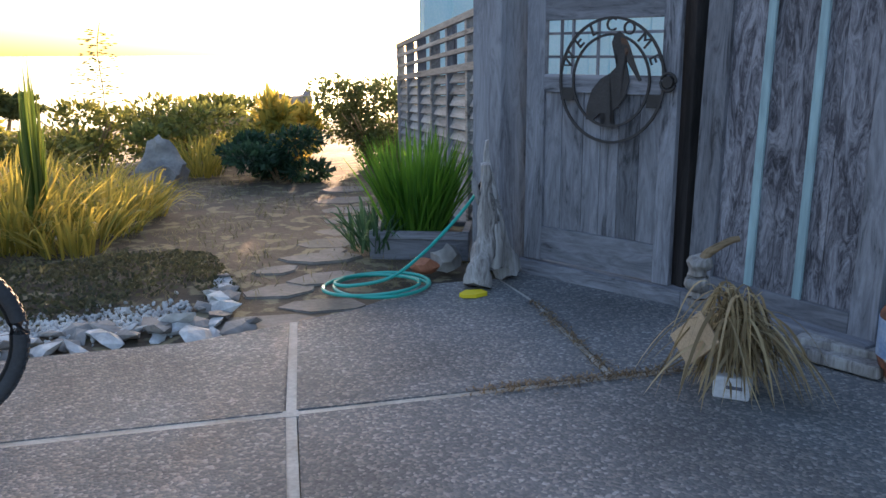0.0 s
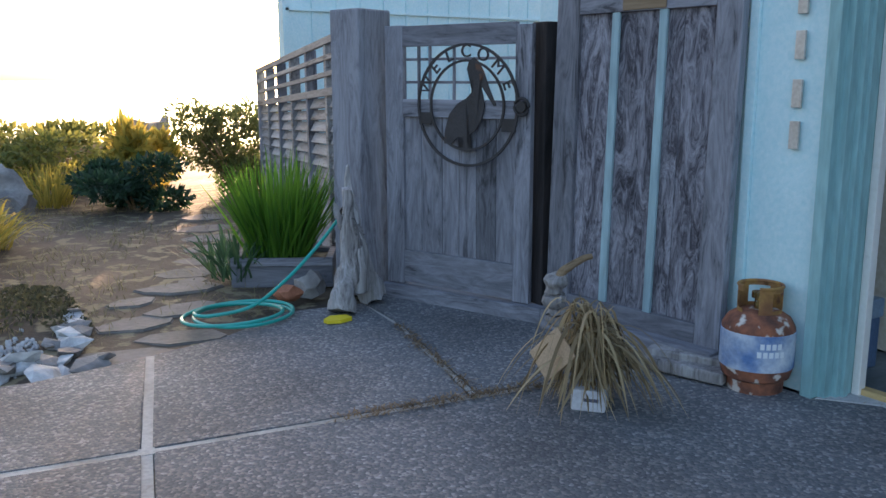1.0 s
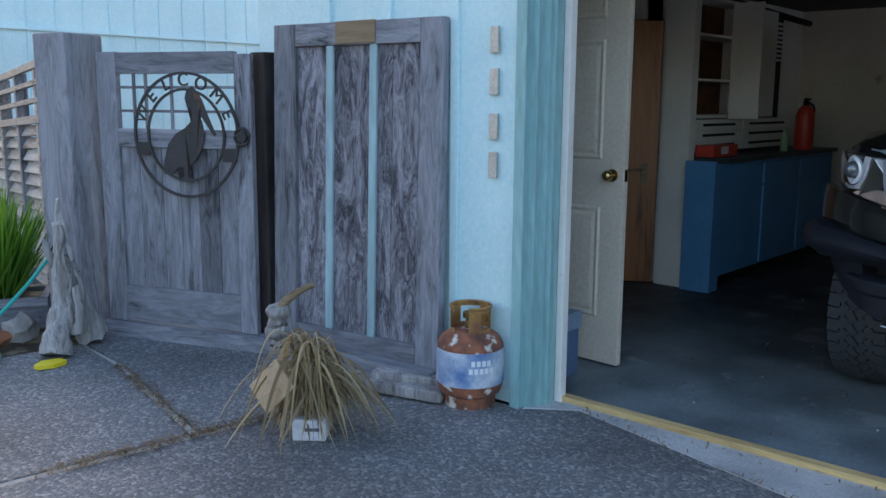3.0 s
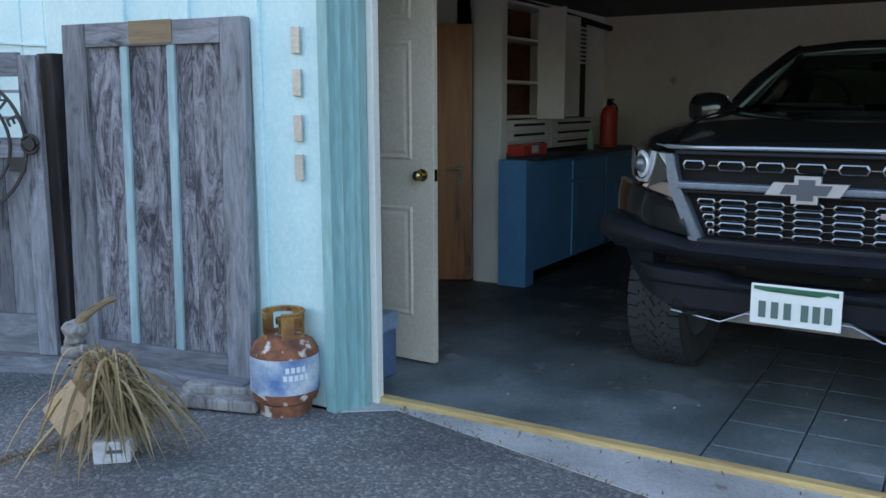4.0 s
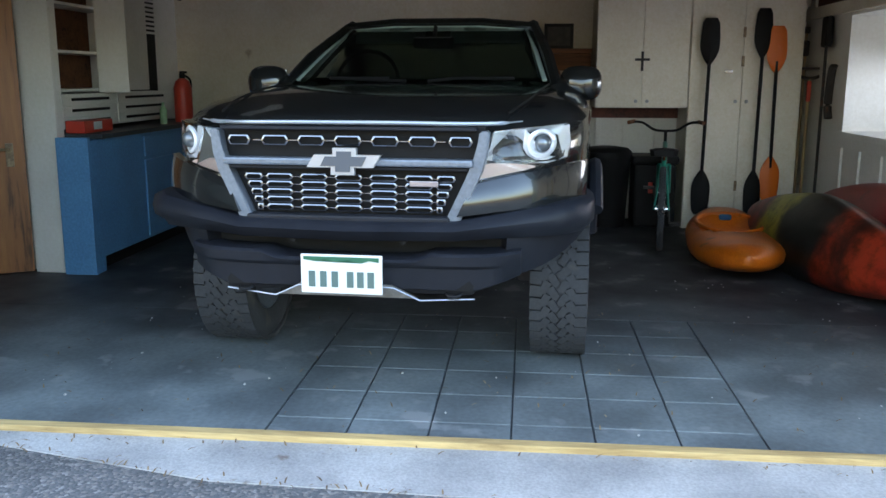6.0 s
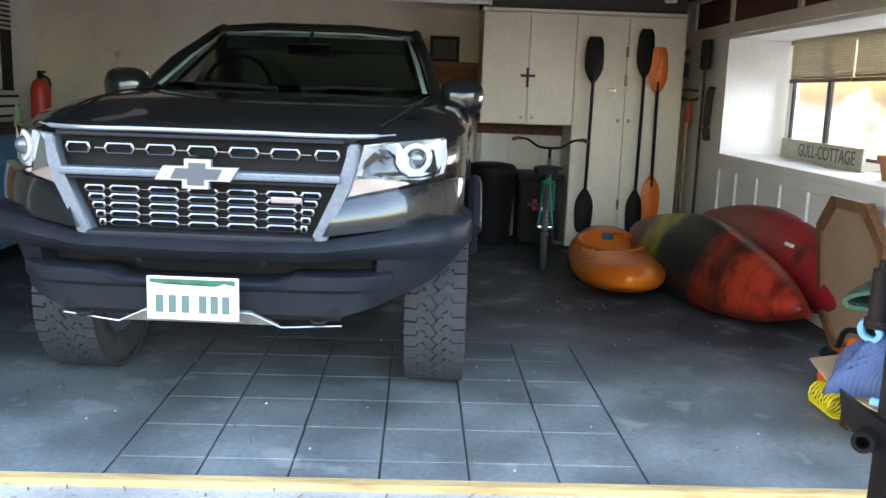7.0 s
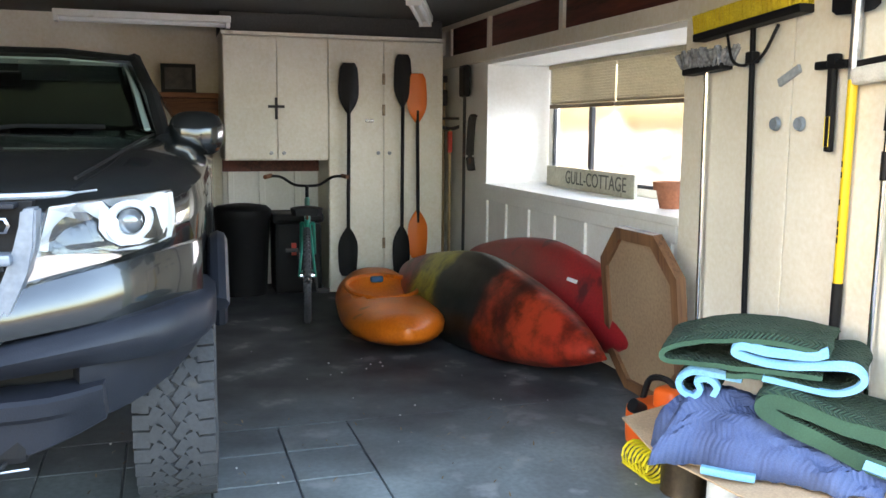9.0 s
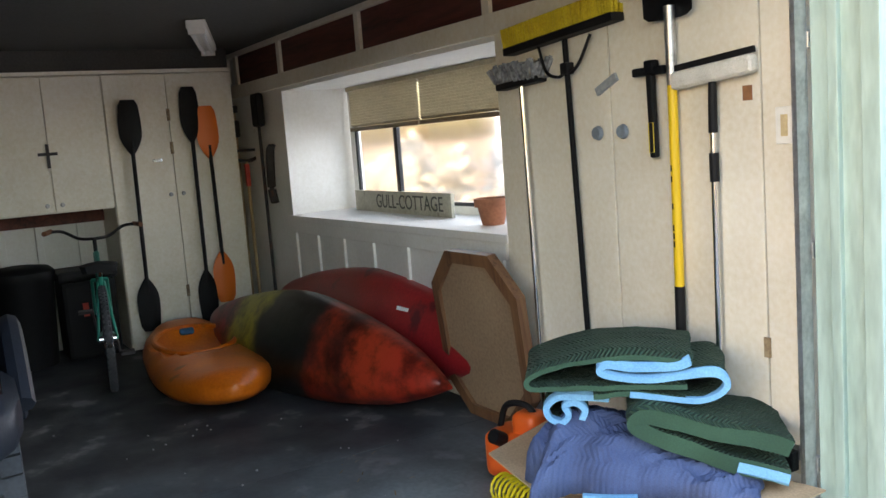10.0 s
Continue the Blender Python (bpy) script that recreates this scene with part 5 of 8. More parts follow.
bicycle("cruiser_bicycle", "teal cruiser bicycle with wide handlebars standing before the recess", Matrix.Translation((7.22, -1.08, 0)) @ Matrix.Rotation(radians(-9), 4, "Z"), TEAL, True, CHROME)
bicycle("mountain_bicycle", "mountain bicycle with knobbly tyres standing on the driveway", Matrix.Translation((-0.64, 3.82, 0)) @ Matrix.Rotation(radians(183), 4, "Z"), plain("dark_bike_paint", (0.03, 0.03, 0.035), 0.3), False, BLACK, 0.029)

# kayaks
def kayak_shell(L, W, H, rocker=0.06, blunt=2.4, n=32, k=22):
    """Rings along the hull: plan with full, rounded ends, rising keel, flat-topped section."""
    rows = []
    for i in range(n + 1):
        c = -math.cos(math.pi * i / n)
        t = 0.5 + 0.5 * c * 0.998
        e = max(1e-3, 1 - abs(c * 0.996) ** blunt)
        w = W / 2 * e ** 0.62
        h = H * (0.40 + 0.60 * e ** 0.45)
        zk = rocker * c * c + 0.50 * H * (1 - e ** 0.40)
        row = []
        for j in range(k):
            a = 2 * math.pi * j / k
            ca, sa = math.cos(a), math.sin(a)
            yy = w * math.copysign(abs(ca) ** 0.78, ca)
            zz = (0.55 * h) + (0.45 * h * sa if sa > 0 else 0.55 * h * math.copysign(abs(sa) ** 0.7, sa))
            row.append((t * L, yy, zk + zz * min(1.0, 0.55 + 1.2 * e)))
        rows.append(row)
    return rows
def kayak(lab, m, L, W, H, mat, cockpit=True, marks=True, blunt=2.0, seat=0.52):
    kk = thing("kayak", lab, "kayak", m, "kayaks on the garage floor")
    bm = B()
    rings(bm, kayak_shell(L, W, H, blunt=blunt))
    if cockpit:
        # press the cockpit well into the deck
        for v in bm.verts:
            u, w = (v.co.x - seat * L) / (0.19 * L), v.co.y / (0.36 * W)
            q = u * u + w * w
            if v.co.z > 0.5 * H and q < 1.0:
                v.co.z -= 0.62 * H * (1 - q) ** 0.35
    part("hull", bm, mat, kk, "", True)
    if cockpit:
        bm = B()
        tube(bm, [(seat * L + 0.20 * L * math.cos(a), 0.38 * W * math.sin(a), H * (0.98 + 0.03 * math.cos(a))) for a in [2 * math.pi * i / 32 for i in range(32)]], 0.018, 8, loop=True)
        part("cockpit_rim", bm, BLACK if marks != "o" else mat, kk, "rolled cockpit rim", True)
        bm = B()
        box(bm, ((seat + 0.17) * L, 0, H * 0.92), (0.03, 0.10, 0.05), Matrix.Rotation(radians(12), 3, "Y"), bevel=0.02)
        part("seat_back", bm, plain("blue_pad", (0.03, 0.10, 0.20), 0.8) if marks == "o" else BLACK, kk)
    bm = B()
    tube(bm, smooth_path([(0.16 * L, -0.05, H * 0.93), (0.17 * L, 0, H * 1.02), (0.16 * L, 0.05, H * 0.93)]), 0.012, 6)
    box(bm, (0.25 * L, 0, H * 0.965), (0.05, 0.16, 0.02), bevel=0.006)
    part("deck_handle", bm, BLACK, kk)
    return kk
ORK = surf("orange_polyethylene", (0.72, 0.17, 0.010), (0.58, 0.115, 0.006), scale=3, rough=0.34, bump=0.05, fine=60, spots=(0.30, 0.09, 0.015), spot_scale=4, spot_at=0.62)
RDK = surf("red_polyethylene", (0.40, 0.022, 0.025), (0.27, 0.015, 0.018), scale=2, rough=0.35, bump=0.05, fine=60, spots=(0.10, 0.015, 0.02), spot_scale=3, spot_at=0.62)
def banded(name):
    m = surf(name, (0.5, 0.05, 0.02), None, rough=0.38, bump=0.05)
    n, l = m.node_tree.nodes, m.node_tree.links
    p = n["Principled BSDF"]
    tc = n.new("ShaderNodeTexCoord")
    sep = n.new("ShaderNodeSeparateXYZ")
    l.new(tc.outputs["Object"], sep.inputs[0])
    nz = n.new("ShaderNodeTexNoise")
    nz.inputs["Scale"].default_value, nz.inputs["Detail"].default_value = 4.0, 5.0
    l.new(tc.outputs["Object"], nz.inputs["Vector"])
    ad = n.new("ShaderNodeMath")
    ad.operation, ad.inputs[1].default_value = "MULTIPLY_ADD", 0.42
    l.new(nz.outputs["Fac"], ad.inputs[0])
    l.new(sep.outputs[0], ad.inputs[2])
    mr = n.new("ShaderNodeMapRange")
    mr.inputs[1].default_value, mr.inputs[2].default_value = 0.2, 3.1
    l.new(ad.outputs[0], mr.inputs[0])
    rp = n.new("ShaderNodeValToRGB")
    e = rp.color_ramp.elements
    e[0].position, e[0].color = 0.0, (0.34, 0.028, 0.012, 1)
    e[1].position, e[1].color = 1.0, (0.24, 0.015, 0.03, 1)
    for pos, c in ((0.10, (0.42, 0.035, 0.015, 1)), (0.20, (0.44, 0.045, 0.015, 1)), (0.25, (0.10, 0.018, 0.012, 1)), (0.31, (0.30, 0.03, 0.01, 1)), (0.36, (0.012, 0.012, 0.012, 1)), (0.55, (0.014, 0.016, 0.012, 1)), (0.60, (0.33, 0.29, 0.02, 1)), (0.72, (0.36, 0.30, 0.02, 1)), (0.78, (0.26, 0.02, 0.03, 1))):
        k = e.new(pos)
        k.color = c
    l.new(mr.outputs[0], rp.inputs[0])
    gr = n.new("ShaderNodeTexNoise")
    gr.inputs["Scale"].default_value, gr.inputs["Detail"].default_value, gr.inputs["Roughness"].default_value = 6.5, 8.0, 0.68
    l.new(tc.outputs["Object"], gr.inputs["Vector"])
    gm = n.new("ShaderNodeMapRange")
    gm.inputs[1].default_value, gm.inputs[2].default_value, gm.inputs[3].default_value, gm.inputs[4].default_value = 0.38, 0.58, 0.28, 1.1
    l.new(gr.outputs["Fac"], gm.inputs[0])
    sc = n.new("ShaderNodeVectorMath")
    sc.operation = "SCALE"
    l.new(rp.outputs[0], sc.inputs[0])
    l.new(gm.outputs[0], sc.inputs["Scale"])
    l.new(sc.outputs[0], p.inputs["Base Color"])
    return m
KB = banded("banded_polyethylene")
kayak("orange kayak lying upright on the garage floor", Matrix.Translation((5.93, -1.46, 0.0)) @ Matrix.Rotation(radians(-7), 4, "Z"), 2.15, 0.68, 0.235, ORK, True, "o", 2.8, 0.62)
LEAN2 = Matrix.Translation((5.06, -2.05, 0.295)) @ Matrix.Rotation(radians(5.5), 4, "Z") @ Matrix.Rotation(radians(118), 4, "X") @ Matrix.Translation((0, 0.02, -0.05))
kayak("red, yellow and black kayak leaning on its side", LEAN2, 2.8, 0.64, 0.33, KB, True, True, 1.4)
LEAN3 = Matrix.Translation((4.84, -2.40, 0.33)) @ Matrix.Rotation(radians(1.0), 4, "Z") @ Matrix.Rotation(radians(112), 4, "X") @ Matrix.Translation((0, 0.05, -0.03))
rk = kayak("dark red kayak leaning on its side against the white wall", LEAN3, 3.1, 0.64, 0.27, RDK, True, True, 1.4)
bm = B()
for i in range(6):
    box(bm, (0.9 + 0.022 * i, 0.10, -0.004), (0.012, 0.022, 0.006))
part("maker_mark", bm, plain("mark_white", (0.8, 0.8, 0.8), 0.5), rk)

# octagonal table top on edge
oct_ = thing("octagonal_tabletop", "octagonal board with a brown wooden rim leaning on the wall", "tabletop", Matrix.Translation((5.03, -2.50, 0.0)) @ Matrix.Rotation(radians(-6), 4, "X"))
def octo(a, lo, hi, c):
    return [(-a + c, lo), (a - c, lo), (a, lo + c), (a, hi - c), (a - c, hi), (-a + c, hi), (-a, hi - c), (-a, lo + c)]
bm = B()
o1, o2 = octo(0.37, 0.0, 0.87, 0.185), octo(0.315, 0.06, 0.81, 0.162)
rings(bm, [[(u, y, v) for u, v in o] for o, y in ((o1, 0.0), (o1, 0.05), (o2, 0.05), (o2, 0.0), (o1, 0.0))], True, False)
part("rim", bm, grain("walnut_rim", (0.20, 0.10, 0.045), (0.13, 0.06, 0.03), axis=2, bump=0.1, rough=0.5), oct_, "brown wooden rim")
bm = B()
prism(bm, o2, 0.012, 0.03, lambda u, v, w: (u, w, v))
part("board", bm, surf("hardboard", (0.34, 0.23, 0.14), (0.29, 0.19, 0.115), scale=3, rough=0.6), oct_)

# ---- window ----
win = thing("window_1", "sliding aluminium window with a half-lowered cream blind", "window", kind="structure")
ALU = plain("dark_aluminium", (0.03, 0.03, 0.035), 0.4, 0.5)
YW = -3.10
for x0, x1, z0, z1 in ((5.0, 7.70, RZ0, RZ0 + 0.05), (5.0, 7.70, RZ1 - 0.05, RZ1), (7.63, 7.70, RZ0, RZ1), (5.0, 5.06, RZ0, RZ1)):
    slab("window_frame", win, (x0, YW, z0), (x1, YW - 0.05, z1), WHITE, 0.004)
slab("mullion", win, (6.97, YW - 0.005, RZ0 + 0.05), (7.02, YW - 0.04, RZ1 - 0.05), ALU, 0.004)
slab("lower_track", win, (5.06, YW + 0.004, RZ0 + 0.05), (7.63, YW - 0.03, RZ0 + 0.075), ALU, 0.003)
slab("side_track", win, (7.605, YW - 0.003, RZ0 + 0.07), (7.63, YW - 0.03, RZ1 - 0.05), ALU, 0.003)
FROST = glass("frosted_glass", (0.98, 1.0, 1.0), 0.08)
for x0, x1 in ((5.06, 6.97), (7.02, 7.61)):
    g = slab("pane", win, (x0, YW - 0.018, RZ0 + 0.075), (x1, YW - 0.022, RZ1 - 0.05), FROST, 0.0)
    g.visible_shadow = False
blind = thing("venetian_blind", "cream slatted blind pulled part way up over the window", "blind")
BLINDM = surf("cream_blind_slat", (0.46, 0.40, 0.27), (0.40, 0.345, 0.23), rough=0.5, bump=0.02)
slab("head_rail", blind, (5.02, YW + 0.05, RZ1 - 0.035), (7.62, YW + 0.01, RZ1 - 0.003), BLINDM, 0.003)
for x0, x1 in ((5.04, 6.55), (6.57, 7.60)):
    for k in range(14):
        zz = RZ1 - 0.045 - k * 0.019
        bm = B()
        box(bm, (0, 0, 0), (x1 - x0, 0.026, 0.0018), Matrix.Rotation(radians(50), 3, "X"))
        s = part("slat", bm, BLINDM, blind)
        s.location = ((x0 + x1) / 2, YW + 0.03, zz)
    slab("bottom_rail", blind, (x0, YW + 0.045, RZ1 - 0.335), (x1, YW + 0.012, RZ1 - 0.305), surf("brown_rail", (0.20, 0.14, 0.08), None, rough=0.5), 0.004)
sg = thing("name_sign", "weathered white wooden sign lettered GULL COTTAGE on the sill", "sign", Matrix.Translation((6.03, -2.93, RZ0)) @ Matrix.Rotation(radians(-3), 4, "Z"))
slab("board", sg, (-0.02, -0.012, 0.0), (1.46, 0.012, 0.15), surf("worn_white_board", (0.62, 0.60, 0.50), (0.50, 0.48, 0.38), scale=8, rough=0.8, spots=(0.4, 0.36, 0.28), spot_scale=9, spot_at=0.62), 0.004)
cu = bpy.data.curves.new("lettering", "FONT")
cu.body, cu.size, cu.extrude, cu.align_x, cu.align_y = "GULL-COTTAGE", 0.135, 0.001, "CENTER", "CENTER"
tx = new("lettering", cu)
tx.parent = sg
tx.matrix_local = Matrix.Translation((0.58, 0.014, 0.075)) @ Matrix.Rotation(math.pi, 4, "Z") @ Matrix.Rotation(math.pi / 2, 4, "X")
cu.materials.append(plain("sign_ink", (0.10, 0.10, 0.09), 0.7))
bm = B()
lathe(bm, [(0.0, 0.004), (0.06, 0.0), (0.082, 0.10), (0.098, 0.10), (0.10, 0.145), (0.09, 0.145), (0.085, 0.11), (0.0, 0.10)], 28)
single("flower_pot", bm, TERRA, "empty terracotta flower pot on the window sill", "flower pot", Matrix.Translation((5.42, -2.81, RZ0)), smooth=True)

# tall closet doors in the side wall
clo = thing("closet_doors", "tall cream closet doors in the side wall with grey knobs", "closet")
YD = YR + 0.004
for x0, x1 in ((4.945, 4.18), (4.172, 3.46), (3.453, 3.33)):
    d = slab("door", clo, (x0, YD + 0.018, 0.20), (x1, YD - 0.02, 1.875), CREAM, 0.004)
for x in (4.245, 4.10):
    knob(clo, (x, YD + 0.018, 1.385), surf("grey_knob", (0.22, 0.26, 0.30), None, rough=0.4), 0.03, (0, 1, 0))
slab("frame_top", clo, (4.955, YD + 0.01, 1.875), (3.31, YD - 0.02, 1.90), CREAM, 0.003)
slab("toe_board", clo, (4.955, YD - 0.06, 0.0), (3.31, YD - 0.08, 0.20), REDWOOD, 0.003)
bm = B()
box(bm, (4.185, YD + 0.027, 1.575), (0.13, 0.016, 0.034), Matrix.Rotation(radians(24), 3, "Y"), bevel=0.004)
part("latch_bar", bm, surf("grey_latch", (0.35, 0.38, 0.40), None, rough=0.4), clo, "grey turn latch")
for z in (0.62, 0.30):
    slab("hinge", clo, (3.47, YD + 0.026, z - 0.035), (3.445, YD + 0.018, z + 0.035), HINGE, 0.001)
slab("stain", clo, (3.53, YD + 0.0195, 1.46), (3.49, YD + 0.019, 1.51), surf("rust_mark", (0.35, 0.16, 0.07), None), 0.0)
ou = thing("wall_outlet", "yellowed wall socket plate by the door track", "socket")
slab("plate", ou, (3.40, YD + 0.024, 1.31), (3.335, YD + 0.0185, 1.43), WHITE, 0.003)
slab("socket", ou, (3.378, YD + 0.027, 1.335), (3.352, YD + 0.0245, 1.405), surf("yellowed_socket", (0.60, 0.47, 0.26), None, rough=0.5), 0.002)
db = thing("door_bumper", "small black bumper low on the closet door", "bumper")
slab("plate", db, (3.42, YD + 0.021, 0.25), (3.34, YD + 0.0185, 0.30), ZINC, 0.001)
slab("block", db, (3.385, YD + 0.06, 0.215), (3.345, YD + 0.02, 0.285), BLACK, 0.006)

# tools hanging on the closet doors
def hung(name, lab, cat):
    return thing(name, lab, cat, Matrix.Translation((0, YD + 0.05, 0)), "tools hanging on the closet doors")
YELL = surf("yellow_bristle", (0.62, 0.48, 0.02), (0.50, 0.36, 0.01), scale=20, rough=0.9, bump=0.8, fine=120)
t = hung("push_broom", "push broom with yellow bristles hung head up", "broom")
bm = B()
rot = Matrix.Rotation(radians(4.1), 3, "Y")
box(bm, (4.435, 0.0, 1.80), (0.72, 0.07, 0.035), rot, bevel=0.006)
part("head_block", bm, BLACK, t)
bm = B()
for i in range(48):
    for j in range(3):
        x = 4.085 + 0.70 * i / 47
        z = 1.815 + (4.435 - x) * 0.072
        cyl(bm, (x, -0.025 + 0.025 * j, z), (x + random.uniform(-0.008, 0.008), -0.03 + 0.03 * j, z + 0.085), 0.009, 0.010, n=5)
part("bristles", bm, YELL, t)
bm = B()
cyl(bm, (4.40, 0, 1.78), (4.36, -0.01, 0.30), 0.012, n=10)
part("handle", bm, STEELK, t, "", True)
bm = B()
tube(bm, smooth_path([(4.58, 0, 1.78), (4.52, 0.01, 1.66), (4.44, 0.01, 1.63), (4.40, 0.0, 1.65), (4.36, 0.01, 1.64), (4.30, 0.01, 1.68), (4.24, 0, 1.78)]), 0.007, 6)
box(bm, (4.395, 0.0, 1.66), (0.05, 0.04, 0.05), bevel=0.008)
part("brace", bm, BLACK, t, "", True)
t = hung("wash_brush", "grey bristled wash brush on a chrome pole", "brush")
bm = B()
box(bm, (4.72, 0, 1.63), (0.30, 0.07, 0.03), Matrix.Rotation(radians(3), 3, "Y"), bevel=0.008)
part("head_block", bm, BLACK, t)
bm = B()
for i in range(140):
    x, y = 4.72 + random.uniform(-0.16, 0.16), random.uniform(-0.04, 0.04)
    a = random.uniform(-0.03, 0.03)
    cyl(bm, (x, y, 1.64), (x + a * 1.3, y + a * 0.6, 1.70 + random.uniform(0, 0.03)), 0.008, 0.011, n=5)
part("bristles", bm, surf("grey_bristle", (0.30, 0.31, 0.33), (0.12, 0.12, 0.13), scale=30, rough=0.9, bump=0.6), t)
bm = B()
cyl(bm, (4.715, 0, 1.62), (4.69, 0, 0.15), 0.0125, n=12)
part("pole", bm, CHROME, t, "chrome pole", True)
t = hung("claw_hammer", "claw hammer with a black and yellow grip", "hammer")
bm = B()
box(bm, (3.925, 0, 1.60), (0.16, 0.03, 0.032), bevel=0.008)
box(bm, (3.915, 0, 1.615), (0.05, 0.034, 0.05), bevel=0.008)
part("head", bm, STEELK, t)
bm = B()
box(bm, (3.918, 0, 1.445), (0.034, 0.024, 0.33), Matrix.Rotation(radians(1), 3, "Y"), bevel=0.009)
part("grip", bm, BLACK, t)
bm = B()
tube(bm, [(3.918 + u, 0.0125, 1.35 + v) for u, v in ((-0.012, -0.05), (0.012, -0.05), (0.012, 0.06), (-0.012, 0.06))], 0.002, 4, loop=True)
part("grip_inlay", bm, plain("yellow_inlay", (0.7, 0.5, 0.02), 0.5), t)
t = hung("scoop_shovel", "shovel with a yellow fibreglass handle and dark blade, hung head up", "shovel")
bm = B()
rings(bm, [[(3.81 + u * w, 0.03 * (u * u) - 0.012 + k, z) for u in (-1, -0.5, 0, 0.5, 1)] + [(3.81 + u * w, 0.03 * (u * u) - 0.016 + k, z) for u in (1, 0.5, 0, -0.5, -1)] for z, w, k in ((1.775, 0.09, 0.0), (1.79, 0.115, 0.0), (1.95, 0.12, 0.0), (2.10, 0.10, 0.01), (2.16, 0.04, 0.015))])
part("blade", bm, STEELK, t, "", True)
bm = B()
cyl(bm, (3.815, 0, 1.54), (3.815, 0, 1.82), 0.019, 0.021, n=12)
part("socket", bm, ZINC, t, "", True)
bm = B()
cyl(bm, (3.82, 0, 0.80), (3.815, 0, 1.56), 0.018, n=12)
ha = part("handle", bm, plain("yellow_fibreglass", (0.78, 0.50, 0.01), 0.4), t, "yellow handle", True)
for z in (1.24, 1.20, 1.10, 1.02, 0.99, 0.96):
    bm = B()
    box(bm, (3.82, 0.0178, z), (0.006, 0.002, 0.022))
    part("print_mark", bm, BLACK, ha)
bm = B()
cyl(bm, (3.825, 0, 0.42), (3.82, 0, 0.80), 0.020, n=12)
part("grip", bm, BLACK, t, "black grip", True)
t = hung("window_squeegee", "window squeegee with a white sleeve on a telescopic pole", "squeegee")
rot = Matrix.Rotation(radians(4.5), 3, "Y")
bm = B()
box(bm, (3.63, 0.0, 1.61), (0.36, 0.012, 0.022), rot, bevel=0.003)
part("blade", bm, BLACK, t)
bm = B()
box(bm, (3.63, 0.0, 1.565), (0.36, 0.05, 0.065), rot, bevel=0.022, seg=3)
part("sleeve", bm, surf("white_fleece", (0.72, 0.69, 0.62), (0.6, 0.57, 0.5), scale=14, rough=0.95, bump=0.6, fine=150), t)
bm = B()
cyl(bm, (3.635, 0, 1.36), (3.63, 0, 1.56), 0.016, 0.014, n=10)
cyl(bm, (3.635, 0, 1.19), (3.635, 0, 1.29), 0.017, n=10)
part("grip", bm, BLACK, t, "", True)
bm = B()
cyl(bm, (3.645, 0, 0.20), (3.635, 0, 1.37), 0.012, n=12)
part("pole", bm, CHROME, t, "", True)

# galvanised door track
tr = thing("door_track", "galvanised roller door track beside the opening", "track", kind="structure")
bm = B()
prism(bm, [(0, 0), (0.05, 0), (0.05, 0.012), (0.04, 0.012), (0.04, 0.003), (0.003, 0.003), (0.003, 0.05), (0.012, 0.05), (0.012, 0.056), (0, 0.056)], 0.05, 2.15, lambda u, v, w: (3.245 + u, -2.508 + v, w))
part("rail", bm, ZINC, tr)
for z in (0.25, 0.95, 1.6):
    slab("bracket", tr, (3.24, -2.535, z), (3.29, -2.509, z + 0.05), ZINC, 0.002)

# ---- pile by the door: cans, cardboard, blankets ----
def can(lab, x, y, r, h, mat, band=None, lidmat=None):
    c = thing("paint_can", lab, "paint can", Matrix.Translation((x + 0.022, y + 0.024, 0.0)), "cans by the garage door")
    bm = B()
    lathe(bm, [(0.0, 0.0), (r * 0.97, 0.0), (r, 0.006), (r * 0.98, 0.012), (r * 0.98, h - 0.012), (r, h - 0.006), (r, h), (r * 0.9, h), (r * 0.88, h - 0.008), (0, h - 0.008)], 28)
    part("can_body", bm, mat, c, "", True)
    if band:
        bm = B()
        lathe(bm, [(r * 0.985, 0.02), (r * 0.992, 0.02), (r * 0.992, h * 0.38), (r * 0.985, h * 0.38)], 28)
        part("label_band", bm, band, c, "", True)
    bm = B()
    tube(bm, [(r * math.cos(a), r * math.sin(a), h * 0.86 - 0.04 * math.sin((a + 2.6) * 1.0) ** 2) for a in [-2.6 + 2.2 * i / 12 for i in range(13)]], 0.0022, 5)
    part("wire_handle", bm, ZINC, c)
    return c
CANW = surf("white_can_label", (0.72, 0.74, 0.74), (0.64, 0.66, 0.67), scale=6, rough=0.4, bump=0.02, spots=(0.5, 0.5, 0.5), spot_scale=8, spot_at=0.70)
can("dark brown metal can with a dull lid", 3.93, -2.02, 0.088, 0.20, surf("brown_can", (0.07, 0.05, 0.03), (0.035, 0.025, 0.018), rough=0.35, metal=0.5))
can("small white paint can", 3.745, -2.07, 0.065, 0.155, CANW)
can("large white gallon paint can with a pale label", 3.54, -2.12, 0.085, 0.195, CANW)
c = can("white and orange paint can", 3.46, -2.30, 0.085, 0.20, CANW, ORANGEP)
bm = B()
for x in (-0.012, 0.012):
    box(bm, (x * 1.0 - 0.03, 0.081, 0.15), (0.014, 0.012, 0.03))
part("print_mark", bm, BLACK, c)
can("small orange paint can tucked behind", 3.66, -2.24, 0.05, 0.15, ORANGEP)
bm = B()
box(bm, (0, 0, 0.075), (0.16, 0.10, 0.15), bevel=0.006)
roughen(bm, 0.002, 6)
single("wood_block", bm, TAN, "rough tan wooden block holding up the cardboard", "block", Matrix.Translation((3.40, -2.40, 0.0)) @ Matrix.Rotation(radians(40), 4, "Z"))
cb = thing("cardboard_sheet", "creased flattened cardboard box laid over the cans", "cardboard", Matrix.Translation((3.60, -2.12, 0.207)))
bm = B()
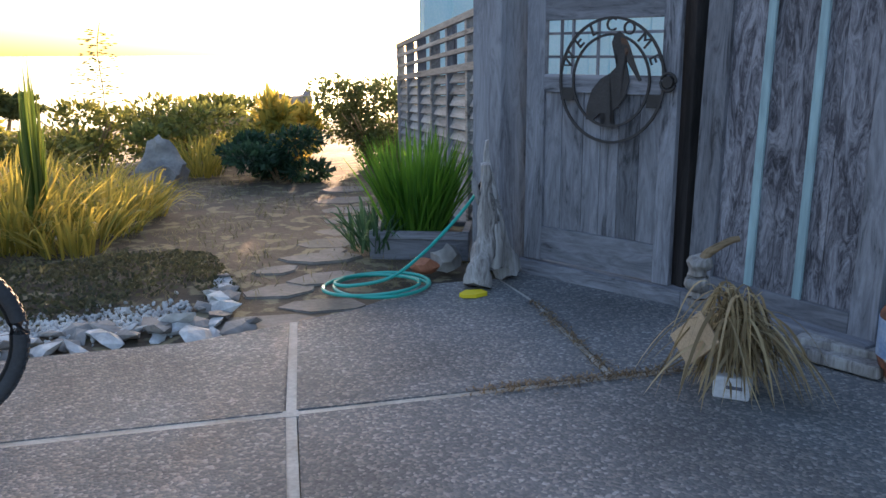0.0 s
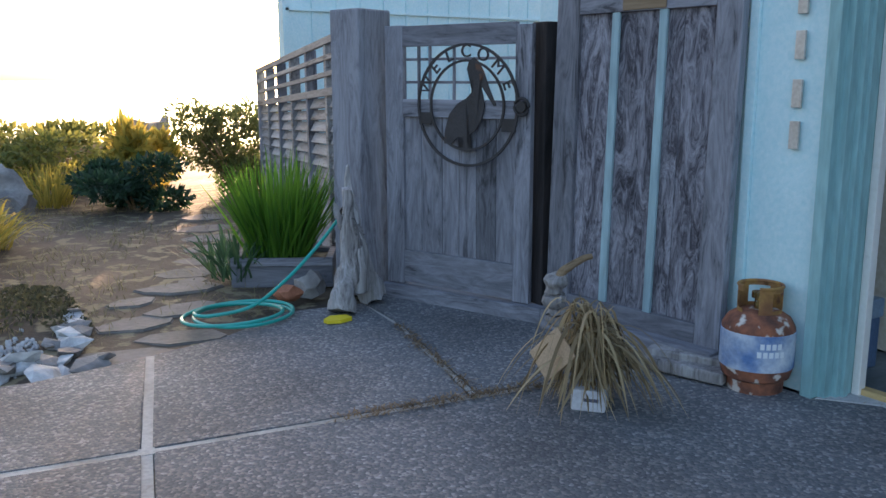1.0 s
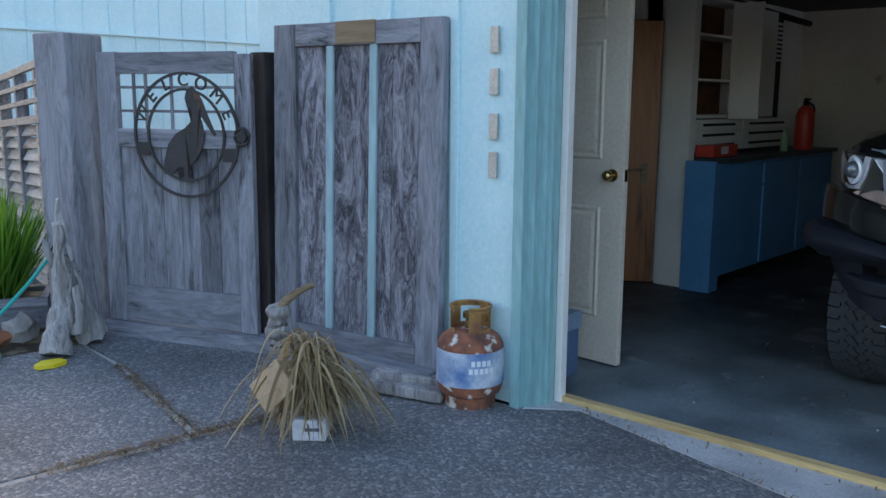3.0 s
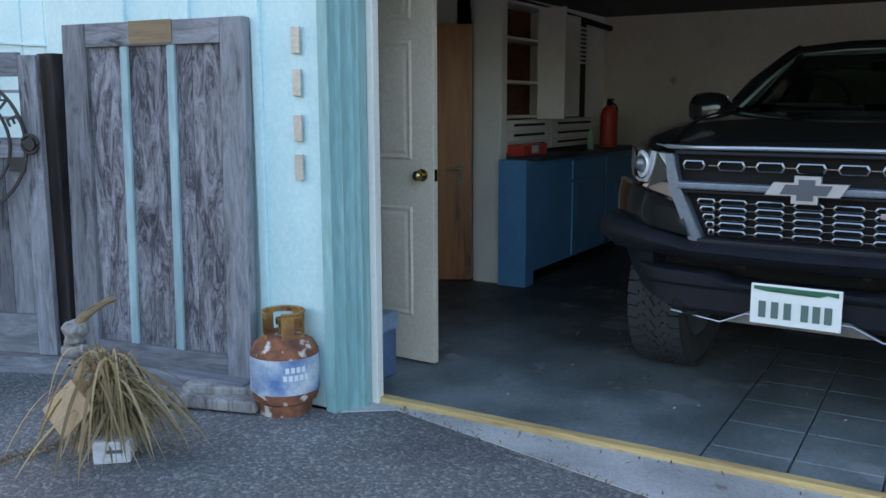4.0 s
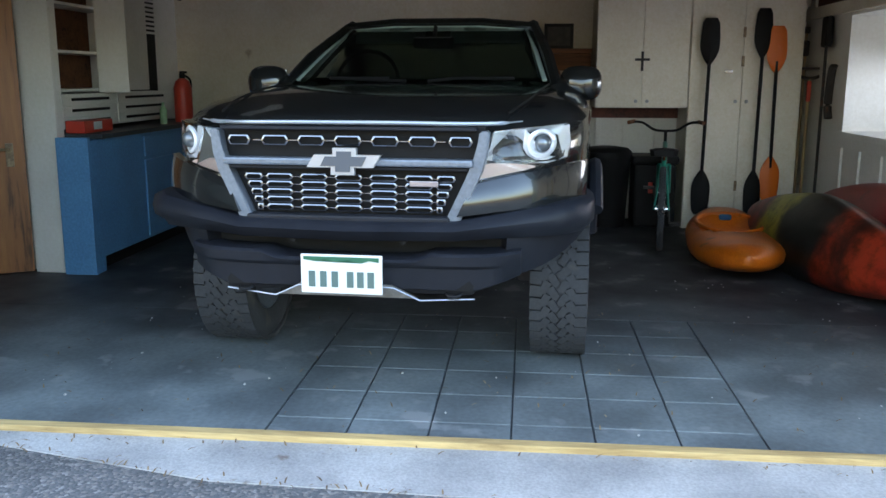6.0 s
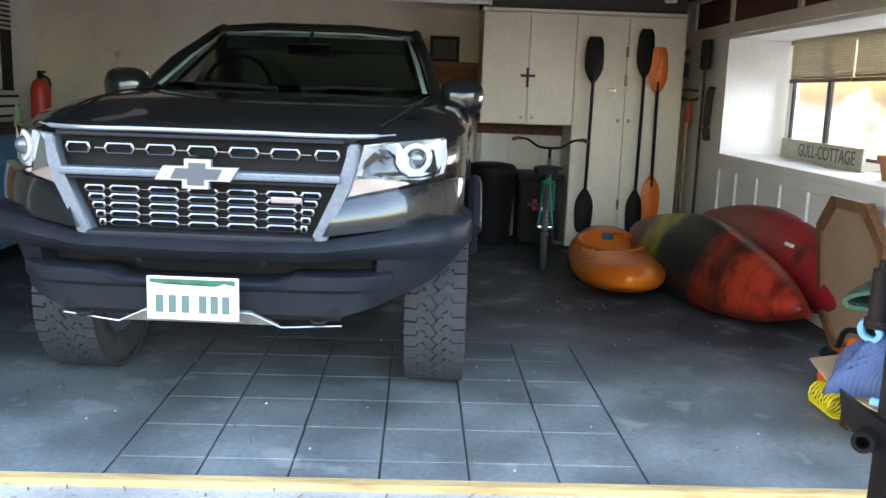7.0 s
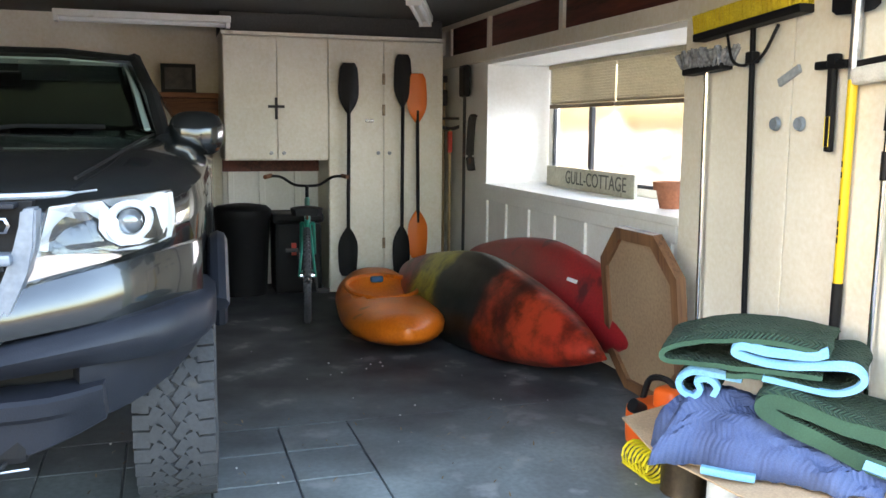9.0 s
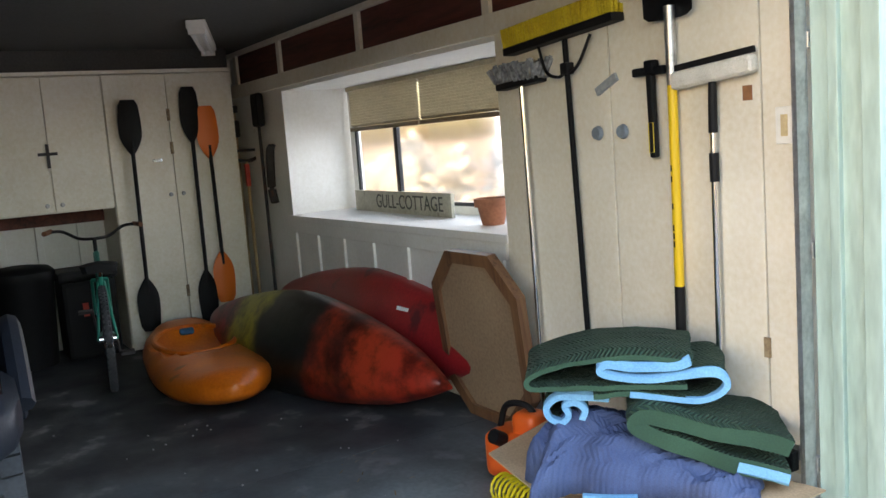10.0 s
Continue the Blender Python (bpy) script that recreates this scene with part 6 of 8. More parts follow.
def sheet_of(bm, poly, th, z):
    rings(bm, [[(x, y, z(x, y)) for x, y in poly], [(x, y, z(x, y) + th) for x, y in poly]])
sheet_of(bm, [(0.18, 0.34), (0.52, 0.30), (0.62, -0.05), (0.50, -0.28), (-0.05, -0.26), (0.05, 0.20)], 0.006, lambda x, y: 0.004 + max(0.0, x - 0.30) * 0.16)
part("flap", bm, CARD, cb)
bm = B()
sheet_of(bm, [(0.20, 0.31), (0.27, -0.24), (-0.42, -0.34), (-0.44, 0.10), (-0.30, 0.24)], 0.006, lambda x, y: 0.012 - max(0.0, y - 0.1) * 0.06)
part("flap", bm, CARD, cb)

QG = quilt("green_moving_blanket", (0.034, 0.085, 0.050), (0.022, 0.062, 0.036))
QB = quilt("blue_moving_blanket", (0.075, 0.108, 0.22), (0.05, 0.075, 0.17), 0.30)
BIND = surf("light_blue_binding", (0.20, 0.45, 0.68), (0.15, 0.37, 0.60), rough=0.85, bump=0.1, fine=160)
def ribbon(bm, pts, hgt=0.026, th=0.005, out=(0, 1, 0)):
    """Binding tape: a soft flat band standing on edge along a path, turned to face out."""
    sp = smooth_path(pts, 8)
    rows = []
    o = Vector(out)
    for i, p in enumerate(sp):
        t = (sp[min(i + 1, len(sp) - 1)] - sp[max(i - 1, 0)]).normalized()
        up = o.cross(t).normalized()
        rows.append([p + o * b + up * a for a, b in ((-th, -hgt / 2), (-th, hgt * 0.35), (-th * 0.4, hgt / 2), (th * 0.4, hgt / 2), (th, hgt * 0.35), (th, -hgt / 2))])
    return rings(bm, rows)
PILE = Matrix.Rotation(radians(47), 4, "Z")       # local x runs away along the wall, y faces the drive
def folded(bm, poly, th, y0, y1, seed, wob=0.010, ny=18, flare=0.0):
    """A thick cloth folded along a path in the x-z plane and running from y0 to y1."""
    uv = bm.loops.layers.uv.new("UVMap")
    sp = smooth_path([(-u, 0, z) for u, z in poly], 8)
    arc, run = [], 0.0
    up, lo = [], []
    for i, p in enumerate(sp):
        t = (sp[min(i + 1, len(sp) - 1)] - sp[max(i - 1, 0)]).normalized()
        nn = Vector((-t.z, 0, t.x))
        up.append(p + nn * th / 2)
        lo.append(p - nn * th / 2)
        run += (p - sp[i - 1]).length if i else 0.0
        arc.append(run)
    ring = up + list(reversed(lo))
    ra = arc + list(reversed(arc))
    rows = []
    for j in range(ny + 1):
        v = j / ny
        y = y0 + (y1 - y0) * v
        soft = 1 - 0.10 * max(0.0, (abs(v - 0.5) * 2 - 0.8) / 0.2)
        row = []
        for k, p in enumerate(ring):
            q = Vector((p.x * (1 + flare * (1 - v)), y, p.z * soft))
            w = noise.noise_vector(Vector((q.x * 6 + seed, q.y * 6, q.z * 8))) * wob + noise.noise_vector(Vector((q.x * 17, q.y * 17 + seed, q.z * 14))) * wob * 0.35
            row.append(bm.verts.new(q + w))
        rows.append(row)
    m = len(ring)
    for j in range(ny):
        for k in range(m):
            kk = (k + 1) % m
            f = bm.faces.new((rows[j][k], rows[j][kk], rows[j + 1][kk], rows[j + 1][k]))
            for lo_, (a, b) in zip(f.loops, ((j, k), (j, kk), (j + 1, kk), (j + 1, k))):
                lo_[uv].uv = (rows[a][b].co.y * 2.2, ra[b] * 2.2)
    half = len(sp)
    for row in (rows[0], rows[-1]):
        for k in range(half - 1):
            bm.faces.new((row[k], row[k + 1], row[m - 2 - k], row[m - 1 - k]))
    return bm
def blanket(lab, m, poly, th, y0, y1, seed, edge, flare=0.0, extra=()):
    """A folded blanket; edge: first and last point of the path whose front edge carries binding."""
    t = thing("moving_blanket", lab, "blanket", m, "stacked moving blankets")
    bm = B()
    folded(bm, poly, th, y0, y1, seed, flare=flare)
    part("cloth", bm, QG, t, "", True)
    for pts in [poly[a:b] for a, b in edge] + list(extra):
        b = B()
        folded(b, pts, th * (1.06 if th < 0.03 else 0.6), y1 - 0.030, y1 + 0.007, seed, 0.004, 3)
        part("binding", b, BIND, t, "light blue binding along the folded edge", True)
    return t
blanket("folded green quilted moving blanket with light blue binding", Matrix.Translation((3.755, -2.165, 0.515)) @ PILE,
        [(-0.10, 0.018), (0.02, 0.024), (0.14, 0.008), (0.24, 0.0), (0.30, 0.022), (0.325, 0.062), (0.29, 0.096), (0.20, 0.092), (0.08, 0.076), (-0.03, 0.090), (-0.075, 0.112), (-0.05, 0.134), (0.04, 0.118), (0.16, 0.122), (0.215, 0.140), (0.12, 0.152), (-0.08, 0.158), (-0.24, 0.122), (-0.315, 0.088), (-0.30, 0.050), (-0.20, 0.048), (-0.08, 0.050), (0.06, 0.046), (0.20, 0.050)],
        0.019, -0.20, 0.20, 1.0, [(1, 15)], 0.05)
blanket("thick green quilted moving blanket folded in the pile", Matrix.Translation((3.60, -2.215, 0.385)) @ PILE,
        [(0.35, -0.115), (0.20, -0.070), (0.05, -0.012), (-0.055, 0.036), (-0.105, 0.074), (-0.075, 0.108), (0.0, 0.092), (0.12, 0.052), (0.26, 0.022), (0.36, -0.012)],
        0.058, -0.19, 0.19, 4.0, [(0, 2)], 0.0)
blanket("green blanket corner with light blue binding looped at the edge", Matrix.Translation((3.865, -2.06, 0.43)) @ PILE,
        [(0.10, 0.088), (0.02, 0.098), (-0.06, 0.100), (-0.105, 0.062), (-0.10, 0.018), (-0.06, 0.002), (-0.035, 0.03), (-0.045, 0.066), (-0.01, 0.078), (0.02, 0.05), (0.01, 0.012)],
        0.020, -0.16, 0.165, 7.0, [(0, 11)], 0.0)
bm = B()
uvl = bm.loops.layers.uv.new("UVMap")
nx, ny = 60, 44
grid = []
for i in range(nx + 1):
    row = []
    for j in range(ny + 1):
        u, v = i / nx * 2 - 1, j / ny * 2 - 1
        hgt = (max(0.0, 1 - u * u)) ** 0.42 * (max(0.0, 1 - v * v)) ** 0.38
        fold = abs(noise.noise(Vector((u * 2.6 - v * 3.2, (v + u) * 0.7, 8))))
        z = 0.012 + hgt * (0.17 + 0.12 * u) + (0.085 * fold - 0.015) * hgt + 0.012 * noise.noise(Vector((u * 7 - v * 7, (v + u) * 2.0, 5))) + 0.012 * noise.noise(Vector((u * 14, v * 14, 2)))
        row.append(bm.verts.new((0.36 * u + 0.05 * noise.noise(Vector((v * 2.5, 1, 4))), 0.25 * v + 0.05 * noise.noise(Vector((u * 2.5, 6, 2))), max(0.006, z))))
    grid.append(row)
for i in range(nx):
    for j in range(ny):
        f = bm.faces.new((grid[i][j], grid[i + 1][j], grid[i + 1][j + 1], grid[i][j + 1]))
        for lo, (a, b) in zip(f.loops, ((i, j), (i + 1, j), (i + 1, j + 1), (i, j + 1))):
            lo[uvl].uv = (b / ny * 1.0, a / nx * 1.3)
mb = thing("moving_blanket", "crumpled blue quilted moving blanket on the cardboard", "blanket", Matrix.Translation((3.665, -2.145, 0.222)) @ PILE, "stacked moving blankets")
o = part("cloth", bm, QB, mb, "", True)
o.modifiers.new("thickness", "SOLIDIFY").thickness = 0.012
for pts in ([(0.02, 0.262, 0.018), (0.10, 0.275, 0.022), (0.19, 0.262, 0.02)],):
    b = B()
    ribbon(b, pts, 0.03, 0.012)
    part("binding", b, BIND, mb, "light blue binding", True)
# yellow coiled air hose, orange fuel can
bm = B()
tube(bm, [(4.02 + 0.006 * i * 0.35, -1.93 + 0.055 * math.cos(i * 0.5), 0.062 + 0.055 * math.sin(i * 0.5)) for i in range(100)], 0.006, 6)
single("coiled_hose", bm, plain("yellow_hose", (0.75, 0.62, 0.02), 0.35), "yellow coiled air hose on the floor", "hose", smooth=True)
fc = thing("chain_saw", "orange chain saw body with black cap on the floor", "chain saw", Matrix.Translation((4.36, -2.14, 0)) @ Matrix.Rotation(radians(20), 4, "Z"))
bm = B()
box(bm, (0, 0, 0.11), (0.26, 0.20, 0.20), bevel=0.05, seg=3)
box(bm, (-0.05, 0.0, 0.23), (0.12, 0.12, 0.12), bevel=0.035, seg=3)
part("housing", bm, plain("saw_orange", (0.80, 0.12, 0.015), 0.4), fc, "", True)
bm = B()
cyl(bm, (0.02, 0.10, 0.19), (0.03, 0.15, 0.22), 0.03, n=12)
tube(bm, smooth_path([(0.10, 0, 0.20), (0.06, 0, 0.30), (-0.04, 0, 0.31), (-0.10, 0, 0.24)]), 0.014, 8)
part("cap", bm, BLACK, fc, "", True)

# black tow carrier standing outside by the opening
hit = thing("tow_carrier", "black steel hitch post with hinge, bracket plate and hanging chain", "hitch carrier", Matrix.Translation((1.748, -0.82, 0.113)) @ Matrix.Rotation(radians(-126), 4, "Z") @ Matrix.Scale(0.96, 4))
bm = B()
box(bm, (0.040, 0.05, 0.75), (0.105, 0.10, 1.735), bevel=0.006)
part("post", bm, STEELK, hit)
bm = B()
box(bm, (0.15, 0.06, 0.75), (0.10, 0.10, 1.735), bevel=0.006)
part("post", bm, STEELK, hit)
bm = B()
prism(bm, [(-0.07, 0.82), (-0.062, 0.775), (0.0, 0.715), (0.20, 0.64), (0.20, 0.71), (0.01, 0.775)], -0.016, -0.002, lambda u, v, w: (u, w, v))
bmesh.ops.triangulate(bm, faces=[f for f in bm.faces if len(f.verts) > 4])
part("bracket_plate", bm, STEELK, hit)
for x, z in ((-0.022, 0.752), (0.048, 0.708)):
    bm = B()
    rings(bm, [[(x + r * math.cos(a), -0.016 + dx, z + r * math.sin(a)) for a in [2 * math.pi * i / 18 for i in range(18)]] for dx, r in ((0.0, 0.011), (0.0, 0.018), (-0.035, 0.018), (-0.035, 0.011), (0.0, 0.011))], True, False)
    part("pipe_end", bm, STEELK, hit, "", True)
bm = B()
cyl(bm, (-0.030, 0.02, 0.94), (-0.030, 0.02, 1.025), 0.017, n=16)
cyl(bm, (-0.030, 0.02, 0.928), (-0.030, 0.02, 0.942), 0.022, n=16)
cyl(bm, (-0.030, 0.02, 1.025), (-0.030, 0.02, 1.04), 0.009, n=10)
box(bm, (-0.006, 0.02, 1.028), (0.05, 0.03, 0.010))
part("hinge", bm, STEELK, hit, "", True)
bm = B()
box(bm, (0.02, 0.0, 1.29), (0.07, 0.06, 0.03), bevel=0.006)
cyl(bm, (0.01, -0.01, 1.30), (0.01, -0.01, 1.38), 0.024, n=14)
cyl(bm, (-0.012, -0.01, 1.265), (-0.012, -0.01, 1.29), 0.009, n=10)
part("clamp", bm, STEELK, hit, "", True)
chain = new("chain")
chain.parent = hit
tagged(chain, "bright galvanised chain")
lk = None
for i in range(9):
    if lk is None:
        bm = B()
        tube(bm, [(0.0, 0.011 * math.cos(a), 0.011 * math.sin(a) + (0.012 if math.sin(a) > 0 else -0.012)) for a in [2 * math.pi * j / 16 for j in range(16)]], 0.0042, 6, loop=True)
        o = part("link", bm, ZINC, chain, "", True)
        lk = o.data
    else:
        o = new("link", lk)
        o.parent = chain
    tt = i / 8
    o.matrix_local = Matrix.Translation((0.0 + 0.055 * tt * tt, -0.012, 1.06 - 0.15 * tt + 0.03 * tt * tt)) @ Matrix.Rotation(radians(-5 - 45 * tt), 4, "Y") @ Matrix.Rotation(radians(90 * (i % 2) + 40), 4, "Z") @ Matrix.Scale(0.8, 4)

# ---- garage left side ----
dr = thing("door_1", "almond painted panel door standing open with a brass knob", "door", Matrix.Translation((3.875, 2.50, 0.015)) @ Matrix.Rotation(radians(87), 4, "Z"), kind="structure")
bm = B()
box(bm, (0.41, 0.0, 1.015), (0.82, 0.04, 2.03), bevel=0.003)
part("leaf", bm, DOORW, dr)
for x0, x1 in ((0.13, 0.37), (0.45, 0.69)):
    for z0, z1 in ((1.06, 1.66), (0.24, 0.82), (1.76, 1.92)):
        for sg_ in (-1, 1):
            bm = B()
            c, s_ = ((x0 + x1) / 2, sg_ * 0.021, (z0 + z1) / 2), (x1 - x0, 0.004, z1 - z0)
            rings(bm, [[(c[0] + u * (s_[0] / 2 - k), c[1] + sg_ * h, c[2] + v * (s_[2] / 2 - k)) for u, v in ((-1, -1), (1, -1), (1, 1), (-1, 1))] for k, h in ((0, 0.0), (0.012, 0.007), (0.03, 0.002), (0.05, 0.006))])
            part("raised_panel", bm, DOORW, dr)
for sg_ in (-1, 1):
    bm = B()
    cyl(bm, (0.065, sg_ * 0.02, 0.985), (0.065, sg_ * 0.028, 0.985), 0.032, n=20)
    cyl(bm, (0.065, sg_ * 0.028, 0.985), (0.065, sg_ * 0.06, 0.985), 0.012, n=12)
    bmesh.ops.create_uvsphere(bm, u_segments=16, v_segments=10, radius=0.028, matrix=Matrix.Translation((0.065, sg_ * 0.068, 0.985)))
    part("knob", bm, BRASS, dr, "brass door knob", True)
slab("latch", dr, (-0.003, -0.012, 0.955), (0.002, 0.012, 1.015), BRASS, 0.001)
d2 = thing("door_2", "brown veneered flush door with a steel lever plate", "door", Matrix.Translation((5.965, 3.44, 0.01)) @ Matrix.Rotation(radians(122), 4, "Z"), kind="structure")
bm = B()
box(bm, (0.38, 0, 0.97), (0.76, 0.04, 1.94), bevel=0.003)
part("leaf", bm, BROWND, d2)
slab("lever_plate", d2, (0.07, 0.02, 0.74), (0.12, 0.03, 0.90), HINGE, 0.003)
bm = B()
cyl(bm, (0.095, 0.03, 0.86), (0.095, 0.07, 0.86), 0.01)
cyl(bm, (0.095, 0.065, 0.86), (0.20, 0.065, 0.86), 0.009)
part("lever", bm, HINGE, d2)
wall("door_trim", [((5.955, 3.19, 0), (5.968, 3.40, 2.1))], WHITE, "white flat door trim board", bevel=0.002)
ben = thing("workbench_cabinet", "blue painted workbench cabinet with flat doors", "workbench")
slab("side_panel", ben, (5.90, 2.95, 0.0), (5.94, 3.18, 0.95), BENCHB)
slab("body", ben, (6.06, 2.965, 0.10), (8.4, 3.48, 0.93), BENCHB)
slab("end_board", ben, (5.945, 2.955, 0.0), (6.055, 2.985, 0.93), BENCHB)
slab("worktop", ben, (6.06, 2.92, 0.932), (8.4, 3.48, 0.965), surf("dark_worktop", (0.05, 0.06, 0.07), None, rough=0.5), 0.004)
for x0, x1 in ((6.80, 7.55), (7.58, 8.3)):
    slab("door", ben, (x0, 2.95, 0.12), (x1, 2.964, 0.72), BENCHB, 0.003)
    slab("drawer_front", ben, (x0, 2.95, 0.75), (x1, 2.964, 0.90), BENCHB, 0.003)
slab("toe_board", ben, (6.06, 3.02, 0.0), (8.4, 3.48, 0.095), BLACK, 0.0)
uc = thing("upper_cabinet", "white upper cabinet standing open with reddish shelves inside", "cabinet")
slab("back", uc, (6.08, 3.47, 1.25), (7.05, 3.498, 2.15), SHELFW)
for z in (1.25, 1.52, 1.85, 2.12):
    slab("shelf", uc, (6.10, 3.24, z), (7.05, 3.469, z + 0.02), WHITE, 0.002)
slab("side", uc, (6.08, 3.24, 1.25), (6.10, 3.469, 2.15), WHITE, 0.002)
slab("door", uc, (6.70, 3.00, 1.24), (6.72, 3.24, 2.12), WHITE, 0.003)
slab("door", uc, (7.06, 3.235, 1.25), (7.60, 3.255, 2.12), WHITE, 0.003)
slab("box_body", uc, (7.06, 3.256, 1.25), (7.60, 3.498, 2.12), WHITE, 0.003)
dw = thing("drawer_unit", "low white drawer unit with long dark pulls above the bench", "drawer unit")
slab("body", dw, (6.10, 3.24, 0.99), (8.0, 3.498, 1.235), WHITE)
for k in range(3):
    for x0, x1 in ((6.12, 6.95), (6.97, 7.98)):
        d = slab("drawer", dw, (x0, 3.222, 1.0 + k * 0.078), (x1, 3.238, 1.07 + k * 0.078), WHITE, 0.003)
        slab("pull", d, (x0 + 0.12, 3.212, 1.03 + k * 0.078), (x1 - 0.15, 3.2215, 1.05 + k * 0.078), BLACK, 0.002)
bm = B()
box(bm, (0, 0, 0.045), (0.42, 0.14, 0.085), bevel=0.004)
tbx = single("cardboard_carton", bm, REDP, "red carton with a white label on the bench", "carton", Matrix.Translation((6.28, 3.12, 0.966)))
bm = B()
box(bm, (-0.02, -0.0725, 0.05), (0.12, 0.002, 0.055))
part("label", bm, CANW, tbx)
fx = thing("fire_extinguisher", "red fire extinguisher with a black valve on the bench", "fire extinguisher", Matrix.Translation((7.82, 3.03, 0.966)) @ Matrix.Scale(0.98, 4))
bm = B()
lathe(bm, [(0, 0), (0.075, 0.0), (0.08, 0.02), (0.08, 0.30), (0.06, 0.36), (0.03, 0.385), (0, 0.39)], 20)
part("cylinder", bm, REDP, fx, "", True)
bm = B()
cyl(bm, (0, 0, 0.385), (0, 0, 0.43), 0.025)
box(bm, (0.03, 0, 0.44), (0.12, 0.025, 0.02), bevel=0.004)
tube(bm, smooth_path([(0.02, -0.02, 0.41), (0.09, -0.04, 0.36), (0.10, -0.03, 0.2), (0.09, -0.02, 0.12)]), 0.01, 6)
part("valve", bm, BLACK, fx)
bm = B()
lathe(bm, [(0, 0), (0.03, 0), (0.03, 0.12), (0.012, 0.15), (0.012, 0.18), (0, 0.18)], 14)
single("spray_bottle", bm, surf("pale_green_plastic", (0.3, 0.5, 0.28), None, rough=0.4), "pale green bottle on the bench", "bottle", Matrix.Translation((7.42, 3.05, 0.966)), smooth=True)
lv = thing("wall_louvre", "white louvred vent panel over a dark opening", "vent")
slab("frame", lv, (7.64, 3.44, 1.22), (8.25, 3.495, 2.12), BLACK, 0.003)
for k in range(9):
    slab("slat", lv, (7.66, 3.40, 1.74 + k * 0.04), (8.22, 3.437, 1.758 + k * 0.04), WHITE, 0.002)
bm = B()
tube(bm, [(6.02, 3.42, 2.19), (7.4, 3.42, 2.17), (8.85, 3.42, 2.12)], 0.03, 8)
single("conduit_pipe", bm, BLACK, "dark pipe running along the top of the wall", "pipe", kind="structure")
bw = thing("blue_crate", "blue plastic crate behind the open door", "crate", Matrix.Translation((3.56, 2.72, 0.002)))
slab("base", bw, (-0.09, -0.12, 0.0), (0.09, 0.12, 0.24), surf("slate_blue_plastic", (0.10, 0.16, 0.28), None, rough=0.5), 0.01)
slab("lid", bw, (-0.10, -0.13, 0.24), (0.10, 0.13, 0.33), surf("grey_blue_plastic", (0.25, 0.34, 0.45), None, rough=0.5), 0.012)

# fluorescent fixtures, unlit
def fixture(m):
    f = thing("ceiling_light", "white fluorescent batten light, switched off", "ceiling light", m, "ceiling lights")
    slab("housing", f, (-0.62, -0.06, -0.05), (0.62, 0.06, 0.0), WHITE, 0.008)
    for s in (-1, 1):
        bm = B()
        cyl(bm, (-0.58, s * 0.03, -0.066), (0.58, s * 0.03, -0.066), 0.014, n=10)
        part("tube", bm, plain("tube_glass", (0.85, 0.86, 0.84), 0.3), f, "", True)
    for s in (-1, 1):
        slab("tube_holder", f, (s * 0.60 - 0.015, -0.05, -0.085), (s * 0.60 + 0.015, 0.05, -0.05), WHITE, 0.003)
    return f
f1 = fixture(Matrix.Translation((7.45, -1.95, ZC - 0.005)) @ Matrix.Rotation(radians(-20), 4, "Z"))
copy_thing(f1, Matrix.Translation((8.2, -0.05, ZC - 0.06)) @ Matrix.Rotation(radians(90), 4, "Z"))
copy_thing(f1, Matrix.Translation((6.2, 2.0, ZC - 0.005)))
bm = B()
for x in (6.5,):
    box(bm, (x, -0.25, ZC - 0.05), (0.5, 0.25, 0.10), bevel=0.01)
single("door_opener", bm, BLACK, "dark garage door opener box under the ceiling", "door opener")


# ---- outside the garage front ----
NUMM = surf("tarnished_numeral", (0.60, 0.57, 0.53), (0.46, 0.43, 0.39), rough=0.42, metal=0.4, bump=0.05)
for z in (1.63, 1.45, 1.255, 1.085):
    bm = B()
    box(bm, (3.055, 2.70, z), (0.012, 0.045, 0.115), bevel=0.003)
    single("house_number_bar", bm, NUMM, "tarnished metal house-number plate on the blue wall", "house number", group="house number")

# propane tank
tank = thing("propane_tank", "rusty propane cylinder with a faded blue and white label", "propane tank", Matrix.Translation((2.955, 2.735, 0.0)) @ Matrix.Rotation(radians(215), 4, "Z"))
RUST = surf("rusted_steel", (0.33, 0.12, 0.06), (0.11, 0.05, 0.035), scale=11, rough=0.85, bump=0.6, fine=50, spots=(0.62, 0.56, 0.50), spot_scale=13, spot_at=0.575)
LABEL = surf("faded_label", (0.60, 0.65, 0.70), (0.12, 0.21, 0.42), scale=7.0, rough=0.6, bump=0.15, spots=(0.30, 0.15, 0.09), spot_scale=7, spot_at=0.66)
bm = B()
lathe(bm, [(0.0, 0.035), (0.10, 0.04), (0.14, 0.065), (0.153, 0.11), (0.153, 0.115)], 32)
lathe(bm, [(0.153, 0.262), (0.15, 0.285), (0.13, 0.32), (0.09, 0.345), (0.0, 0.355)], 32)
part("shell", bm, RUST, tank, "rusted shell", True)
bm = B()
lathe(bm, [(0.150, 0.11), (0.1545, 0.112), (0.1545, 0.268), (0.150, 0.27)], 40)
part("label_wrap", bm, LABEL, tank, "faded blue and white label", True)
WL = plain("label_print", (0.72, 0.76, 0.80), 0.6)
for k, (z, n) in enumerate(((0.225, 4), (0.190, 5))):
    for i in range(n):
        a = radians(10 + i * 9 - k * 4)
        bm = B()
        box(bm, (0.1555 * math.cos(a), 0.1555 * math.sin(a), z), (0.002, 0.017, 0.024), rz(math.degrees(a)))
        part("print_bar", bm, WL, tank)
bm = B()
lathe(bm, [(0.11, 0.0), (0.115, 0.0), (0.12, 0.06), (0.112, 0.06)], 28)
part("foot_ring", bm, RUST, tank, "", True)
bm = B()
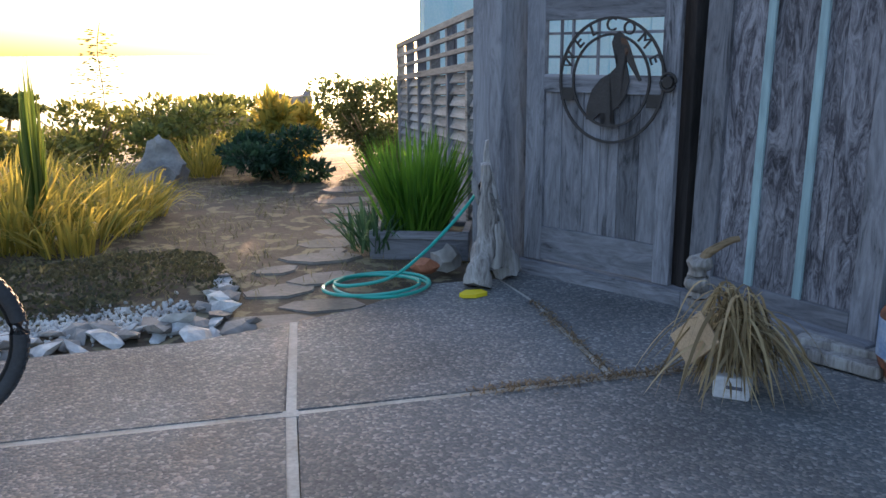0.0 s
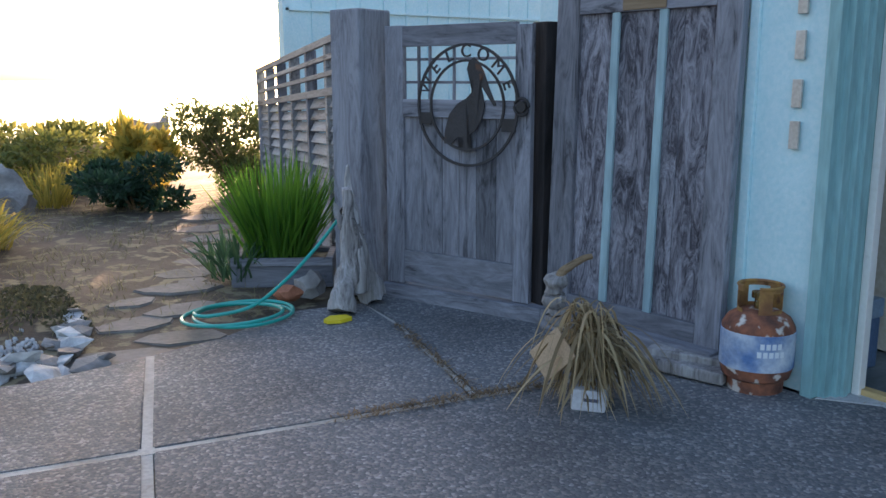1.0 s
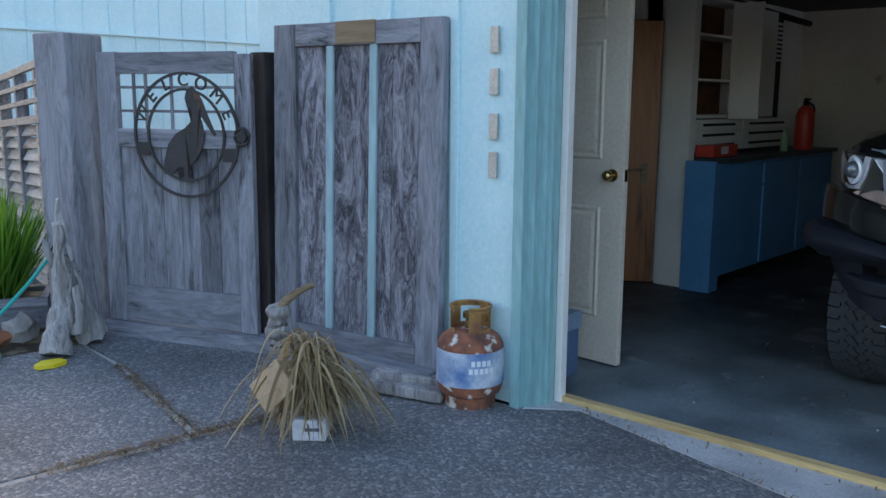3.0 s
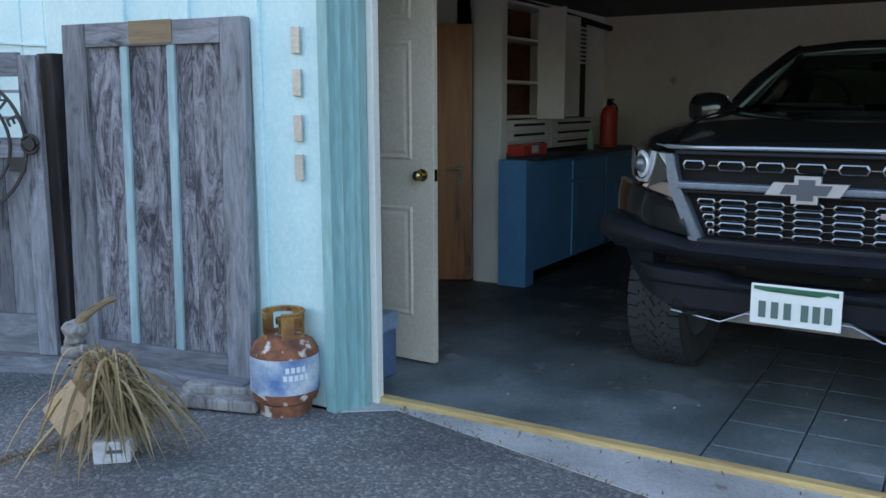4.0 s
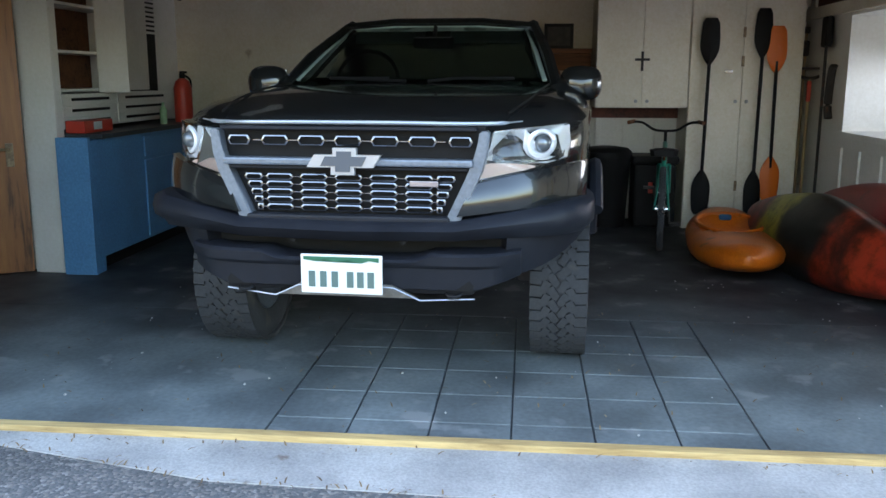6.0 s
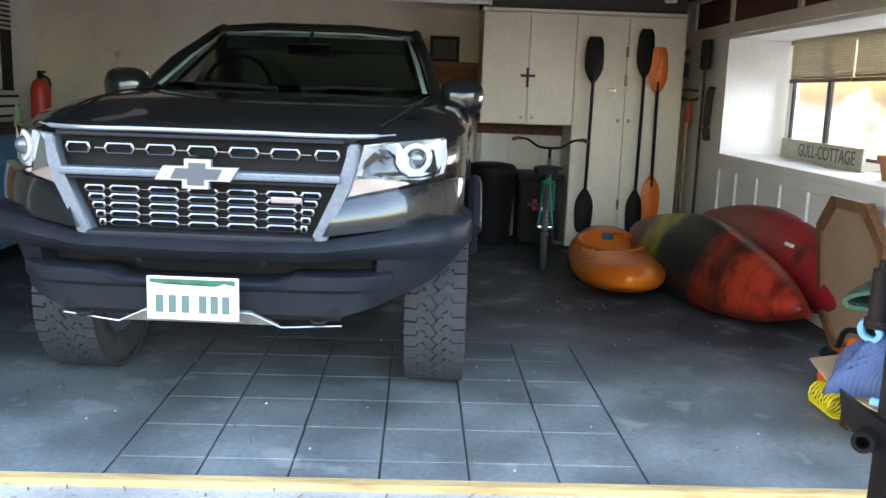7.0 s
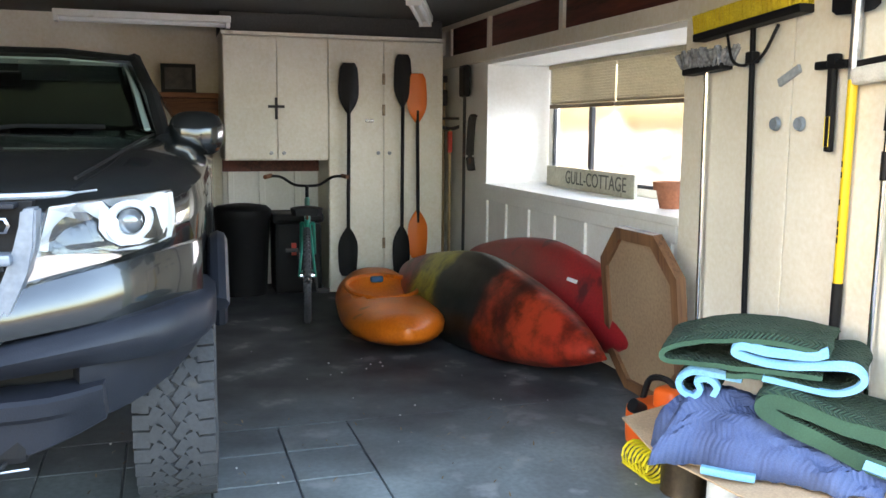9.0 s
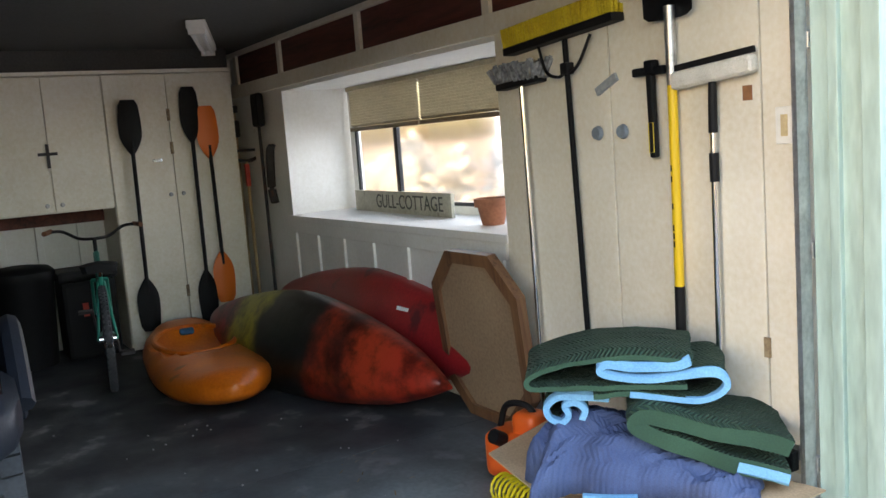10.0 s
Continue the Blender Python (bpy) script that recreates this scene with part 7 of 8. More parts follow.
YR_ = surf("rusty_yellow_steel", (0.42, 0.24, 0.06), (0.22, 0.10, 0.04), scale=8, rough=0.8, bump=0.4, spots=(0.16, 0.07, 0.04), spot_scale=8, spot_at=0.58)
for i in range(26):
    a0, a1 = 2 * math.pi * i / 30, 2 * math.pi * (i + 1) / 30
    gaps = i % 10 in (3, 4, 5, 6, 7)
    for z0, z1 in (((0.335, 0.36), (0.435, 0.455)) if gaps else ((0.335, 0.455),)):
        rings(bm, [[(r * math.cos(a), r * math.sin(a), z) for a, r, z in ((aa, 0.088, z0), (aa, 0.092, z0), (aa, 0.092, z1), (aa, 0.088, z1))] for aa in (a0, a1)])
tube(bm, [(0.091 * math.cos(a), 0.091 * math.sin(a), 0.455) for a in [2 * math.pi * i / 30 for i in range(27)]], 0.007, 6)
bmesh.ops.remove_doubles(bm, verts=bm.verts, dist=0.0008)
part("collar", bm, YR_, tank, "rusty yellow handle collar", True)
bm = B()
cyl(bm, (0, 0, 0.34), (0, 0, 0.40), 0.022)
cyl(bm, (0, 0, 0.385), (0.06, 0, 0.385), 0.016)
cyl(bm, (0, 0, 0.40), (0, 0, 0.425), 0.035)
part("valve", bm, BRASS, tank, "", True)

# withered potted plant
pl = thing("withered_plant", "withered strap-leaved plant drooping over a small white box pot", "potted plant", Matrix.Translation((2.22, 2.98, 0)))
bm = B()
box(bm, (-0.02, -0.03, 0.045), (0.14, 0.14, 0.09), rz(40), bevel=0.012)
part("pot", bm, surf("white_plastic_pot", (0.60, 0.60, 0.63), None, rough=0.5), pl, "white printed plastic pot")
bm = B()
box(bm, (-0.0654, -0.0841, 0.05), (0.06, 0.003, 0.014), rz(-50))
part("print_bar", bm, plain("pot_print", (0.10, 0.10, 0.14), 0.6), pl)
bm = B()
box(bm, (-0.15, 0.06, 0.22), (0.012, 0.15, 0.17), Matrix.Rotation(radians(40), 3, "X") @ Matrix.Rotation(radians(20), 3, "Y"), bevel=0.003)
part("paper_tag", bm, CARD, pl, "creased brown paper")
DEAD = leafy("withered_leaf", (0.58, 0.455, 0.265), (0.15, 0.105, 0.05))
bm = B()
rnd = random.Random(4)
for i in range(300):
    a = rnd.uniform(0, 2 * math.pi)
    r = rnd.uniform(0.05, 0.18) if rnd.random() < 0.80 else rnd.uniform(0.18, 0.36)
    base = (rnd.gauss(0, 0.03), rnd.gauss(0, 0.03), rnd.uniform(0.22, 0.36))
    tip = (r * math.cos(a), r * math.sin(a), max(0.004, rnd.uniform(-0.08, 0.16)))
    blade(bm, base, tip, rnd.uniform(-0.02, 0.20), rnd.uniform(0.004, 0.013), 9, rnd.uniform(-2.6, 2.6))
for i in range(34):
    a = rnd.gauss(-0.9, 0.5) if i % 3 else rnd.gauss(2.4, 0.5)
    r = rnd.uniform(0.22, 0.44)
    blade(bm, (0, 0, rnd.uniform(0.15, 0.26)), (r * math.cos(a), r * math.sin(a), rnd.uniform(0.004, 0.10)), rnd.uniform(0.08, 0.17), rnd.uniform(0.005, 0.010), 10, rnd.uniform(-1, 1))
for i in range(26):
    a = rnd.uniform(0, 2 * math.pi)
    blade(bm, (0, 0, 0.2), (0.09 * math.cos(a), 0.09 * math.sin(a), rnd.uniform(0.32, 0.46)), rnd.uniform(0.0, 0.06), 0.006, 6, rnd.uniform(-2, 2))
tagged(part("leaves", bm, DEAD, pl, "limp straw-coloured leaves"), kind="stuff")
db_ = thing("driftwood_branch", "gnarled grey driftwood branch behind the withered plant", "driftwood", Matrix.Translation((2.45, 3.42, 0.0)))
bm = B()
tube(bm, [Vector(p) + noise.noise_vector(Vector(p) * 13) * 0.022 for p in smooth_path([(0.02, 0, 0), (0.02, 0.0, 0.12), (-0.01, 0.01, 0.24), (-0.045, 0.02, 0.34), (-0.03, 0.01, 0.43)], 8)], [0.055 - 0.0003 * i + 0.010 * math.sin(i * 0.9) for i in range(33)], 14)
for v in bm.verts:
    v.co += noise.noise_vector(Vector((v.co.x * 34, v.co.y * 34, v.co.z * 9))) * 0.014
part("stem", bm, PALEW, db_, "", True)
bm = B()
tube(bm, [Vector(p) + noise.noise_vector(Vector(p) * 17) * 0.016 for p in smooth_path([(-0.03, 0.01, 0.40), (0.0, -0.01, 0.455), (0.06, -0.03, 0.49), (0.12, -0.05, 0.515)], 7)], [0.024 - 0.0005 * i for i in range(22)], 9)
part("twig", bm, TAN, db_, "bare brown twig", True)

# driftwood root by the post
dw_ = thing("driftwood_root", "twisted silvery driftwood root standing by the gate post", "driftwood", Matrix.Translation((2.12, 4.90, 0.0)) @ Matrix.Rotation(radians(25), 4, "Z"))
def limb(pts, r, seed):
    bm = B()
    sp = smooth_path(pts, 7)
    n = len(sp)
    rr = [r[0] + (r[-1] - r[0]) * i / (n - 1) for i in range(n)]
    tube(bm, sp, rr, 14)
    for v in bm.verts:
        d = noise.noise_vector(Vector((v.co.x * 14, v.co.y * 14, v.co.z * 5)) + Vector((seed, 0, 0)))
        v.co += d * 0.030 + noise.noise_vector(Vector((v.co.x * 40, v.co.y * 40, v.co.z * 9))) * 0.012
    part("limb", bm, PALEW, dw_, "", True)
limb([(-0.17, -0.04, 0.02), (-0.13, -0.03, 0.12), (-0.06, -0.01, 0.26), (-0.03, 0.0, 0.42), (-0.02, 0.01, 0.56), (-0.045, 0.02, 0.70)], (0.088, 0.026), 1)
limb([(0.15, -0.03, 0.03), (0.12, -0.02, 0.13), (0.05, 0.0, 0.27), (0.01, 0.0, 0.40), (0.0, 0.01, 0.50)], (0.078, 0.045), 5)
limb([(-0.03, -0.05, 0.10), (-0.02, -0.02, 0.24), (0.0, 0.0, 0.36)], (0.045, 0.07), 12)
limb([(0.0, 0.0, 0.40), (0.035, 0.03, 0.60), (0.03, 0.05, 0.82)], (0.05, 0.010), 9)
limb([(-0.02, 0.0, 0.42), (-0.075, 0.03, 0.54), (-0.10, 0.05, 0.62)], (0.035, 0.008), 15)
bm = B()
prism(bm, [(-0.07, -0.03), (0.0, -0.05), (0.08, -0.02), (0.07, 0.04), (-0.02, 0.05), (-0.08, 0.02)], 0.0, 0.022)
roughen(bm, 0.012, 14)
single("yellow_tag", bm, plain("yellow_plastic", (0.70, 0.56, 0.01), 0.5), "crumpled yellow plastic tag on the concrete", "tag", Matrix.Translation((1.89, 4.66, 0.002)))

# garden hose
pts = []
for i in range(120):
    a = i / 120 * 2 * math.pi * 2.55 + 5.9
    k = i / 120
    pts.append((1.46 + (0.30 - 0.05 * math.sin(k * 9)) * math.cos(a) * (1 - 0.12 * k), 5.02 + (0.26 - 0.03 * k) * math.sin(a), 0.018 + 0.022 * k + 0.012 * math.sin(a * 1.5) * k))
end = Vector(pts[-1])
tail = smooth_path([pts[-6], pts[-1], (end.x + 0.06, end.y - 0.10, 0.055), (1.50, 4.93, 0.085), (1.72, 4.98, 0.19), (1.95, 5.06, 0.34), (2.12, 5.13, 0.47), (2.17, 5.15, 0.52)], 10)
hose = thing("garden_hose", "coiled turquoise garden hose rising to a tap by the post", "hose")
bm = B()
tube(bm, pts[:-6] + [tuple(p) for p in tail], 0.0105, 8)
part("hose_line", bm, plain("turquoise_hose", (0.03, 0.36, 0.30), 0.35), hose, "", True)
bm = B()
cyl(bm, (2.15, 5.145, 0.505), (2.20, 5.165, 0.55), 0.016)
part("hose_end", bm, BLACK, hose)

# ---- garden ----
fl = thing("stepping_stones", "irregular flat flagstones set in the soil as a path", "path", kind="structure")
rnd = random.Random(7)
for x, y, sx, sy, a in ((0.70, 4.83, 0.34, 0.15, -4), (1.14, 4.99, 0.26, 0.14, -20), (0.98, 5.35, 0.24, 0.14, 5), (1.28, 5.48, 0.26, 0.15, 12), (1.38, 5.92, 0.25, 0.15, -8), (1.62, 6.36, 0.27, 0.16, 10), (1.82, 6.80, 0.26, 0.16, 0), (2.02, 7.25, 0.24, 0.16, 8), (2.16, 7.72, 0.26, 0.17, -6), (2.28, 8.2, 0.27, 0.17, 4), (2.5, 8.8, 0.25, 0.18, 0), (1.52, 6.08, 0.13, 0.08, 30), (1.05, 5.75, 0.16, 0.1, 15)):
    bm = B()
    poly = [(sx * math.cos(t) * rnd.uniform(0.85, 1.2), sy * math.sin(t) * rnd.uniform(0.85, 1.25)) for t in [2 * math.pi * (i + rnd.uniform(-0.2, 0.2)) / 7 for i in range(7)]]
    prism(bm, poly, -0.05, 0.018)
    bmesh.ops.bevel(bm, geom=[e for e in bm.edges if all(v.co.z > 0 for v in e.verts)], offset=0.008, segments=2, affect="EDGES")
    s = part("flagstone", bm, FLAG, fl)
    s.matrix_local = Matrix.Translation((x, y, ground_z(x, y) - 0.011)) @ Matrix.Rotation(radians(a), 4, "Z")

rnd = random.Random(11)
for i in range(58):
    t = i / 57
    if t < 0.72:
        q = t / 0.72
        x, y = -0.85 + 1.45 * q + rnd.uniform(-0.06, 0.06), 4.80 + rnd.uniform(-0.13, 0.16) + 0.10 * (1 - q)
    else:
        q = (t - 0.72) / 0.28
        x, y = 0.52 + 0.16 * q + rnd.uniform(-0.07, 0.07), 4.95 + 0.70 * q + rnd.uniform(-0.05, 0.05)
    bm = B()
    w = rnd.uniform(0.05, 0.10)
    rock(bm, (0, 0, 0), (w * 1.4, w * 0.8, w * 0.34), i * 1.37, 1, 0.7)
    light = rnd.random() < 0.62
    single("border_stone", bm, SHELLW if light else STONE, "pale broken border stone at the bed edge" if light else "dark grey border stone at the bed edge", "stone",
           Matrix.Translation((x, y, ground_z(x, y) + w * 0.28)) @ Euler((rnd.uniform(-0.5, 0.5), rnd.uniform(-0.4, 0.4), rnd.uniform(0, 6))).to_matrix().to_4x4(), "border stones")
bm = B()
for i in range(900):
    x, y = rnd.uniform(-0.75, 0.45), rnd.gauss(5.14, 0.12)
    w = rnd.uniform(0.008, 0.02)
    m = Matrix.Translation((x, y, ground_z(x, y) + 0.008)) @ Euler((rnd.random() * 3, rnd.random() * 3, rnd.random() * 3)).to_matrix().to_4x4() @ Matrix.Diagonal((w, w * 0.8, w * 0.6, 1))
    bmesh.ops.create_icosphere(bm, subdivisions=1, radius=1.0, matrix=m)
single("white_gravel", bm, SHELLW, "white gravel spread in the garden bed", "gravel", kind="stuff")
for x, y, s, sd, mt, lb in ((1.86, 5.28, (0.085, 0.07, 0.05), 3, TERRA, "red-brown stone beside the planter"), (2.02, 5.30, (0.10, 0.085, 0.085), 8, STONE, "grey-green stone beside the gate post")):
    bm = B()
    rock(bm, (0, 0, 0), s, sd, 2, 0.5)
    single("garden_stone", bm, mt, lb, "stone", Matrix.Translation((x, y, s[2] * 0.7)), smooth=True)
bm = B()
rock(bm, (0, 0, 0.14), (0.28, 0.21, 0.29), 21, 3, 0.5)
for v in bm.verts:
    k = max(0.0, v.co.z) / 0.5
    v.co.x *= 1 - 0.3 * k
single("standing_rock", bm, STONE, "upright grey boulder on the dry ground", "boulder", Matrix.Translation((0.84, 9.85, ground_z(0.84, 9.85))), smooth=True)

def leaf_cloud(bm, c, rad, n, size, rnd, up=0.3, long_=1.6, lumps=7):
    """Many small leaves on uneven lumps inside a crown."""
    L = [(Vector((rnd.uniform(-0.75, 0.75) * rad[0], rnd.uniform(-0.75, 0.75) * rad[1], rnd.uniform(-0.55, 0.8) * rad[2])), rnd.uniform(0.30, 0.55)) for _ in range(lumps)]
    for i in range(n):
        o, k = L[rnd.randrange(lumps)]
        d = Vector((rnd.gauss(0, 1), rnd.gauss(0, 1), rnd.gauss(0, 1))).normalized()
        rr = k * (0.55 + 0.6 * rnd.random())
        p = Vector(c) + o + Vector((d.x * rad[0] * rr, d.y * rad[1] * rr, d.z * rad[2] * rr))
        dirv = (d + Vector((rnd.gauss(0, 0.5), rnd.gauss(0, 0.5), up + rnd.gauss(0, 0.5)))).normalized()
        side = dirv.cross(Vector((rnd.gauss(0, 1), rnd.gauss(0, 1), rnd.gauss(0, 1)))).normalized()
        s = size * rnd.uniform(0.6, 1.4)
        a, b = p - dirv * s * long_ * 0.5, p + dirv * s * long_ * 0.5
        vs = [bm.verts.new(q) for q in (a, p + side * s * 0.4, b, p - side * s * 0.4)]
        bm.faces.new(vs)
    return bm

def shrub(name, lab, x, y, rad, n, size, mat, seed, up=0.3, long_=1.6, lumps=9, base=0.0):
    rnd = random.Random(seed)
    z0 = ground_z(x, y)
    t = thing(name, lab, "shrub", Matrix.Translation((x, y, z0)))
    bm = B()
    for i in range(7):
        a = rnd.uniform(0, 6.28)
        tube(bm, smooth_path([(0.04 * math.cos(a), 0.04 * math.sin(a), -0.02), (0.3 * rad[0] * math.cos(a), 0.3 * rad[1] * math.sin(a), rad[2] * 0.7), (0.65 * rad[0] * math.cos(a), 0.65 * rad[1] * math.sin(a), rad[2] * 1.3)], 4), [0.02 - 0.0017 * k for k in range(9)], 5)
    part("branches", bm, TAN, t)
    bm = B()
    leaf_cloud(bm, (0, 0, rad[2] * 0.95 + base), rad, n, size, rnd, up, long_, lumps)
    tagged(part("foliage", bm, mat, t), kind="stuff")
    return t
OLIVE = leafy("olive_leaf", (0.33, 0.31, 0.07), (0.10, 0.13, 0.035))
DGREEN = leafy("juniper_leaf", (0.045, 0.10, 0.05), (0.018, 0.045, 0.025))
MGREEN = leafy("bush_leaf", (0.15, 0.17, 0.055), (0.045, 0.07, 0.025))
BGREEN = leafy("iris_leaf", (0.16, 0.33, 0.03), (0.045, 0.13, 0.015))
YGREEN = leafy("sunlit_grass", (0.58, 0.44, 0.08), (0.20, 0.21, 0.04))
COVER = leafy("ground_cover_leaf", (0.14, 0.13, 0.065), (0.045, 0.055, 0.03))
shrub("juniper_bush", "low dark green juniper bush in dry soil", 2.06, 9.75, (0.52, 0.44, 0.26), 4200, 0.040, DGREEN, 1, 0.2, 2.2)
shrub("fern_clump", "yellow-green fern clump behind the juniper", 2.35, 10.45, (0.38, 0.3, 0.42), 1000, 0.06, YGREEN, 2, 0.8, 3.0)
shrub("garden_bush", "dense olive-green bush by the end of the fence", 3.42, 10.6, (0.66, 0.6, 0.50), 11000, 0.034, MGREEN, 3, lumps=16)
for i, (x, y, r, h) in enumerate(((-0.9, 11.6, 0.9, 0.42), (0.3, 11.8, 0.9, 0.46), (1.2, 11.3, 0.75, 0.42), (-2.2, 12.2, 1.0, 0.42), (-3.8, 12.8, 1.2, 0.5), (2.7, 13.0, 0.6, 0.3))):
    shrub("hedge_bush", "olive backlit hedge bush along the garden edge", x, y, (r, 0.6, h), 3000, 0.05, OLIVE, 20 + i)
# added bush: lifted crown keeps low sun off the drive, streaks pass under
shrub("hedge_bush", "olive bush added at the garden edge, crown raised to block sun", 2.0, 12.2, (0.8, 0.6, 0.26), 2600, 0.05, OLIVE, 29, base=0.36)
bm = B()
rnd = random.Random(31)
sp = thing("garden_sapling", "thin airy sapling with sparse layered leaves", "sapling", Matrix.Translation((0.45, 12.2, ground_z(0.45, 12.2))))
tube(bm, smooth_path([(0, 0, 0), (0.03, 0, 0.8), (0.0, 0.02, 1.4), (0.05, 0, 1.75)], 5), 0.007, 6)
part("trunk", bm, TAN, sp)
bm = B()
for k in range(12):
    z = 0.75 + k * 0.08
    for j in range(13):
        a = rnd.uniform(0, 6.28)
        r = rnd.uniform(0.05, 0.42 - 0.02 * k)
        p = Vector((r * math.cos(a), r * math.sin(a), z + rnd.gauss(0, 0.02) - r * 0.1))
        s = 0.035
        vs = [bm.verts.new(p + Vector(q)) for q in ((-s, 0, 0), (0, s * 0.5, 0.01), (s, 0, 0), (0, -s * 0.5, -0.01))]
        bm.faces.new(vs)
tagged(part("foliage", bm, OLIVE, sp), kind="stuff")
# low ground cover by the gravel
rnd = random.Random(41)
t = thing("ground_cover", "low straggling ground cover beside the gravel", "shrub", kind="stuff")
bm = B()
for i in range(7000):
    x = rnd.uniform(-1.6, 0.75)
    y = rnd.uniform(5.32, 6.35) + 0.15 * math.sin(x * 4)
    h = 0.20 * max(0.0, 1 - abs((y - 5.85) / 0.60) ** 3) * (0.65 + 0.5 * noise.noise(Vector((x * 3, y * 3, 0)))) * min(1.0, max(0.0, (0.85 - x) * 3))
    p = Vector((x, y, ground_z(x, y) + rnd.random() ** 0.6 * h))
    d = Vector((rnd.gauss(0, 1), rnd.gauss(0, 1), rnd.gauss(0.5, 0.8))).normalized()
    s = rnd.uniform(0.010, 0.024)
    side = d.cross(Vector((rnd.gauss(0, 1), rnd.gauss(0, 1), 0.2))).normalized()
    bm.faces.new([bm.verts.new(q) for q in (p - d * s, p + side * s * 0.5, p + d * s, p - side * s * 0.5)])
tagged(part("foliage", bm, COVER, t), kind="stuff")
# planter with the bright green clump
pln = thing("timber_planter", "low weathered planter box against the fence", "planter", Matrix.Translation((2.12, 5.84, 0)) @ Matrix.Rotation(radians(-30), 4, "Z"))
for c0, c1 in (((-0.36, -0.22, -0.02), (0.30, -0.17, 0.17)), ((-0.36, 0.17, -0.02), (0.30, 0.22, 0.17)), ((-0.36, -0.169, -0.02), (-0.31, 0.169, 0.17)), ((0.25, -0.169, -0.02), (0.30, 0.169, 0.17))):
    slab("board", pln, c0, c1, GREYH, 0.008)
slab("edge_board", pln, (-0.36, -0.232, 0.125), (0.30, -0.222, 0.18), GREYH, 0.004)
slab("soil", pln, (-0.30, -0.165, 0.0), (0.245, 0.165, 0.14), SOIL, 0.0)
def clump(name, lab, x, y, z, n, spread, hgt, w, mat, seed, lean=0.6, droop=0.05):
    rnd = random.Random(seed)
    bm = B()
    for i in range(n):
        a = rnd.uniform(0, 6.28)
        r0 = spread * 0.45 * rnd.random() ** 0.5
        r1 = r0 + spread * lean * rnd.random()
        h = hgt * rnd.uniform(0.55, 1.08)
        da = a + rnd.gauss(0, 0.25)
        blade(bm, (r0 * math.cos(a), r0 * math.sin(a), 0), (r1 * math.cos(da), r1 * math.sin(da), h * (1 - 0.25 * (r1 / spread))), rnd.uniform(0, droop), w * rnd.uniform(0.6, 1.3), 5, rnd.uniform(-1.2, 1.2))
    return single(name, bm, mat, lab, "plant", Matrix.Translation((x, y, z)), kind="stuff")
clump("iris_clump", "bright green sword-leaved clump growing in the planter", 2.06, 5.90, 0.12, 520, 0.44, 0.78, 0.011, BGREEN, 51, 0.75, 0.06)
clump("iris_clump", "arching bluish green strap leaves beside the planter", 1.78, 5.95, 0.02, 130, 0.36, 0.36, 0.011, leafy("strap_leaf", (0.11, 0.20, 0.09), (0.04, 0.09, 0.045)), 52, 1.0, 0.12)
clump("flax_stalk", "tall upright green flax stalk in the grass", -0.30, 7.05, -0.02, 46, 0.12, 1.36, 0.020, leafy("flax_leaf", (0.22, 0.26, 0.05), (0.06, 0.12, 0.02)), 53, 0.5, 0.0)
for i, (x, y, n, s, h) in enumerate(((-0.45, 7.2, 260, 0.75, 0.72), (0.15, 7.5, 200, 0.6, 0.5), (-1.1, 7.4, 260, 0.8, 0.8), (-0.1, 6.8, 120, 0.5, 0.42), (-1.7, 7.0, 200, 0.7, 0.7), (0.45, 8.1, 150, 0.5, 0.42), (0.15, 8.9, 150, 0.5, 0.5), (1.35, 10.5, 160, 0.5, 0.55), (-0.5, 9.4, 160, 0.7, 0.6))):
    clump("flax_clump", "backlit yellow-green clump of long garden leaves", x, y, -0.02, n, s, h, 0.012, YGREEN, 60 + i, 0.95, 0.16)
# dry grass tufts and litter on the soil
rnd = random.Random(71)
bm = B()
for i in range(12000):
    x, y = rnd.uniform(-1.5, 3.0), rnd.uniform(5.1, 10.5)
    if noise.noise(Vector((x * 2.2, y * 2.2, 4))) < -0.12:
        continue
    if abs(x - (1.0 + 0.32 * (y - 5.0))) < 0.22 and rnd.random() < 0.7:
        continue
    a = rnd.uniform(0, 6.28)
    l = rnd.uniform(0.02, 0.11)
    blade(bm, (x, y, ground_z(x, y)), (x + l * math.cos(a), y + l * math.sin(a), ground_z(x, y) + rnd.uniform(0.005, 0.06)), 0.004, 0.0025, 2)
single("dry_grass", bm, leafy("straw", (0.36, 0.29, 0.14), (0.10, 0.11, 0.045)), "withered grass and straw on the soil", "grass", kind="stuff")
bm = B()
for i in range(1500):
    r = rnd.random()
    if r < 0.45:
        q = rnd.random()
        x, y = 1.3 + 0.95 * q, 3.375 - 0.14 * q
        x, y = x + rnd.gauss(0, 0.05), y + rnd.gauss(0, 0.028)
    elif r < 0.7:
        q = rnd.random()
        x, y = 1.88 + 0.26 * q + rnd.gauss(0, 0.02), 3.32 + 1.1 * q + rnd.gauss(0, 0.03)
    elif r < 0.85:
        if rnd.random() < 0.6:
            q = rnd.random() ** 1.3
            y = 2.3 - 3.4 * q
            x = (3.2 - 0.24 * (2.3 - y) if y > 1.05 else 2.9 - 0.04 * (1.05 - y)) + rnd.gauss(0, 0.018)
        else:
            x, y = rnd.gauss(3.20, 0.03), rnd.uniform(-2.0, 2.4)
    else:
        x, y = rnd.uniform(3.4, 5.2), rnd.uniform(-1.8, 2.4)
    a = rnd.uniform(0, 6.28)
    l = rnd.uniform(0.008, 0.035)
    blade(bm, (x, y, 0.006), (x + l * math.cos(a), y + l * math.sin(a), 0.010 + rnd.random() * 0.008), 0.003, 0.004, 2)
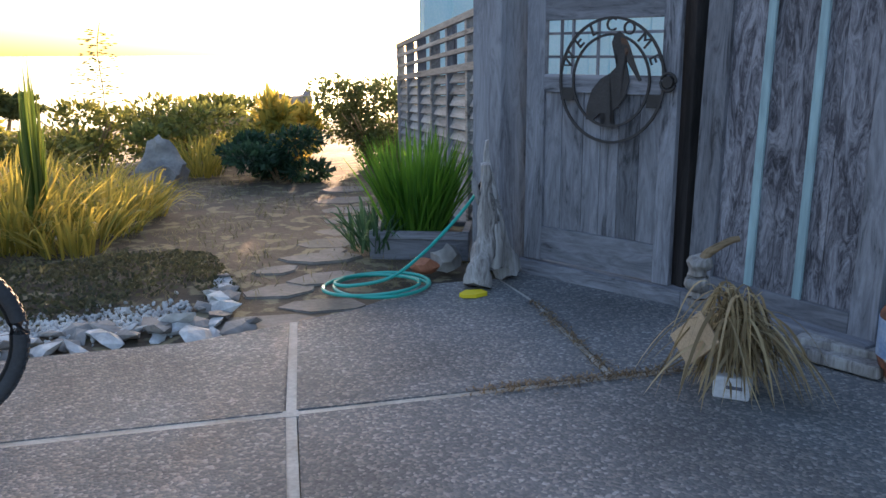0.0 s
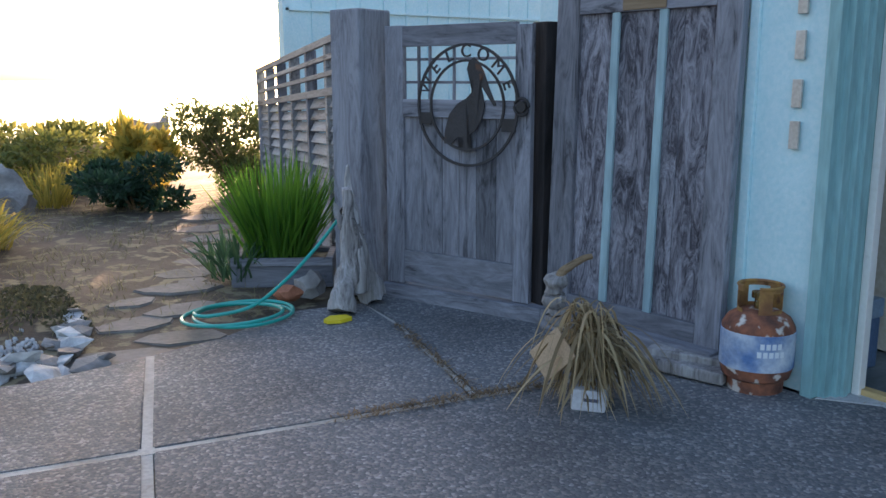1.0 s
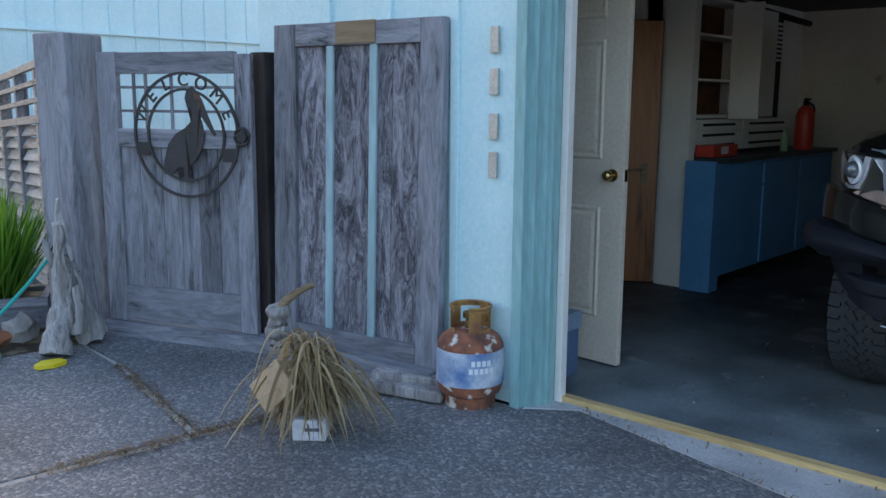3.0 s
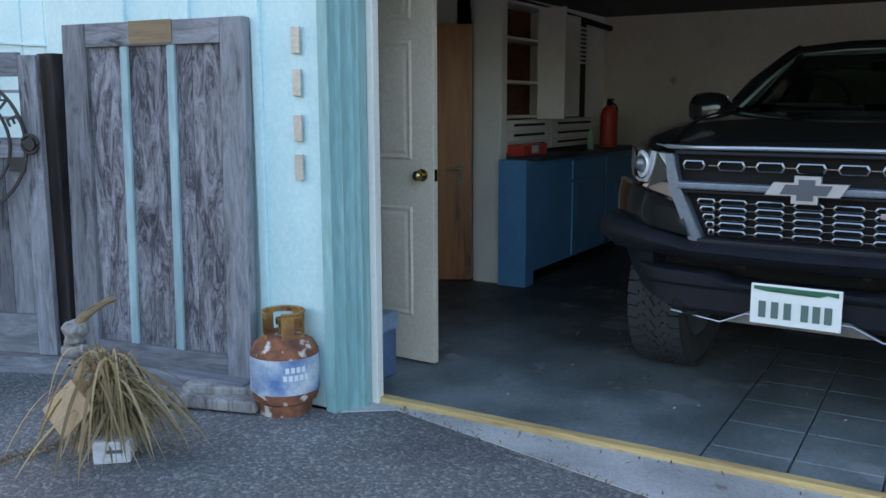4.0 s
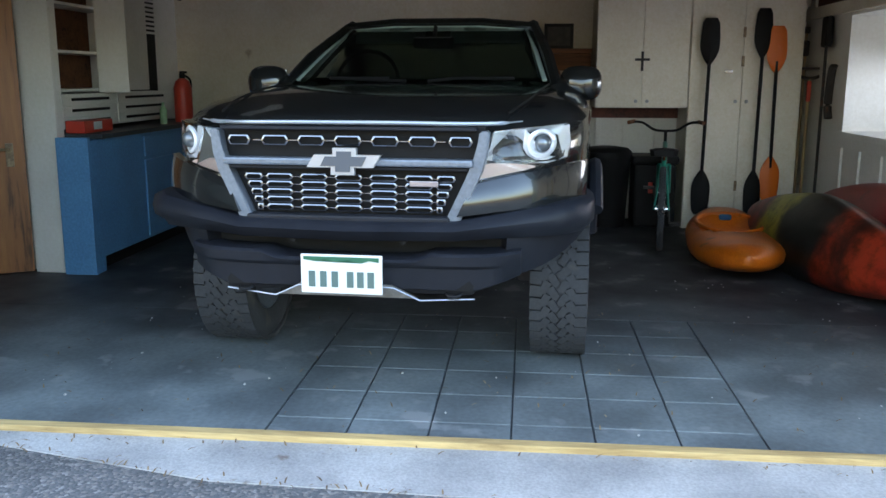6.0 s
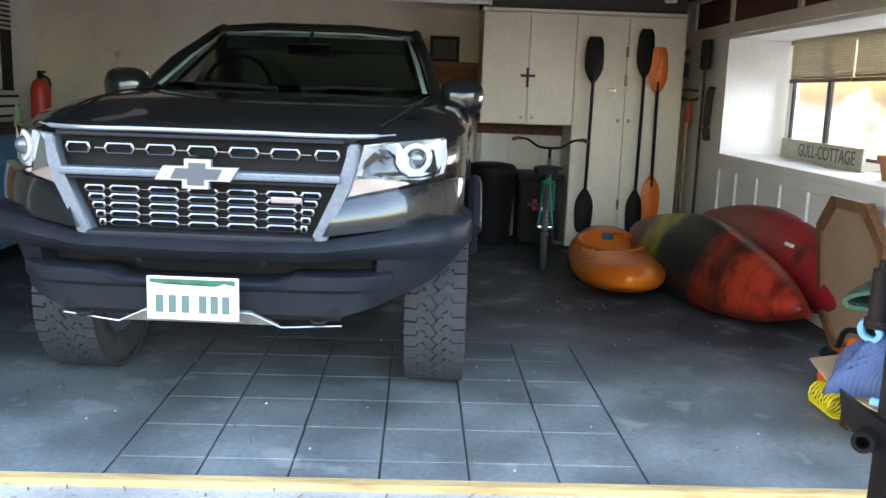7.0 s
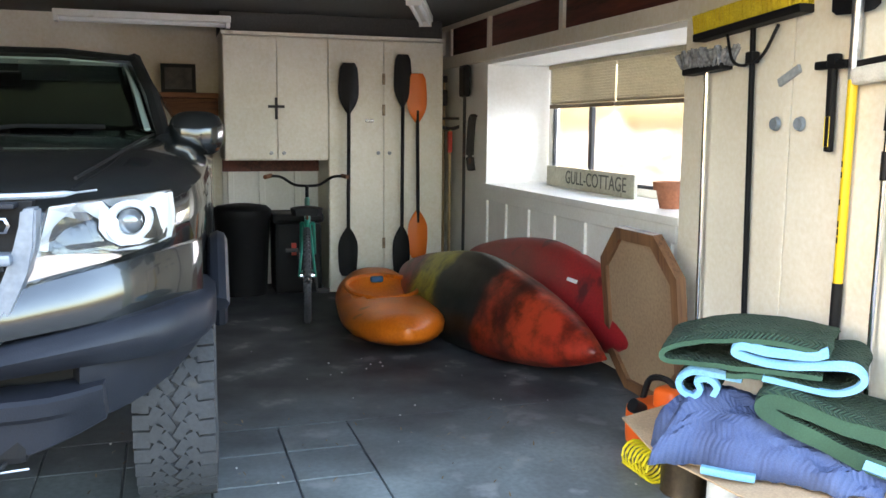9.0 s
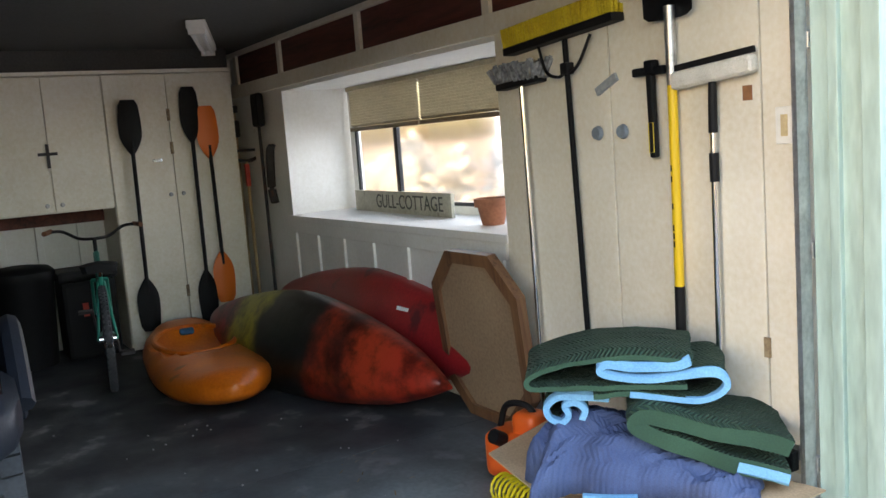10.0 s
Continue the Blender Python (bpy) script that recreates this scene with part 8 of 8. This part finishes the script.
single("leaf_litter", bm, leafy("dead_leaf", (0.34, 0.24, 0.13), (0.12, 0.08, 0.05)), "scattered dead leaves and straw along the joints and sill", "litter", kind="stuff")
bm = B()
for i in range(90):
    x, y = rnd.uniform(3.4, 6.5), rnd.uniform(-2.2, 2.4)
    w = rnd.uniform(0.003, 0.010)
    rock(bm, (x, y, 0.004), (w, w * 0.7, w * 0.5), i, 1, 0.3)
single("floor_debris", bm, SHELLW, "small pale crumbs and chips on the garage floor", "debris", kind="stuff")
# old stump and log wall at the garden edge
st = thing("weathered_stump", "tall broken weathered stump at the garden edge", "stump", Matrix.Translation((3.12, 13.4, ground_z(3.12, 13.4))))
bm = B()
prism(bm, [(-0.32, 0.0), (0.32, 0.0), (0.30, 0.95), (0.24, 0.86), (0.05, 0.84), (-0.15, 0.86), (-0.24, 0.92), (-0.32, 0.98)], -0.15, 0.15, lambda u, v, w: (u, w, v))
bmesh.ops.triangulate(bm, faces=[f for f in bm.faces if len(f.verts) > 4])
roughen(bm, 0.02, 5)
part("trunk", bm, GREYW, st)
bm = B()
for i in range(3):
    cyl(bm, (1.0 + 0.1 * i, 13.8, -0.1 + i * 0.22), (2.7, 13.7, -0.12 + i * 0.22), 0.12, 0.10, n=10)
roughen(bm, 0.02, 3)
single("log_pile", bm, TAN, "stacked driftwood logs at the garden edge", "logs")
# distant trees, and an unseen sea sheet added to mirror the bright sky
rnd = random.Random(81)
for i, (x, y, s) in enumerate(((-3.2, 24, 1.2), (-5.4, 25, 1.0), (-1.2, 26, 0.7), (-8, 27, 1.3))):
    z = ground_z(0, y)
    t = thing("distant_tree", "dark windswept tree far across the field", "tree", Matrix.Translation((x, y, z)))
    bm = B()
    tube(bm, smooth_path([(0, 0, 0), (0.05, 0, 0.6 * s), (0.15, 0, 1.2 * s)], 4), [0.10 - 0.008 * k for k in range(9)], 6)
    part("trunk", bm, TAN, t)
    bm = B()
    leaf_cloud(bm, (0.1, 0, 1.5 * s), (1.2 * s, 1.0 * s, 0.5 * s), 1500, 0.12, rnd, 0.2, 1.6, 9)
    tagged(part("crown", bm, MGREEN, t), kind="stuff")
bm = B()
rings(bm, [[(x, y, -6.0) for x in (-4000, -400, 0, 400, 4000)] for y in (38, 120, 600, 4500)], closed=False)
single("sea", bm, plain("sky_mirror_sheet", (0.25, 0.30, 0.34), 0.25), "unseen sea sheet added to mirror bright sky beyond the field", "sea", kind="structure")
# outside the side window: a glowing board for the pale hazy sky, and a few plants
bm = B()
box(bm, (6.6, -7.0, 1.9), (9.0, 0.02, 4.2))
# emission stands in for sky light and also lights the window recess
HAZE = plain("sky_glow_board", (0.78, 0.89, 1.0), 1.0, 0.0, 0.6)
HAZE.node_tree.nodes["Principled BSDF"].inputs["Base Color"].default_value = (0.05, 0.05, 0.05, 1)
single("backdrop", bm, HAZE, "glowing board standing in for pale sky beyond the side window", "backdrop", kind="structure")
WINLEAF = leafy("grey_window_leaf", (0.30, 0.34, 0.36), (0.12, 0.15, 0.17))
for i, (x, h) in enumerate(((8.9, 1.25), (7.9, 1.15), (9.8, 1.4), (10.8, 1.3))):
    shrub("window_bush", "grey-green flowering bush outside the window", x, -4.6 - 0.25 * (i % 2), (0.55, 0.3, 0.66), 1500, 0.06, WINLEAF, 90 + i, 0.7, 2.2)
